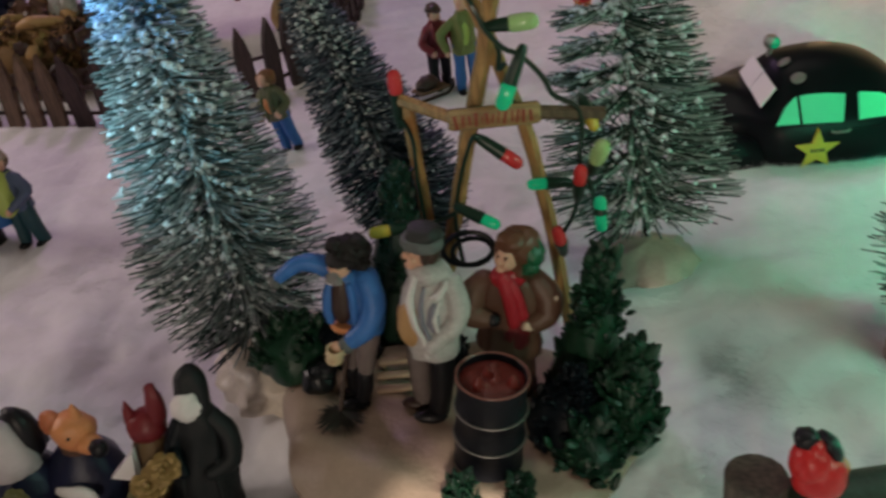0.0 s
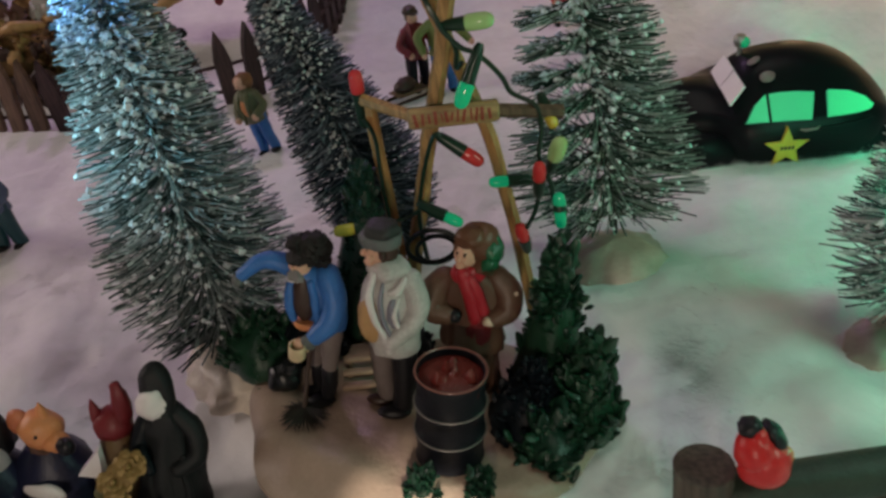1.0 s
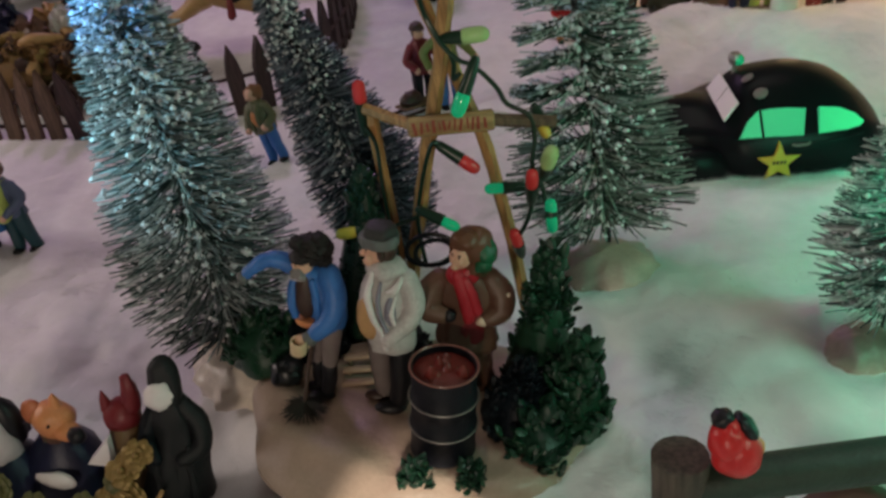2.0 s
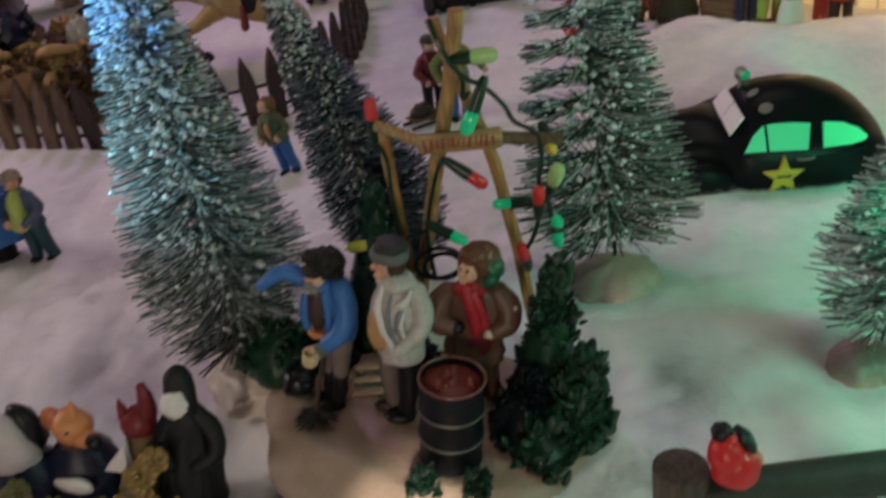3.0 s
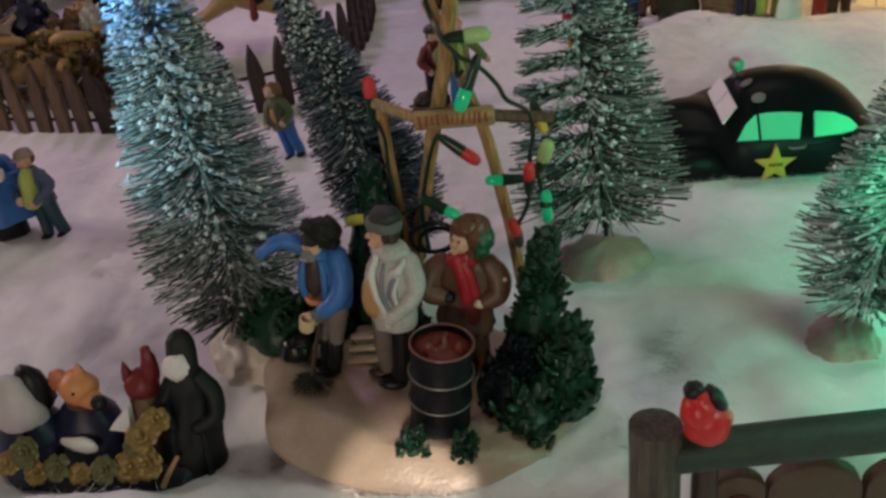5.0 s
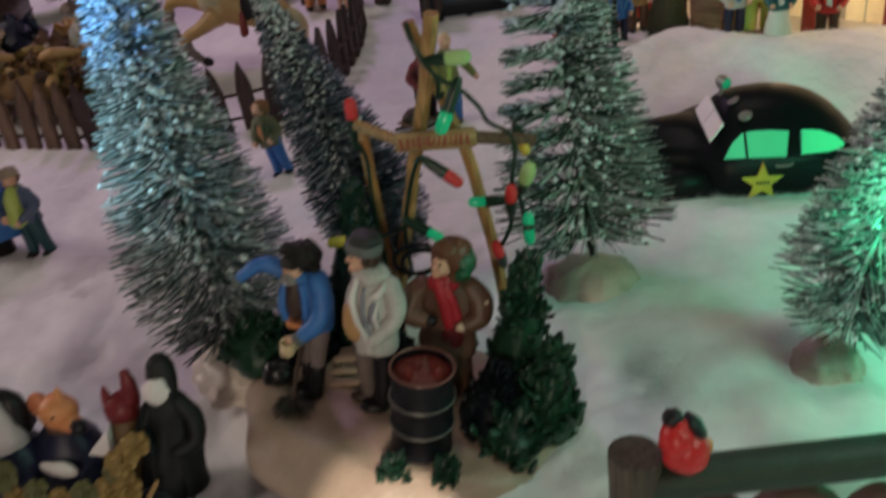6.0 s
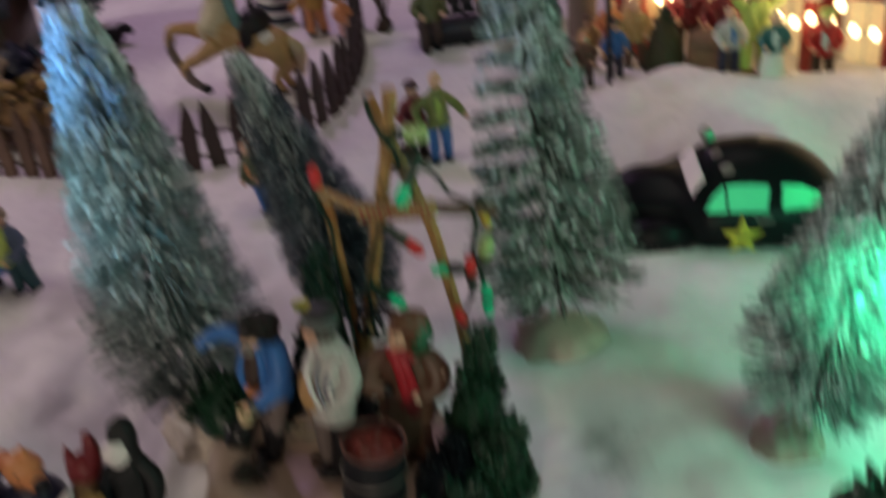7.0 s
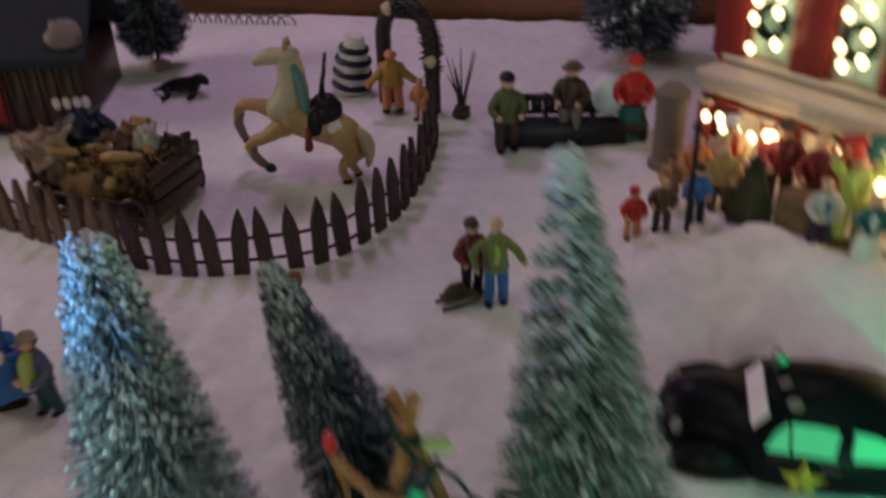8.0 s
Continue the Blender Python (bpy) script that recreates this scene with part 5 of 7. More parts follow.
def picket_fence():
    f = thing("picket_fence", place(-16, 49, 0), "dark brown wooden picket fence curving round a paddock", "fence")
    spots = curve_points([(-42, 56.5), (-34, 52.6), (-28, 50.6), (-22, 49.0), (-16.6, 49.3), (-12.6, 51.0), (-10.0, 53.8), (-8.5, 57.0), (-7.8, 61), (-7.6, 65), (-8.4, 69.5)], 1.62)
    s = Shape()
    outline = [(-0.46, -0.6), (0.46, -0.6), (0.48, 2.6), (0.30, 3.5), (0.0, 4.35), (-0.30, 3.5), (-0.48, 2.6)]
    n = len(outline)
    s.add([(x, -0.17, z) for x, z in outline] + [(x * 1.0, 0.17, z) for x, z in outline], [tuple(range(n)), tuple(reversed(range(n, 2 * n)))] + [((i + 1) % n, i, n + i, n + (i + 1) % n) for i in range(n)])
    me, pale = s.mesh("picket", PICKET, False), s.mesh("picket", PICKET_LIT, False)
    rnd = random.Random(31)
    for p, heading in spots:
        # the left stretch is painted as if lamplit
        ob = new("picket", pale if p.x < -23.5 else me)
        ob.parent = f
        ob.matrix_local = place(p.x + 16, p.y - 49, lie(p.x, p.y) + rnd.uniform(-0.1, 0.15), rnd.gauss(0, 2), rnd.gauss(0, 2.2), heading + rnd.gauss(0, 3))
    for z in (0.75, 2.25):
        s = Shape()
        s.tube([(p.x + 16 - 0.24 * math.sin(radians(h + 180)), p.y - 49 + 0.24 * math.cos(radians(h + 180)) + 0.5, lie(p.x, p.y) + z) for p, h in spots], 0.12, 5)
        part("rail", s, PICKET, f)


picket_fence()

# ---- small figures on the snow ----
WALKERS = "figurines out on the snow"
figurine(place(-0.5, 48.6, lie(-0.5, 48.6) - 0.1, 0, 0, 12), "figurine with fair hair, lime shirt and blue trousers", 5.6, surface("moss_lime_paint", (0.16, 0.20, 0.06), 0.4), BLUE, None, CREAM, belly=LIME, wide=0.9, arms=(((-0.22, 0, 0.62), (-0.20, -0.08, 0.48)), ((0.20, 0.02, 0.62), (0.26, -0.05, 0.54))), seed=9, group=WALKERS)
figurine(place(-2.0, 49.6, lie(-2.0, 49.6) - 0.1, 0, 0, 30), "small dark figurine with reddish coat holding a stick", 4.8, MAROON, BLACK, BROWN_DARK, BROWN_DARK, belly=ORANGE, seed=10, group=WALKERS)
figurine(place(-9.55, 43.1, lie(-9.55, 43.1) - 0.1, 0, -15, -25), "small child figurine with tawny hair leaning in the snow", 4.2, surface("olive_paint", (0.11, 0.12, 0.06), 0.4), BLUE, None, surface("tawny_paint", (0.20, 0.09, 0.035), 0.45), belly=ORANGE, wide=1.15, locks=1.35, seed=11, group=WALKERS)
s = Shape()
s.box((0, 0.1, 0.6), (1.5, 1.1, 1.3), 2, bevel=0.2)
s.lathe([(1.25, 1.1), (1.62, 1.15), (1.5, 1.5), (1.05, 3.0), (0.75, 4.0), (0.4, 4.5)], (0, 0, 0), 26, 0, 0.85, 0.08, None, 7, 0.05)
s.lathe([(0.45, 4.1), (0.68, 4.5), (0.70, 5.0), (0.5, 5.5), (0.1, 5.75)], (0, 0.08, 0), 18, 0, 1.0, 0.1)
s.ball((0.05, -0.42, 4.85), (0.36, 0.3, 0.42), 1, 12, 8)
limb(s, [(-0.7, 0, 3.9), (-0.95, -0.6, 3.2), (-0.1, -1.1, 3.4)], [0.34, 0.34, 0.24], 0)
limb(s, [(0.7, 0, 3.9), (1.0, -0.6, 3.2), (0.3, -1.15, 3.5)], [0.34, 0.34, 0.24], 0)
s.ball((0.2, -1.35, 3.75), (0.3, 0.28, 0.38), 3, 10, 7, 0.2)
s.uneven(0.07, 1.2, 4.0)
whole("figurine", s, [BLUE, SKIN, BLACK, WHITE], place(-22.5, 36.0, lie(-22.5, 36.0) - 0.1, 0, 0, 35), "figurine in a long blue hooded cloak holding something white", "figurine", WALKERS)
figurine(place(-20.3, 36.0, lie(-20.3, 36.0) - 0.1, 0, -6, -12), "small figurine with lime scarf and orange bundle", 4.5, surface("slate_blue_paint", (0.07, 0.10, 0.17), 0.45), surface("dark_teal_paint", (0.012, 0.055, 0.07), 0.4), surface("beige_cap_paint", (0.30, 0.25, 0.18), 0.45), BROWN, belly=ORANGE, scarf=LIME, wide=1.2, seed=13, group=WALKERS, bulk=2.0, lapels=False, arms=(((-0.20, -0.06, 0.60), (-0.10, -0.18, 0.54)), ((0.20, -0.04, 0.60), (0.08, -0.18, 0.50))))


def sled():
    t = thing("sled", place(-2.6, 48.4, lie(-2.6, 48.4), 0, 0, 35), "small dark wooden sled beside the figurines", "sled")
    for y in (-0.5, 0.5):
        s = Shape()
        s.tube([(-1.2, y, 0.1), (0.8, y, 0.1), (1.2, y, 0.4), (1.2, y, 0.8)], 0.1, 6)
        part("runner", s, BROWN_DARK, t)
    for y in (-0.4, 0, 0.4):
        s = Shape()
        s.box((0, y, 0.45), (2.0, 0.3, 0.12), bevel=0.03)
        part("slat", s, PLANK, t)
    s = Shape()
    s.ball((-0.2, 0, 0.85), (0.7, 0.45, 0.45), 0, wobble=0.3)
    part("load", s, BROWN_DARK, t, "dark bundle")


sled()


# ---- the paddock ----
def rearing_horse():
    s = Shape()
    limb(s, [(2.1, 0, 3.5), (0.4, 0, 4.1), (-1.0, 0, 4.6), (-2.1, 0, 5.1)], [1.15, 1.25, 1.4, 1.3], 0, 14)
    limb(s, [(-2.0, 0, 5.2), (-1.4, 0, 6.8), (-1.5, 0, 8.6)], [1.42, 1.07, 0.72], 8, 12)
    limb(s, [(-1.4, 0, 8.9), (-2.7, 0, 8.8), (-3.9, 0, 8.4)], [0.72, 0.58, 0.36], 8, 10)
    for y in (-0.3, 0.3):
        s.lathe([(0.2, 0), (0.15, 0.5), (0.02, 1.0)], (-1.5, y, 9.3), 6, 0)
    for y, dx in ((-0.6, 0.0), (0.6, 0.45)):
        limb(s, [(2.0, y, 3.4), (2.6 + dx, y, 2.2), (1.8 + dx, y, 1.2), (2.1 + dx, y, 0.2)], [0.95, 0.55, 0.32, 0.3], 0, 9)
        s.lathe([(0.36, 0.0), (0.32, 0.3)], (2.1 + dx, y, 0), 8, 1)
    limb(s, [(-2.6, 0.5, 4.7), (-4.3, 0.6, 5.0), (-5.7, 0.6, 4.9), (-6.0, 0.6, 3.6), (-5.7, 0.6, 2.6)], [0.75, 0.5, 0.38, 0.3, 0.24], 0, 9)
    s.ball((-5.5, 0.6, 2.3), (0.42, 0.34, 0.34), 1, 8, 6)
    limb(s, [(-2.2, -0.5, 4.0), (-3.6, -0.6, 3.2), (-4.8, -0.6, 2.5), (-4.6, -0.6, 1.6), (-3.9, -0.6, 1.0)], [0.8, 0.52, 0.38, 0.3, 0.24], 0, 9)
    s.ball((-3.5, -0.6, 0.8), (0.46, 0.34, 0.34), 1, 8, 6)
    limb(s, [(-5.85, 0.6, 4.3), (-6.0, 0.6, 3.6), (-5.72, 0.6, 2.6)], [0.34, 0.33, 0.28], 7, 9)
    limb(s, [(-4.75, -0.6, 2.2), (-4.6, -0.6, 1.6), (-3.92, -0.6, 1.0)], [0.36, 0.33, 0.28], 7, 9)
    limb(s, [(-0.7, 0, 6.6), (-0.8, 0, 7.8), (-1.2, 0, 9.2)], [0.35, 0.45, 0.3], 2, 8)
    limb(s, [(-0.3, -0.9, 5.3), (-0.5, -0.7, 6.6), (-1.0, -0.5, 8.2)], [0.28, 0.42, 0.32], 4, 8)
    limb(s, [(2.9, 0, 3.7), (3.6, 0, 2.9), (3.6, 0, 1.3)], [0.42, 0.55, 0.25], 2, 8)
    s.ball((0.75, 0, 5.15), (1.2, 1.35, 1.15), 3, 14, 9, 0.1, Matrix.Rotation(radians(18), 3, "Y"))
    s.ball((0.35, -1.15, 4.7), (0.55, 0.35, 1.1), 3, 12, 8, 0.1)
    s.ball((1.5, 0, 4.1), (0.9, 1.28, 0.75), 5, 14, 8)
    limb(s, [(-0.1, -1.25, 4.2), (-0.15, -1.35, 3.5), (-0.2, -1.4, 2.9)], [0.2, 0.24, 0.3], 6, 8)
    limb(s, [(0.7, -0.3, 5.8), (0.9, -0.3, 7.4), (1.3, -0.3, 9.3)], [0.22, 0.16, 0.1], 1, 7)
    s.uneven(0.12, 0.8)
    return whole("horse_figurine", s, [surface("palomino_paint", (0.40, 0.26, 0.11), 0.45, vary=0.3, scale=90, second=(0.58, 0.50, 0.30), amount=0.35), BLACK, CREAM, BLACK, surface("pale_teal_paint", (0.10, 0.22, 0.22), 0.4, vary=0.4, scale=120), WHITE, MAROON, GREY_TROUSER, surface("pale_dun_paint", (0.44, 0.40, 0.27), 0.45, vary=0.3, scale=90)], place(-15.0, 62.0, lie(-15, 62) - 0.1), "rearing palomino horse figurine with a black saddle", "horse")


rearing_horse()


def garden_arch():
    a = thing("garden_arch", place(-10.9, 72.6, lie(-11, 72.6)), "wooden garden arch wound with a green garland", "arch")
    way = Vector((0.93, -0.42, 0)) * 2.3
    pts = [way * -1 + Vector((0, 0, z)) for z in (-0.3, 1.6, 3.2, 4.8)] + [way * -math.cos(t) + Vector((0, 0, 5.4 + 2.9 * math.sin(t))) for t in np.linspace(0.15, 2.99, 9)] + [way + Vector((0, 0, z)) for z in (4.8, 3.2, 1.6, -0.3)]
    s = Shape()
    s.tube(pts, 0.62, 8)
    part("frame", s, PICKET, a)
    rnd = random.Random(41)
    s = Shape()
    for i in range(700):
        k = rnd.randrange(7, len(pts) - 3)
        p = pts[k].lerp(pts[k + 1], rnd.random())
        d = Vector((rnd.gauss(0, 1), rnd.gauss(0, 1), rnd.gauss(0, 1))).normalized()
        s.spike(p + d * 0.3, p + d * rnd.uniform(0.7, 1.15), 0.16)
    part("garland", s, LEAF, a, "green garland", smooth=False)
    for k, z in ((0, 7.9), (3, 4.4)):
        s = Shape()
        s.ball((0, 0, 0), 0.5, 0, wobble=0.3)
        part("bow", s, CREAM, a, "cream bow", m=place(pts[6].x if k == 0 else pts[-3].x, (pts[6].y if k == 0 else pts[-3].y) - 0.4, z))


garden_arch()
figurine(place(-12.0, 71.6, lie(-12.0, 71.6) + 0.2, 0, 0, 10), "orange-tan bear figurine with its arms spread in the snow", 5.0, surface("honey_paint", (0.42, 0.22, 0.05), 0.45), ORANGE, None, ORANGE, wide=1.3, skin=ORANGE, arms=(((-0.22, -0.04, 0.62), (-0.34, -0.08, 0.48)), ((0.22, -0.04, 0.62), (0.36, -0.08, 0.54))), category="figurine", seed=14, lapels=False)
figurine(place(-9.6, 70.6, lie(-9.6, 70.6), 0, 0, -10), "small pink and orange figurine by the arch", 3.4, ORANGE, SKIN, None, ORANGE, wide=1.1, seed=15, lapels=False)


def bare_twig():
    rnd = random.Random(5)
    t = thing("bare_shrub", place(-6.4, 71.0, lie(-6.4, 71.0)), "bare brown twiggy shrub in the snow", "shrub")
    for i in range(9):
        s = Shape()
        a = rnd.uniform(0, 6.28)
        r = rnd.uniform(0.4, 1.6)
        s.tube([(0, 0, -0.2), (r * 0.3 * math.cos(a), r * 0.3 * math.sin(a), 2.0), (r * math.cos(a), r * math.sin(a), rnd.uniform(3.6, 5.4))], [0.16, 0.1, 0.03], 5)
        part("branch", s, BROWN_DARK, t)
    s = Shape()
    s.ball((0, 0, 0.3), (0.7, 0.6, 0.7), 0, wobble=0.4)
    part("stump", s, BROWN_DARK, t)


bare_twig()


def striped_parcel():
    t = thing("striped_sack", place(-16.5, 75.2, lie(-16.5, 75.2), 0, 8, 0) @ Matrix.Diagonal((0.9, 0.9, 1.15, 1)), "white sack with dark blue stripes leaning in the snow", "sack")
    s = Shape()
    s.lathe([(1.3, -0.2), (1.6, 0.6), (1.5, 2.0), (1.2, 3.2), (0.8, 3.8), (0.9, 4.2)], (0, 0, 0), 18, 0, 0.9, 0.3)
    part("sack_body", s, WHITE, t)
    for z in (0.6, 1.5, 2.4, 3.2):
        s = Shape()
        r = {0.6: 1.66, 1.5: 1.62, 2.4: 1.48, 3.2: 1.18}[z]
        s.tube([(r * math.cos(a), r * 0.9 * math.sin(a), z) for a in np.linspace(0, 6.283, 25)], 0.24, 6)
        part("stripe", s, NAVY, t)


striped_parcel()


def wooden_cart():
    t = thing("hay_cart", place(-27.9, 57.0, lie(-27.9, 57.0), 0, 0, -8) @ Matrix.Diagonal((0.9, 0.95, 1.1, 1)), "brown wooden cart heaped with hay and bundles", "cart")
    for z in (1.2, 2.2, 3.2):
        for y, lx in ((-3.0, 11.0), (3.0, 11.0)):
            if y < 0 and z > 2:
                continue
            s = Shape()
            s.box((0, y, z), (lx, 0.35, 0.85), bevel=0.08)
            part("plank", s, BROWN_DARK, t)
        for x in (-5.4, 5.4):
            s = Shape()
            s.box((x, 0, z), (0.35, 5.6, 0.85), bevel=0.08)
            part("plank", s, BROWN_DARK, t)
    s = Shape()
    s.box((0, 0, 0.75), (10.6, 5.6, 0.3), bevel=0.05)
    part("bed", s, PLANK, t)
    for x in (-4.0, 4.0):
        for y in (-3.45, 3.45):
            s = Shape()
            s.tube([(x + 1.1 * math.cos(a), y, 0.9 + 1.1 * math.sin(a)) for a in np.linspace(0, 6.283, 25)], 0.16, 6)
            for k in range(4):
                a = k * math.pi / 4
                s.tube([(x + 1.1 * math.cos(a), y, 0.9 + 1.1 * math.sin(a)), (x - 1.1 * math.cos(a), y, 0.9 - 1.1 * math.sin(a))], 0.1, 5)
            part("wheel", s, BROWN_DARK, t)
    rnd = random.Random(9)
    s = Shape()
    for i in range(1500):
        p = Vector((rnd.uniform(-5, 5), rnd.uniform(-2.6, 2.6), 0.8 + rnd.random() * 3.2))
        d = Vector((rnd.gauss(0, 1), rnd.gauss(0, 1), rnd.gauss(0, 0.5))).normalized()
        s.spike(p, p + d * rnd.uniform(0.8, 1.6), 0.08)
    s.ball((0, 0, 1.9), (5.0, 2.9, 1.9), 0, 18, 9, 0.3)
    for i in range(90):
        x, y = rnd.uniform(-4.6, 4.8), rnd.uniform(-2.9, 2.2)
        z = 1.2 + 2.6 * math.sqrt(max(0.0, 1 - (y / 3.4) ** 2)) + rnd.uniform(-0.2, 0.3)
        s.ball((x, y, z), (rnd.uniform(0.25, 0.6), rnd.uniform(0.25, 0.5), rnd.uniform(0.2, 0.5)), rnd.choice((1, 2, 3, 3, 3)), 8, 5, 0.5)
    for x0, y0, x1, y1 in ((-1.5, -1.2, 1.6, -0.6), (1.0, -2.0, 3.6, -1.2), (-3.8, -2.2, -1.5, -1.8)):
        limb(s, [(x0, y0, 3.9), ((x0 + x1) / 2, y0 - 0.2, 4.2), (x1, y1, 3.9)], [0.25, 0.34, 0.25], rnd.choice((1, 2)), 8)
    part("hay", s, [surface("hay_straw", (0.20, 0.115, 0.045), 0.7, vary=0.5, scale=200), TAN, GOLD, BROWN_DARK], t, "tan hay mixed with brown and gold bundles")


wooden_cart()
SAND = surface("sand_cloth_paint", (0.30, 0.22, 0.16), 0.6, vary=0.35, scale=120, bump=0.4)
for x, y, z, r, tall, mat, lab in ((-29.6, 57.6, 4.6, 1.5, 1.2, NAVY, "dark blue cloth sack on the hay cart"), (-25.0, 57.0, 4.5, 0.75, 1.9, GREY, "grey and white cloth sack on the hay cart"), (-23.4, 57.6, 4.0, 1.0, 1.0, BROWN_DARK, "dark brown cloth sack on the hay cart"), (-27.2, 56.4, 4.2, 1.1, 1.1, BROWN, "brown cloth sack on the hay cart"), (-26.3, 58.4, 4.5, 1.0, 1.2, TAN, "tan-coloured cloth sack on the hay cart"), (-32.0, 56.4, 4.0, 1.9, 0.8, SAND, "sand-coloured cloth sack on the hay cart")):
    s = Shape()
    s.ball((0, 0, 0), (r * 1.15, r * 0.85, r * tall), 0, 22, 14, 0.6)
    s.ball((r * 0.5, -r * 0.4, r * tall * 0.55), (r * 0.5, r * 0.4, r * 0.5), 0, 14, 9, 0.5)
    s.ball((-r * 0.6, -r * 0.3, r * 0.1), (r * 0.6, r * 0.5, r * 0.6), 0, 14, 9, 0.5)
    s.uneven(0.45 * r, 1.9 / r, x)
    whole("cloth_sack", s, mat, place(x, y, z + lie(x, y)), lab, "sack", "sacks on the cart")


MAROON_WOOD = wood("maroon_board_wood", (0.075, 0.028, 0.022), scale=90)


def far_cottage():
    h = thing("cottage", place(-42.8, 70.5, lie(-41, 70.5) - 2.6, 0, 0, 14), "dark wooden cottage with a snowy slate roof", "house")
    s = Shape()
    s.box((0, 0, 4.0), (12, 10, 8.4), bevel=0.1)
    part("wall", s, BROWN_DARK, h)
    s = Shape()
    s.add([(-7, -6, 7.6), (7, -6, 7.6), (7, 6, 7.6), (-7, 6, 7.6), (-7, 0, 13), (7, 0, 13), (-7, -6, 8.3), (7, -6, 8.3), (7, 6, 8.3), (-7, 6, 8.3), (-7, 0, 13.7), (7, 0, 13.7)], [(0, 1, 5, 4), (2, 3, 4, 5), (7, 6, 10, 11), (9, 8, 11, 10), (0, 6, 7, 1), (2, 8, 9, 3), (0, 4, 10, 6), (4, 3, 9, 10), (1, 7, 11, 5), (5, 11, 8, 2)])
    roof = part("roof", s, SLATE, h, "dark slate roof", smooth=False)
    s = Shape()
    s.ball((5.3, -4.6, 9.75), (1.5, 1.2, 0.35), 0, 14, 8, 0.5, Matrix.Rotation(radians(42), 3, "X"))
    part("roof_snow", s, GREY_TROUSER, roof, "patch of snow")
    for x in (-5.5, -4.2, -2.9, -1.6, -0.3, 1.0, 2.3, 3.6, 4.9):
        s = Shape()
        s.box((x, -5.12, 3.8), (1.0, 0.3, 7.8), bevel=0.1)
        part("plank", s, MAROON_WOOD if x < 0 else BROWN_DARK, h)
    s = Shape()
    s.box((-1.6, -5.5, 5.2), (3.0, 0.5, 4.2), bevel=0.1)
    part("shutter", s, BRICK, h, "red shutter")
    for x in (3.9, 4.7, 5.5, 6.2):
        s = Shape()
        s.ball((x, -5.6, 4.6), (0.35, 0.3, 0.5), 0, 8, 6)
        part("ornament", s, WHITE, h)


far_cottage()
s = Shape()
limb(s, [(-1.7, 0, 0.5), (-0.6, 0, 0.8), (0.8, 0, 0.9)], [0.45, 0.62, 0.6], 0, 12)
limb(s, [(0.8, -0.1, 1.1), (1.5, -0.3, 1.4), (2.0, -0.5, 1.2)], [0.5, 0.48, 0.3], 0, 12)
limb(s, [(-1.8, 0, 0.6), (-2.4, 0.1, 0.4), (-2.9, 0.3, 0.2)], [0.25, 0.2, 0.12], 0, 8)
for sx, sy in ((0.9, -0.5), (-1.3, -0.5)):
    limb(s, [(sx, sy, 0.5), (sx - 0.1, sy - 0.5, 0.2), (sx - 0.3, sy - 0.9, 0.12)], [0.3, 0.24, 0.18], 0, 8)
whole("black_dog_figurine", s, BLACK, place(-30.5, 73.5, lie(-30.5, 73.5), 0, 0, 8), "low black dog figurine lying on the snow", "dog")
brush_tree((-35.6, 79.0, lie(-35, 79)), (-35.6, 79.0, lie(-35, 79) + 12), 3.4, 3000, 0.05, BRISTLE_DARK, "small dim grey bottle-brush tree", 51, snow_size=0.10, foot=1.2, low=0.12, thick=0.05)
brush_tree((6.6, 84.5, lie(6.6, 84.5)), (6.6, 84.5, lie(6.6, 84.5) + 15), 5.2, 3000, 0.35, BRISTLE_DARK, "large dark bottle-brush tree behind the bench", 52, snow_size=0.2, foot=1.5)


def low_fence():
    f = thing("wire_edging", place(-26, 93.0, lie(-26, 93)), "low looped wire edging along the board", "edging")
    for i in range(11):
        s = Shape()
        s.tube([(i * 1.15 + 0.95 * math.cos(a), 0, 0.95 * math.sin(a)) for a in np.linspace(0, math.pi, 11)], 0.09, 5)
        part("hoop", s, GREY_TROUSER, f, m=place(-14, 0, 0))


low_fence()


# ---- the bench and its sitters ----
def park_bench():
    b = thing("bench", place(2.0, 68.4, lie(2.0, 68.4), 0, 0, 8), "long dark wooden bench on the snow", "bench")
    for y in (-1.1, -0.5, 0.1):
        s = Shape()
        s.box((0, y, 1.7), (11.0, 0.45, 0.28), bevel=0.06)
        part("seat_slat", s, BLACK, b)
    for z, d in ((1.95, 0.3), (3.1, 0.5)):
        s = Shape()
        s.box((0, 0.8, z), (11.0, 0.3, d), bevel=0.06)
        part("back_rail", s, BLACK, b)
    for k in range(12):
        s = Shape()
        s.box((-5.2 + k * 0.945, 0.8, 2.5), (0.80, 0.26, 1.0), bevel=0.05)
        part("back_slat", s, BLACK, b)
    s = Shape()
    s.box((0, -1.2, 0.9), (10.8, 0.3, 1.7), bevel=0.06)
    part("front_panel", s, BLACK, b)
    for x in (-5.0, -1.7, 1.7, 5.0):
        s = Shape()
        s.tube([(x, -1.0, -0.3), (x, -1.0, 1.6), (x, 0.6, 1.7), (x, 0.9, 3.4)], 0.22, 6)
        part("bench_leg", s, BLACK, b)
        s = Shape()
        s.tube([(x, 0.6, -0.3), (x, 0.6, 1.7)], 0.22, 6)
        part("bench_leg", s, BLACK, b)


park_bench()
BENCH = "figurines at the bench"
figurine(place(-2.3, 66.6, lie(-2.3, 66.6), 0, 0, 20), "figurine in an olive coat and cap by the bench", 5.8, surface("moss_paint", (0.09, 0.10, 0.04), 0.4), BROWN_DARK, BLACK, BROWN_DARK, seed=16, wide=1.1, group=BENCH)
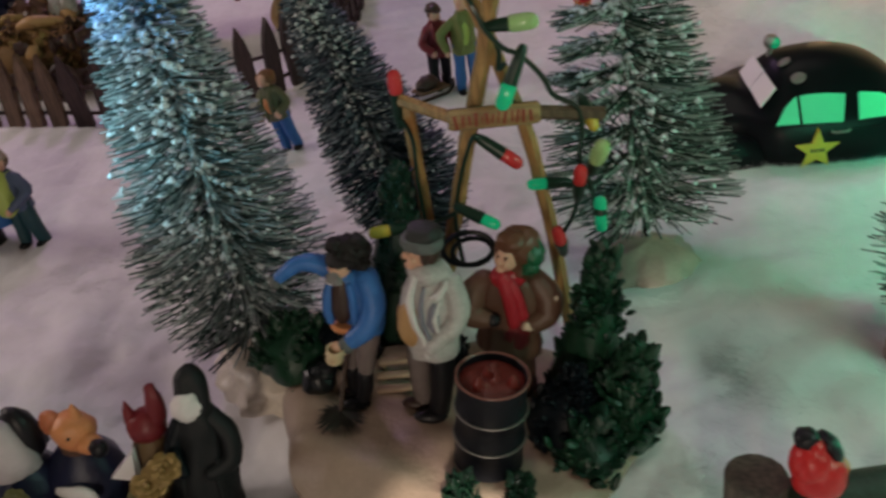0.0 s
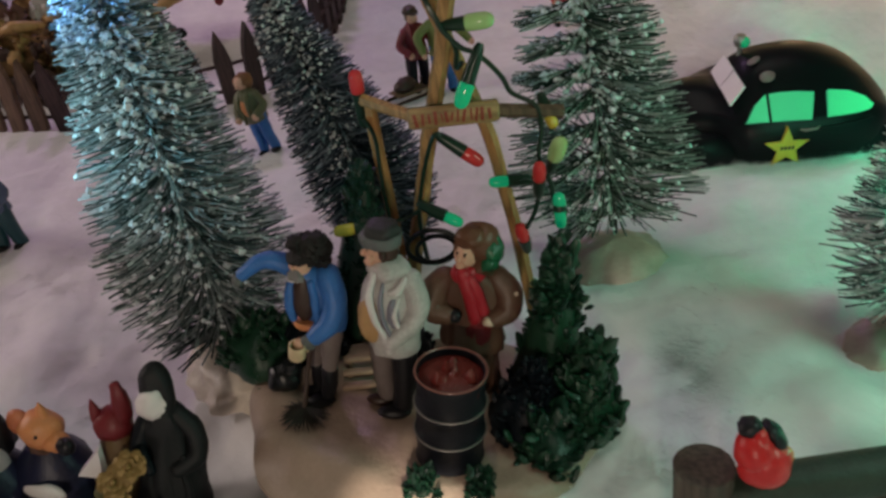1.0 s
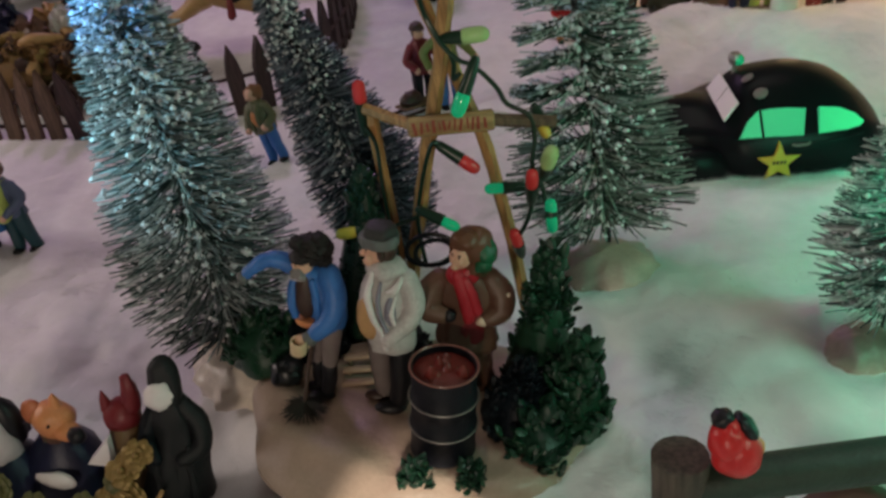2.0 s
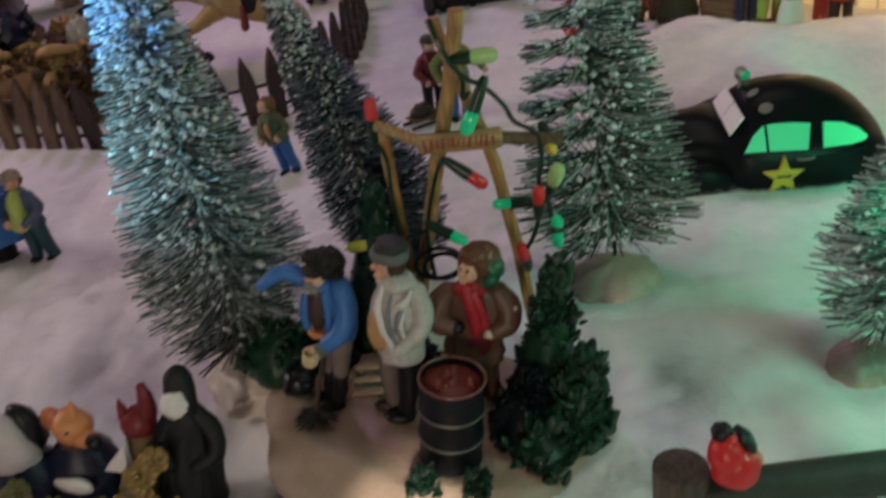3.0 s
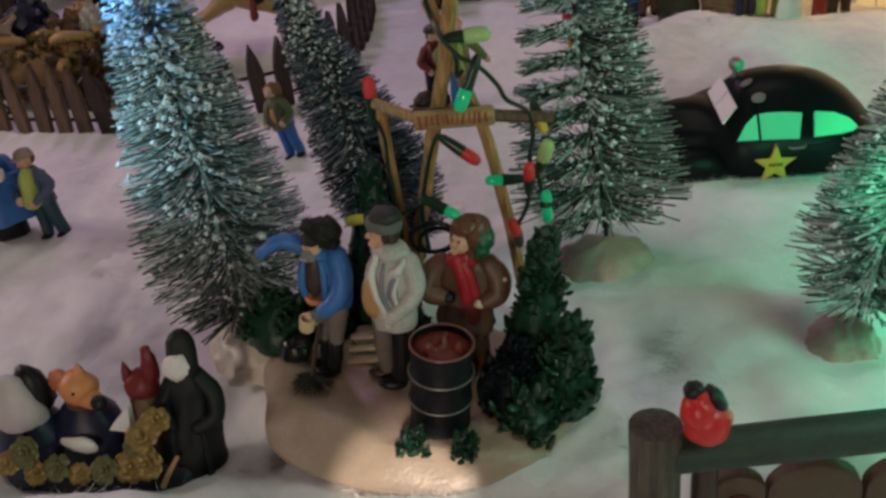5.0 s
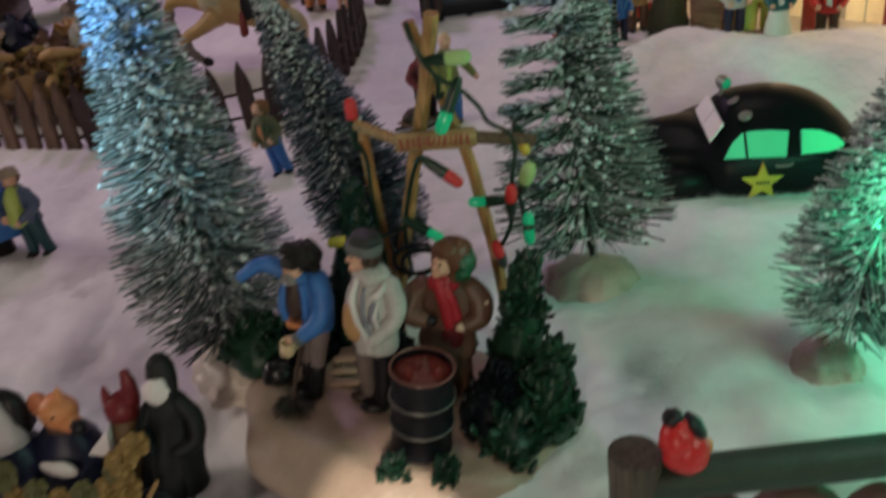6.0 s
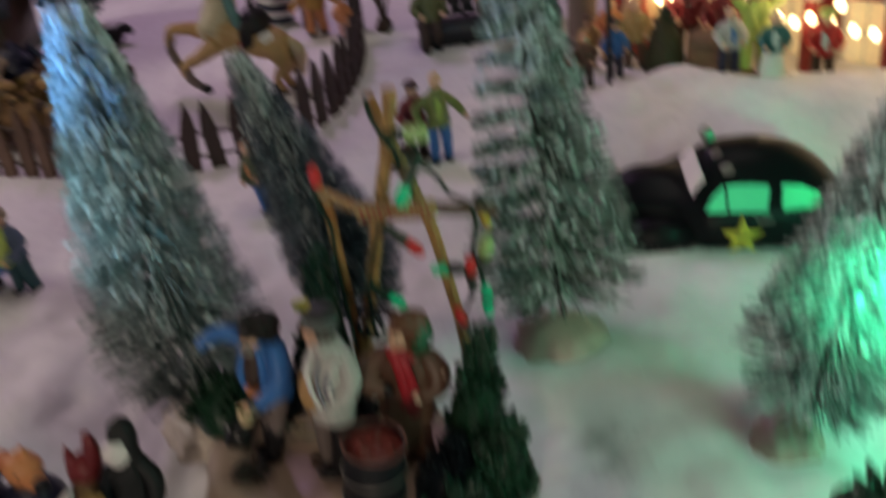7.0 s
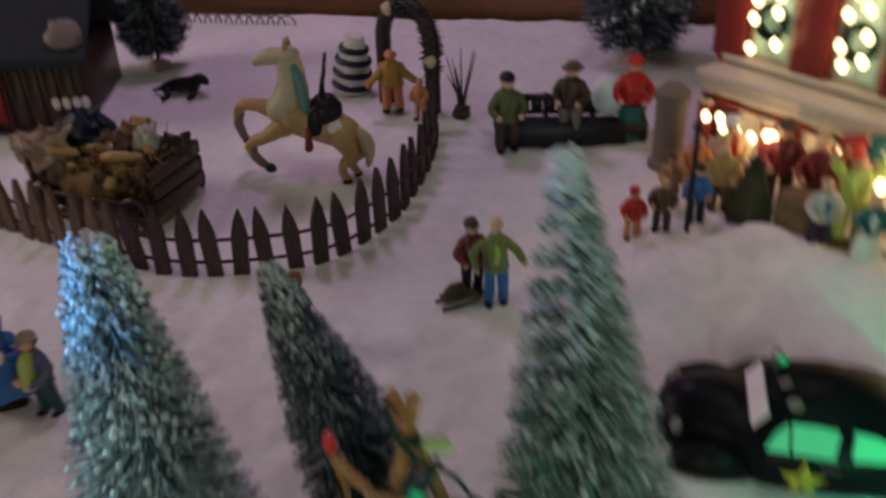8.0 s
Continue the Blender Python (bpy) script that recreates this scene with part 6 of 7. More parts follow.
figurine(place(2.1, 67.6, lie(2.1, 67.6) + 0.8, 0, 0, -10), "dark-coated figurine with a wide brown hat on the bench", 5.4, BROWN_DARK, GREY_TROUSER, BROWN, BROWN, brim=True, seed=17, wide=1.2, group=BENCH)
figurine(place(6.4, 68.6, lie(6.4, 68.6), 0, 0, 0), "figurine in a red top, red hat and green skirt", 6.0, RED, TEAL, RED, BROWN, skirt=True, seed=18, wide=1.1, coat_low=0.46, group=BENCH)
s = Shape()
s.ball((0, 0, 1.5), (1.3, 1.2, 1.5), 0, 14, 9, 0.1)
whole("snow_lump", s, FLOCK, place(4.7, 69.2, lie(4.7, 69.2) + 1.6), "rounded white lump of snow on the bench", "snow lump")


def stone_pillar():
    p = thing("stone_pillar", place(8.9, 64.6, lie(8.9, 64.6)) @ Matrix.Diagonal((0.85, 0.85, 0.95, 1)), "grey stone pillar with a post in front", "pillar")
    s = Shape()
    s.lathe([(1.5, -0.3), (1.5, 0.4), (1.25, 0.6), (1.2, 4.8), (1.4, 5.1), (1.4, 5.6), (0.7, 6.1)], (0, 0, 0), 16, 0, 1, 0.05)
    part("shaft", s, surface("weathered_stone", (0.20, 0.155, 0.13), 0.8, vary=0.25, scale=140, bump=0.5), p)


stone_pillar()


# ---- the red house ----
def red_house():
    m = place(11.0, 66.8, 0.3, 0, 0, -42)
    h = thing("red_house", m, "red model house with a cream porch and warm lit windows", "house")
    L = 30.0
    s = Shape()
    s.box((L / 2 - 0.6, 6.6, 9.0), (L + 1.2, 8.0, 18.0), bevel=0.1)
    part("wall", s, BRICK, h)
    s = Shape()
    s.box((L / 2, 1.2, -0.25), (L + 1, 4.4, 1.0), bevel=0.1)
    part("porch_floor", s, TRIM, h)
    s = Shape()
    s.box((L / 2, 1.2, 7.3), (L + 0.8, 3.6, 0.7), bevel=0.12)
    beam = part("porch_roof", s, TRIM, h, "cream porch roof edge")
    s = Shape()
    s.box((L / 2, -0.25, 6.6), (L + 0.4, 0.5, 0.65), bevel=0.1)
    part("porch_beam", s, TRIM, h)
    s = Shape()
    s.box((L / 2, -0.05, 5.8), (L, 0.3, 0.4), bevel=0.06)
    part("porch_beam", s, BRICK, h)
    for x in (0.4, 5.4, 10.4, 15.4, 20.4, 25.4, 29.6):
        s = Shape()
        s.box((x, -0.1, 3.0), (0.85, 0.8, 5.6), bevel=0.12)
        part("porch_post", s, BRICK, h)
        s = Shape()
        s.box((x, -0.1, 5.6), (1.15, 1.0, 0.4), bevel=0.1)
        part("bracket", s, TRIM, h)
    for i, x in enumerate((2.9, 7.9, 12.9, 17.9, 22.9, 27.5)):
        for z, hgt, w in ((2.9, 4.6, 2.6),):
            s = Shape()
            s.box((x, 2.62, z), (w + 0.7, 0.5, hgt + 0.7), bevel=0.08)
            win = part("window", s, TRIM, h, "cream window frame with warm light behind")
            for dx in (-w / 4, w / 4):
                for dz in (-hgt / 4, hgt / 4):
                    s = Shape()
                    s.box((x + dx, 2.34, z + dz), (w / 2 - 0.14, 0.1, hgt / 2 - 0.14), bevel=0.02)
                    part("pane", s, WINDOW_GLOW, win)
    for i in range(6):
        x = 0.1 + 6.0 * i
        s = Shape()
        s.box((x, 2.3, 13.0), (2.5, 0.9, 10.0), bevel=0.1)
        part("pilaster", s, BRICK, h)
        if i == 5:
            continue
        x, w, hgt, z = x + 3.0, 2.5, 8.4, 12.8
        s = Shape()
        s.box((x, 2.55, z), (w + 0.9, 0.5, hgt + 0.7), bevel=0.08)
        win = part("window", s, TRIM, h, "cream window frame with pale green lit panes")
        for dx in (-w / 4, w / 4):
            for dz in (-hgt / 4, hgt / 4):
                s = Shape()
                s.box((x + dx, 2.27, z + dz), (w / 2 - 0.16, 0.1, hgt / 2 - 0.16), bevel=0.02)
                part("pane", s, WINDOW_PALE, win)
        s = Shape()
        rw = random.Random(i)
        for k in range(220):
            t = rw.uniform(0, 6.283)
            p = Vector((x + 0.95 * math.cos(t), 1.95, 11.0 + 0.95 * math.sin(t)))
            d = Vector((rw.gauss(0, 1), rw.gauss(0, 0.6), rw.gauss(0, 1))).normalized()
            s.spike(p - d * 0.25, p + d * 0.5, 0.14)
        part("wreath", s, LEAF, win, "dark green wreath", smooth=False)
        for t in range(8):
            s = Shape()
            s.ball((0, 0, 0), (0.30, 0.30, 0.40), 0, 8, 6)
            part("fairy_bulb", s, BULB_GLOW, win, "", m=place(x + (-0.75, 0.7)[t % 2] + rw.uniform(-0.3, 0.3), 1.5, 9.3 + 0.75 * t + rw.uniform(-0.3, 0.3)))
    s = Shape()
    s.box((L / 2, 2.2, 8.0), (L + 0.4, 1.0, 0.5), bevel=0.1)
    part("sill_band", s, TRIM, h)
    s = Shape()
    s.add([(-1, 1, 17.8), (L + 1, 1, 17.8), (L + 1, 12, 17.8), (-1, 12, 17.8), (-1, 6.5, 23), (L + 1, 6.5, 23)], [(0, 1, 5, 4), (2, 3, 4, 5), (0, 4, 3), (1, 2, 5), (0, 3, 2, 1)])
    part("roof", s, SLATE, h, "dark roof", smooth=False)
    rnd = random.Random(61)
    for i in range(46):
        row = 1
        if i % 2 and i % 3:
            continue
        x = 1.0 + (i // 2) * 1.25 + rnd.uniform(-0.3, 0.3)
        z = 4.6 + rnd.uniform(-0.8, 0.8)
        y = (-0.75 if row else 1.9)
        s = Shape()
        s.ball((0, 0, 0), (0.30, 0.30, 0.38), 0, 8, 6)
        part("fairy_bulb", s, BULB_GLOW, h, "", m=place(x, y, z))
    return h


red_house()
lamp("porch_glow", "POINT", (14.6, 60.5, 5.5), 0.03, (1.0, 0.64, 0.34), 1.0)
lamp("porch_glow", "POINT", (21.0, 54.6, 6.5), 0.03, (1.0, 0.64, 0.34), 1.0)

SHRUB = surface("olive_brown_shrub_paint", (0.045, 0.045, 0.022), 0.6, vary=0.4)
CROWD = "figurines before the red house"
for x, y, hgt, rz, coat, low, hat, hair, extra, lab in (
    (6.8, 56.0, 3.4, 10, RED, ORANGE, RED, ORANGE, {}, "small figurine in a red and orange coat"),
    (8.5, 56.2, 3.6, -10, BROWN, BROWN_DARK, None, ORANGE, {}, "small figurine in a brown coat"),
    (10.5, 57.4, 3.8, 15, BLUE, NAVY, BROWN_DARK, BROWN_DARK, {}, "small figurine in a blue jacket"),
    (12.0, 59.3, 4.6, 0, TAN, BROWN, None, ORANGE, {}, "small figurine in a tan coat"),
    (17.0, 53.9, 4.2, 10, GREY, NAVY, None, CREAM, {"belly": BLUE}, "small fair-haired figurine in grey and blue"),
    (19.3, 52.7, 3.9, -5, TEAL, WHITE, None, CREAM, {"belly": WHITE, "skirt": True}, "small fair-haired figurine in pale green and white"),
    (22.4, 53.3, 4.4, -20, RED, BROWN_DARK, LIME, CREAM, {"belly": WHITE}, "small figurine in a red coat and pale hat"),
    (19.0, 56.0, 6.0, 0, LIME, LIME, None, CREAM, {"arms": (((-0.22, -0.02, 0.85), (-0.16, -0.05, 1.0)), ((0.22, -0.02, 0.85), (0.16, -0.05, 1.0)))}, "pale lime figurine with both arms raised"),
    (15.6, 60.6, 5.6, 0, MAROON, BROWN_DARK, BROWN, BROWN, {}, "figurine in a dark red coat on the porch"),
    (17.6, 59.4, 5.4, -20, MAROON, BROWN_DARK, CREAM, CREAM, {"skirt": True}, "figurine in a maroon dress and cream cap on the porch"),
    (12.6, 61.8, 5.2, 10, CREAM, RED, WHITE, ORANGE, {"scarf": RED}, "figurine in a cream jacket with red scarf"),
    (10.6, 61.0, 4.4, -15, ORANGE, TAN, None, BROWN, {}, "small figurine in a pinkish orange coat"),
    (9.0, 59.4, 3.6, 20, TAN, GREY_TROUSER, BROWN, BROWN, {}, "small figurine in a tan coat and brown cap"),
):
    figurine(place(x, y, lie(x, y) - 0.1, 0, 0, rz), lab, hgt, coat, low, hat, hair, wide=1.15, seed=int(x * 3), group=CROWD, **extra)
for dx, mat, lab in ((-0.75, RED, "small red card held up by the lime figurine"), (0.75, TEAL, "small green card held up by the lime figurine")):
    s = Shape()
    s.box((0, 0, 0), (1.3, 0.12, 1.5), bevel=0.03)
    whole("card", s, mat, place(19.0 + dx, 55.5, lie(19, 56) + 6.3), lab, "card")
evergreen(place(13.7, 58.0, lie(13.7, 58.0)), 4.2, 1.6, "dark olive bushy shrub before the red house", SHRUB, 71, leaf=0.4, top=LEAF)
s = Shape()
s.box((0, 0, 1.4), (2.4, 1.8, 2.8), bevel=0.2)
whole("wooden_box", s, PLANK, place(16.3, 56.4, lie(16.3, 56.4), 0, 0, -40), "brown wooden box before the red house", "box")
s = Shape()
rings = []
for k, z in ((1.0, -0.6), (1.0, 0.05), (0.92, 0.22), (0.4, 0.26)):
    rings.append([(5.2 * k * math.cos(a) * (1 + 0.06 * math.sin(3 * a)), 1.7 * k * math.sin(a), z) for a in np.linspace(0, 6.283, 29)[:-1]])
s.loft(rings)
whole("platform", s, BROWN_DARK, place(19.4, 53.6, lie(19.4, 53.6) + 0.12, 0, 0, -38), "dark brown base under the little figures", "figurine base")
s = Shape()
s.tube([(0, 0, -0.3), (0, 0, 6.5)], 0.16, 8)
s.ball((0, 0, 6.7), 0.3, 0, 8, 6)
whole("lamp_post", s, BLACK, place(10.0, 55.9, lie(10, 55.9)), "thin dark post in the snow", "post")

# ---- the carol group in the near snow ----
NEAR = "figurines in the near snow"


def hooded():
    s = Shape()
    mould(s, [(-9.35, 20.5, -2.1, 1.15, 0.95), (-9.3, 20.55, -1.2, 1.12, 0.92), (-9.1, 20.65, 0.2, 0.92, 0.78), (-8.93, 20.78, 1.4, 0.78, 0.62), (-8.85, 20.82, 2.1, 0.64, 0.52), (-8.82, 20.85, 2.6, 0.40, 0.38)], 0, fold=0.10, folds=7)
    mould(s, [(-8.80, 20.80, 2.35, 0.42, 0.40), (-8.77, 20.85, 2.9, 0.50, 0.48), (-8.75, 20.88, 3.4, 0.47, 0.45), (-8.74, 20.9, 3.75, 0.33, 0.32), (-8.74, 20.92, 3.95, 0.12, 0.12)], 0, fold=0.07, folds=5, seed=2.0)
    s.ball((-8.86, 20.46, 3.08), (0.34, 0.24, 0.28), 1, 14, 9, 0.2)
    s.ball((-8.90, 20.42, 2.80), (0.42, 0.24, 0.46), 1, 20, 12, 0.3)
    limb(s, [(-8.45, 20.8, 2.15), (-8.02, 20.66, 1.6), (-8.05, 20.4, 0.9), (-8.6, 20.0, 0.7)], [0.30, 0.33, 0.32, 0.22], 0, 12)
    limb(s, [(-9.3, 20.7, 2.1), (-9.6, 20.4, 1.4), (-9.4, 20.0, 0.8)], [0.28, 0.30, 0.22], 2, 12)
    for x, y0, y1 in ((-9.0, 20.0, 19.75), (-8.5, 20.05, 19.85), (-9.5, 19.95, 19.7)):
        limb(s, [(x + 0.1, y0 + 0.15, 1.0), (x, y0 - 0.05, -0.4), (x - 0.05, y1, -1.9)], [0.10, 0.13, 0.16], 0, 8)
    s.uneven(0.06, 1.8)
    z = lie(-9.2, 20.6) - 0.45
    s.v = [(a + 9.2, b - 20.6, c - z) for a, b, c in s.v]
    return whole("figurine", s, [surface("black_green_paint", (0.006, 0.008, 0.009), 0.6, vary=0.4, scale=200, bump=0.4), WHITE, LEAF_NAVY, SKIN], place(-9.2, 20.6, z), "hooded figurine in a black-green cloak with a white beard", "figurine", NEAR)


hooded()
s = Shape()
s.lathe([(0.75, 0), (0.8, 1.5), (0.62, 3.0), (0.3, 3.7)], (0, 0, 0), 16, 1, 0.9, 0.12)
s.ball((0, 0, 3.8), (0.58, 0.5, 0.62), 0, 14, 9, 0.1)
limb(s, [(0.3, 0, 4.0), (0.42, 0, 4.7), (0.40, 0, 5.15)], [0.3, 0.24, 0.16], 0)
s.lathe([(0.2, 4.0), (0.16, 4.4), (0.03, 4.7)], (-0.42, 0, 0), 8, 0)
s.add([(-0.95, -1.0, 2.75), (-0.2, -1.1, 2.7), (-0.2, -0.9, 3.6), (-0.95, -0.7, 2.75), (-0.2, -0.8, 2.7), (-0.2, -0.6, 3.6)], [(0, 1, 2), (5, 4, 3), (0, 3, 4, 1), (1, 4, 5, 2), (2, 5, 3, 0)], 2)
s.uneven(0.07, 1.8, 9.0)
whole("figurine", s, [MAROON, surface("gold_brown_paint", (0.15, 0.095, 0.045), 0.45), WHITE], place(-10.6, 20.9, lie(-10.6, 20.9) - 0.15, 0, 3, 0), "small figurine in a pointed maroon hood", "figurine", NEAR)
s = Shape()
s.lathe([(1.35, 0), (1.4, 0.8), (1.1, 1.9), (0.55, 2.6)], (0, 0, 0), 18, 0, 0.9, 0.1)
s.lathe([(0.55, 2.3), (0.5, 2.8)], (0, 0, 0), 12, 2)
s.ball((0.05, -0.05, 3.2), (0.66, 0.6, 0.62), 1, 16, 10)
s.ball((0.62, -0.35, 3.0), (0.42, 0.34, 0.32), 1, 12, 8)
s.ball((0.98, -0.5, 3.0), (0.28, 0.26, 0.28), 3, 10, 7)
s.ball((-0.62, -0.05, 3.42), (0.38, 0.22, 0.45), 4, 14, 8)
s.lathe([(0.22, 0), (0.16, 0.25), (0.02, 0.48)], (0.22, 0, 3.68), 8, 1)
s.ball((0.18, -0.62, 3.38), 0.06, 3, 6, 4)
s.ball((0.3, -1.15, 1.7), (0.68, 0.2, 0.34), 5, 14, 6)
s.uneven(0.07, 1.8, 3.0)
whole("figurine", s, [NAVY, ORANGE, BROWN, BLACK, surface("ear_paint", (0.5, 0.17, 0.08), 0.4), WHITE], place(-12.95, 21.2, lie(-12.95, 21.2) + 0.45, 0, 4, -8) @ Matrix.Diagonal((1.02, 1.02, 1.0, 1)), "orange mouse figurine with round ears in a navy coat", "figurine", NEAR)
s = Shape()
s.lathe([(1.4, 0), (1.45, 0.7), (1.2, 1.7), (0.7, 2.4)], (0, 0, 0), 18, 0, 0.9, 0.1)
s.lathe([(0.5, 1.9), (0.86, 2.15), (0.90, 2.6), (0.72, 3.2), (0.42, 3.75), (0.2, 3.95), (0.05, 4.0)], (0, -0.15, 0), 24, 1, 0.8, 0.10)
s.lathe([(0.4, 2.2), (0.7, 2.5), (0.72, 3.0), (0.55, 3.55), (0.28, 3.98), (0.06, 4.08)], (0.34, 0.35, 0), 20, 2, 0.7, 0.12)
s.uneven(0.08, 1.5, 5.0)
# the bonnet's white is greyed, its shade put into the colour
whole("figurine", s, [NAVY, surface("shaded_white_bonnet_paint", (0.50, 0.46, 0.47), 0.45, vary=0.15), BLACK], place(-14.75, 20.9, lie(-14.75, 20.9) + 0.25, 0, 0, -8), "figurine with a large rounded white bonnet and navy coat", "figurine", NEAR)


OLIVE_GOLD = surface("leaf_gold_paint", (0.10, 0.105, 0.04), 0.4, vary=0.4)


def flower_trough():
    t = thing("flower_trough", place(-12.0, 19.7, lie(-12.0, 19.7) + 0.25, 0, 0, -4), "dark trough filled with gilded round flowers", "flower trough")
    s = Shape()
    s.box((0, 0.25, 0.0), (5.9, 0.9, 1.3), bevel=0.3)
    s.uneven(0.1, 1.2, 2.0)
    part("trough_body", s, surface("black_navy_paint", (0.012, 0.012, 0.022), 0.5), t)
    rnd = random.Random(77)
    zb = lie(-12.0, 19.7) + 0.25

    def rose(at, r, mat, label):
        """Layered cupped petals round a bud."""
        s = Shape()
        s.ball((0, 0, r * 0.22), (r * 0.24, r * 0.24, r * 0.28), 0, 10, 7, 0.3)
        for ring, (count, out, size, tip) in enumerate(((5, 0.30, 0.36, 34), (7, 0.58, 0.42, 16), (8, 0.80, 0.40, 4))):
            for k in range(count):
                a = 2 * math.pi * k / count + rnd.uniform(-0.2, 0.2) + ring
                turn = (Matrix.Rotation(a, 3, "Z") @ Matrix.Rotation(radians(-tip), 3, "Y"))
                s.ball((out * r * math.cos(a), out * r * math.sin(a), r * (0.16 - 0.10 * ring)), (r * size, r * size * 1.1, r * 0.10), 0, 10, 5, 0.3, turn)
        part("flower", s, mat, t, label, m=place(at[0] + 12.0, at[1] - 19.7, at[2] - zb, 52 + rnd.uniform(-8, 8), rnd.uniform(-12, 12), 0))

    for at, r, mat, label in (((-10.2, 19.6, 0.97), 0.46, GOLD, "gilded rose"), ((-9.68, 19.75, 1.42), 0.42, GOLD, "gilded rose"), ((-10.66, 19.25, 0.02), 0.50, GOLD, "gilded rose"), ((-10.08, 19.2, 0.15), 0.48, GOLD, "gilded rose"), ((-10.5, 19.5, 0.62), 0.34, OLIVE_GOLD, "olive-gold leaf cluster"),
                              ((-14.2, 19.25, 0.61), 0.46, OLIVE_GOLD, "olive-green flower"), ((-13.9, 19.0, -0.07), 0.36, GOLD, "gilded flower"), ((-13.07, 19.0, 0.18), 0.40, OLIVE_GOLD, "olive-green flower"), ((-12.35, 18.98, -0.09), 0.34, GOLD, "gilded flower"), ((-11.48, 19.0, 0.07), 0.42, OLIVE_GOLD, "olive-green flower"), ((-14.8, 19.1, 0.3), 0.36, GOLD, "gilded flower")):
        rose(at, r, mat, label)


flower_trough()


s = Shape()
s.tube([(0, 0, 0), (0.3, 0.1, 0.5), (0.7, 0.2, 1.08)], [0.10, 0.09, 0.07], 7)
whole("wooden_stick", s, TAN, place(-9.9, 19.15, -0.95), "short tan wooden stick leaning on the dark cloak", "stick")


# ---- the log fence with the red bird ----
SCROLL = surface("red_brown_scroll_paint", (0.075, 0.022, 0.016), 0.4, vary=0.3, scale=200)
LOG_END = surface("grey_brown_sawn_wood", (0.085, 0.055, 0.038), 0.65, vary=0.4, scale=140, bump=0.5)


def log_fence():
    f = thing("log_fence", place(5.3, 15.2, lie(5.3, 15.2) - 0.5), "grey-brown log fence with arched boards and a sawn post", "fence")
    zb = lie(5.3, 15.2) - 0.5

    def log(a, b, r, name, mat=LOG, seg=16, label=""):
        s = Shape()
        a, b = Vector(a) - Vector((5.3, 15.2, zb)), Vector(b) - Vector((5.3, 15.2, zb))
        pts = [a.lerp(b, k / 6) for k in range(7)]
        s.tube(pts, [r * (1 + 0.05 * noise.noise((k * 0.9, r, a.x))) for k in range(7)], seg)
        return part(name, s, mat, f, label)

    log((5.25, 15.3, zb - 1), (5.25, 15.3, 3.92), 0.66, "post", label="round sawn post")
    log((5.4, 15.3, 2.95), (14.5, 15.6, 3.35), 0.54, "rail", surface("green_grey_log", (0.017, 0.034, 0.022), 0.5, vary=0.4, scale=160, bump=0.5))
    log((6.55, 15.45, zb - 1), (6.55, 15.45, 3.2), 0.34, "post", BROWN_DARK)
    log((13.2, 15.7, zb - 1), (13.2, 15.7, 4.0), 0.55, "post")
    # arched boards with a scroll below the rail
    for x, half, top in ((7.52, 0.66, 1.82), (9.45, 1.22, 2.05), (11.8, 1.05, 1.95)):
        s, out = Shape(), []
        for k in range(17):
            t = math.pi * k / 16
            out.append((half * math.cos(t), top - 0.8 * half + 0.8 * half * math.sin(t)))
        out = [(half, zb - 1.0)] + out + [(-half, zb - 1.0)]
        rings = [[(px * k, y, pz * k + (1 - k) * 1.0) for px, pz in out] for y, k in ((0.0, 0.94), (0.06, 1.0), (0.42, 1.0))]
        s.loft([list(reversed(r)) for r in rings])
        s.v = [(p[0] + x - 5.3, p[1] + 15.5 - 15.2, p[2] - zb) for p in s.v]
        s.uneven(0.05, 1.5, x)
        board = part("arched_board", s, LOG_END, f, "brown board with a rounded top")
        if half < 1:
            s = Shape()
            s.tube([(x - 5.3 + 0.04 + (0.06 + 0.045 * a) * math.cos(a), 0.27, 0.75 - zb + (0.06 + 0.045 * a) * math.sin(a)) for a in np.linspace(0.3, 9.5, 44)], 0.06, 6)
            part("scroll", s, SCROLL, board, "red-brown carved scroll")


log_fence()
s = Shape()
s.ball((0.14, 0, 0.52), (0.58, 0.54, 0.60), 0, 20, 12, 0.08)
s.ball((-0.16, 0.0, 0.86), (0.44, 0.46, 0.52), 0, 18, 10, 0.08, Matrix.Rotation(radians(-24), 3, "Y"))
s.ball((-0.34, 0.12, 1.38), (0.27, 0.28, 0.23), 1, 12, 8, 0.25)
s.ball((-0.16, 0.02, 1.22), (0.22, 0.30, 0.24), 0, 12, 8)
s.ball((0.26, 0.16, 1.10), (0.22, 0.34, 0.46), 1, 14, 9, 0.15, Matrix.Rotation(radians(-36), 3, "Y"))
s.ball((0.62, 0.10, 0.62), (0.16, 0.20, 0.26), 2, 10, 7, 0.15)
s.uneven(0.03, 1.4, 2.0)
whole("bird_figurine", s, [RED, BLACK, ORANGE], place(6.2, 14.95, 3.72, 0, 10, 0), "small round red bird figurine with black cap and wings", "bird")
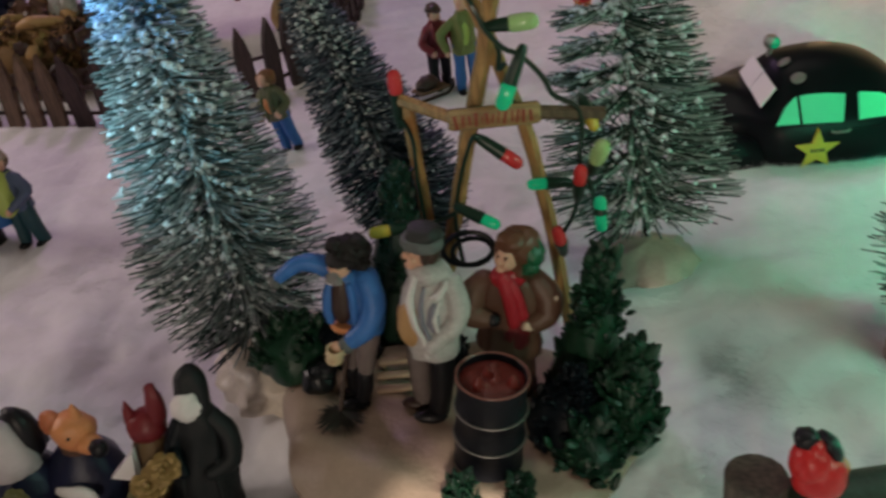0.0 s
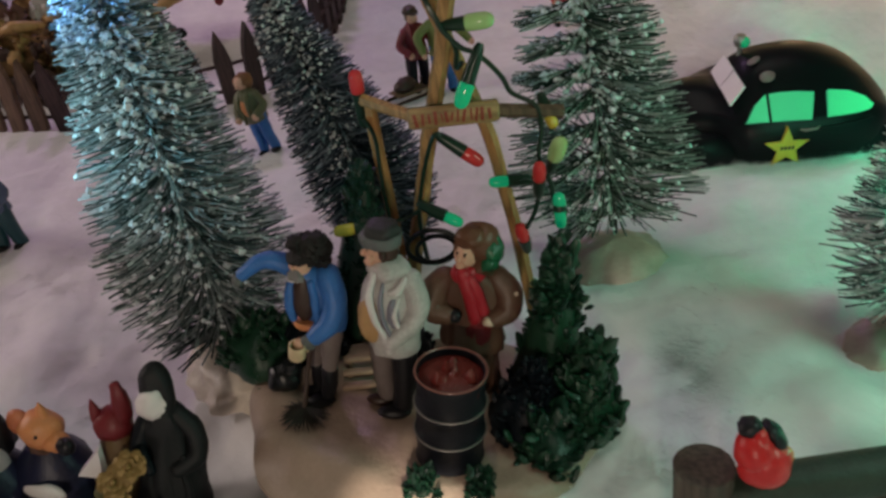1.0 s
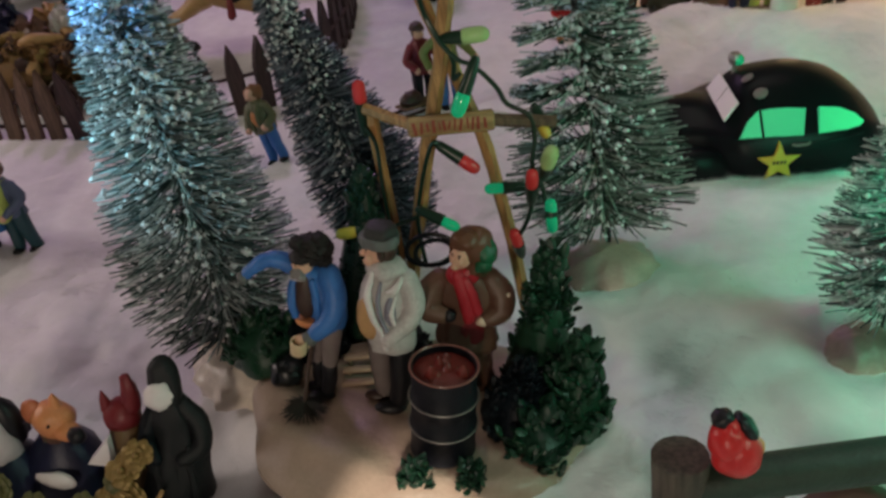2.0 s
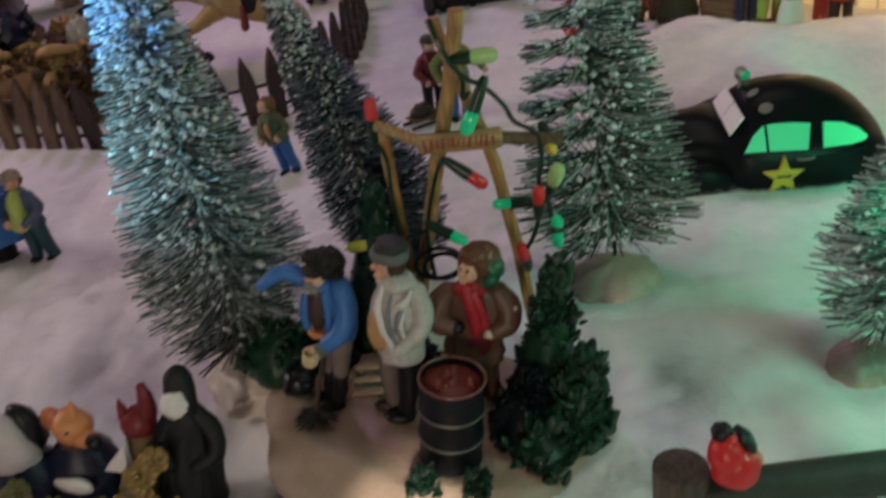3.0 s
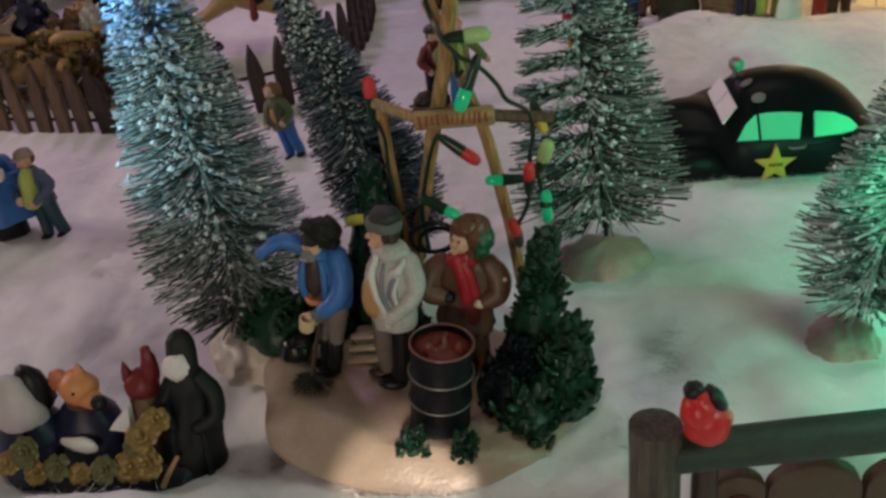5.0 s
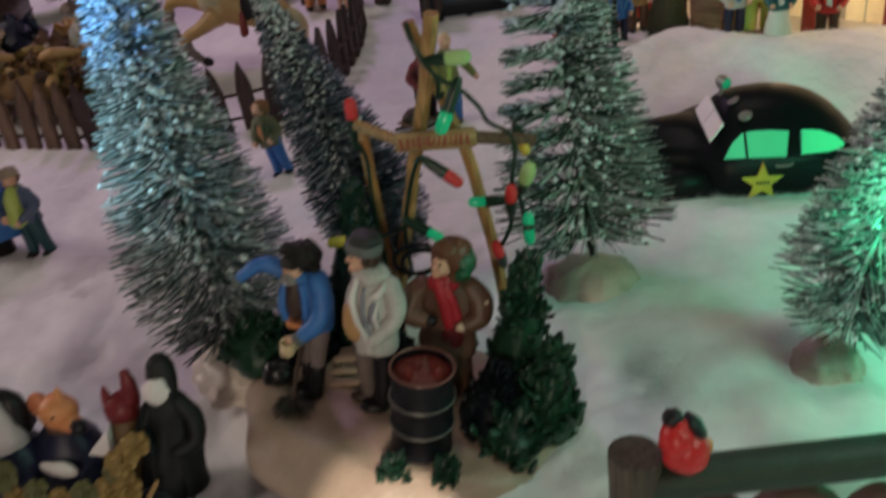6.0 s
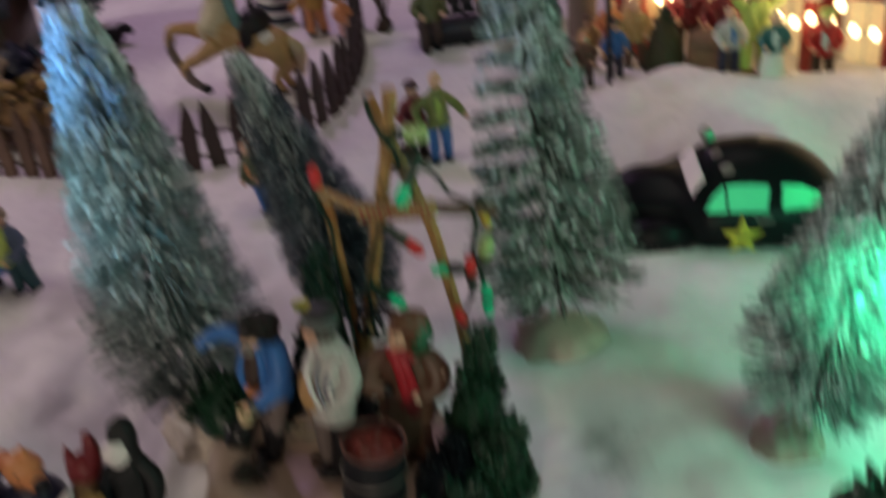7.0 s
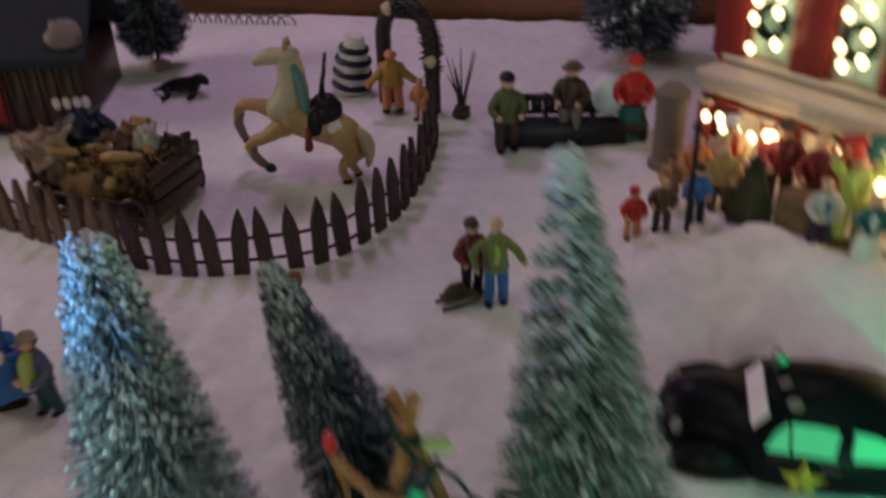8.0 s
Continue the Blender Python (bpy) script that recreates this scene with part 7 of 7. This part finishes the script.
evergreen(place(12.5, 15.9, 3.4), 1.5, 0.55, "dark green leafy sprig on the log fence", LEAF, 81, leaf=0.8)


# ---- wisps and glitter on the snow ----
def wisps():
    rnd = random.Random(91)
    s = Shape()
    for i in range(16000):
        if i % 4 == 0:
            x, y = rnd.uniform(-20, 3), 14.5 + rnd.gauss(0, 1.6)
        elif i % 4 == 1:
            x = rnd.uniform(5, 26)
            y = 51.5 + rnd.gauss(0, 2.0)
        else:
            x, y = rnd.uniform(-22, 20), rnd.uniform(13, 48)
        z = lie(x, y)
        a = rnd.uniform(0, 6.283)
        L = rnd.uniform(0.25, 0.8)
        s.spike((x, y, z - 0.05), (x + L * math.cos(a), y + L * math.sin(a), z + rnd.uniform(0.02, 0.14)), 0.010)
    # fluffier tufts beside the mound, along the car and before the base
    for cx, cy, rx, ry, count, lift in ((6.8, 22.6, 1.0, 1.0, 900, 0.35), (7.6, 21.2, 1.0, 1.0, 500, 0.3), (-1.0, 16.6, 5.0, 0.5, 1800, 0.3), (4.4, 18.4, 0.8, 1.6, 900, 0.3), (14.2, 36.6, 4.8, 0.45, 2600, 1.2), (-7.0, 18.6, 1.0, 1.6, 900, 0.3), (-17.0, 33.0, 3.0, 3.0, 1500, 0.25)):
        for i in range(count):
            x, y = rnd.gauss(cx, rx * 0.55), rnd.gauss(cy, ry * 0.55)
            a, L, z = rnd.uniform(0, 6.283), rnd.uniform(0.25, 0.7), lie(x, y)
            s.spike((x, y, z - 0.05), (x + L * math.cos(a), y + L * math.sin(a), z + 0.4 * lift * rnd.random()), 0.009)
    whole("snow_wisp", s, SNOW, Matrix.Identity(4), "loose white cotton fibres standing off the snow", "cotton fibre", kind="stuff", smooth=False)
    s = Shape()
    for i in range(350):
        x, y = rnd.gauss(4, 9), rnd.uniform(14, 42)
        s.nub((x, y, lie(x, y) + 0.06), rnd.uniform(0.02, 0.05), 0, rnd)
    whole("glitter", s, surface("mica_glitter", (0.88, 0.88, 0.88), 0.25, scale=200, vary=0.03), Matrix.Identity(4), "fine silver glitter flecks on the snow", "glitter", kind="stuff", smooth=False)


wisps()
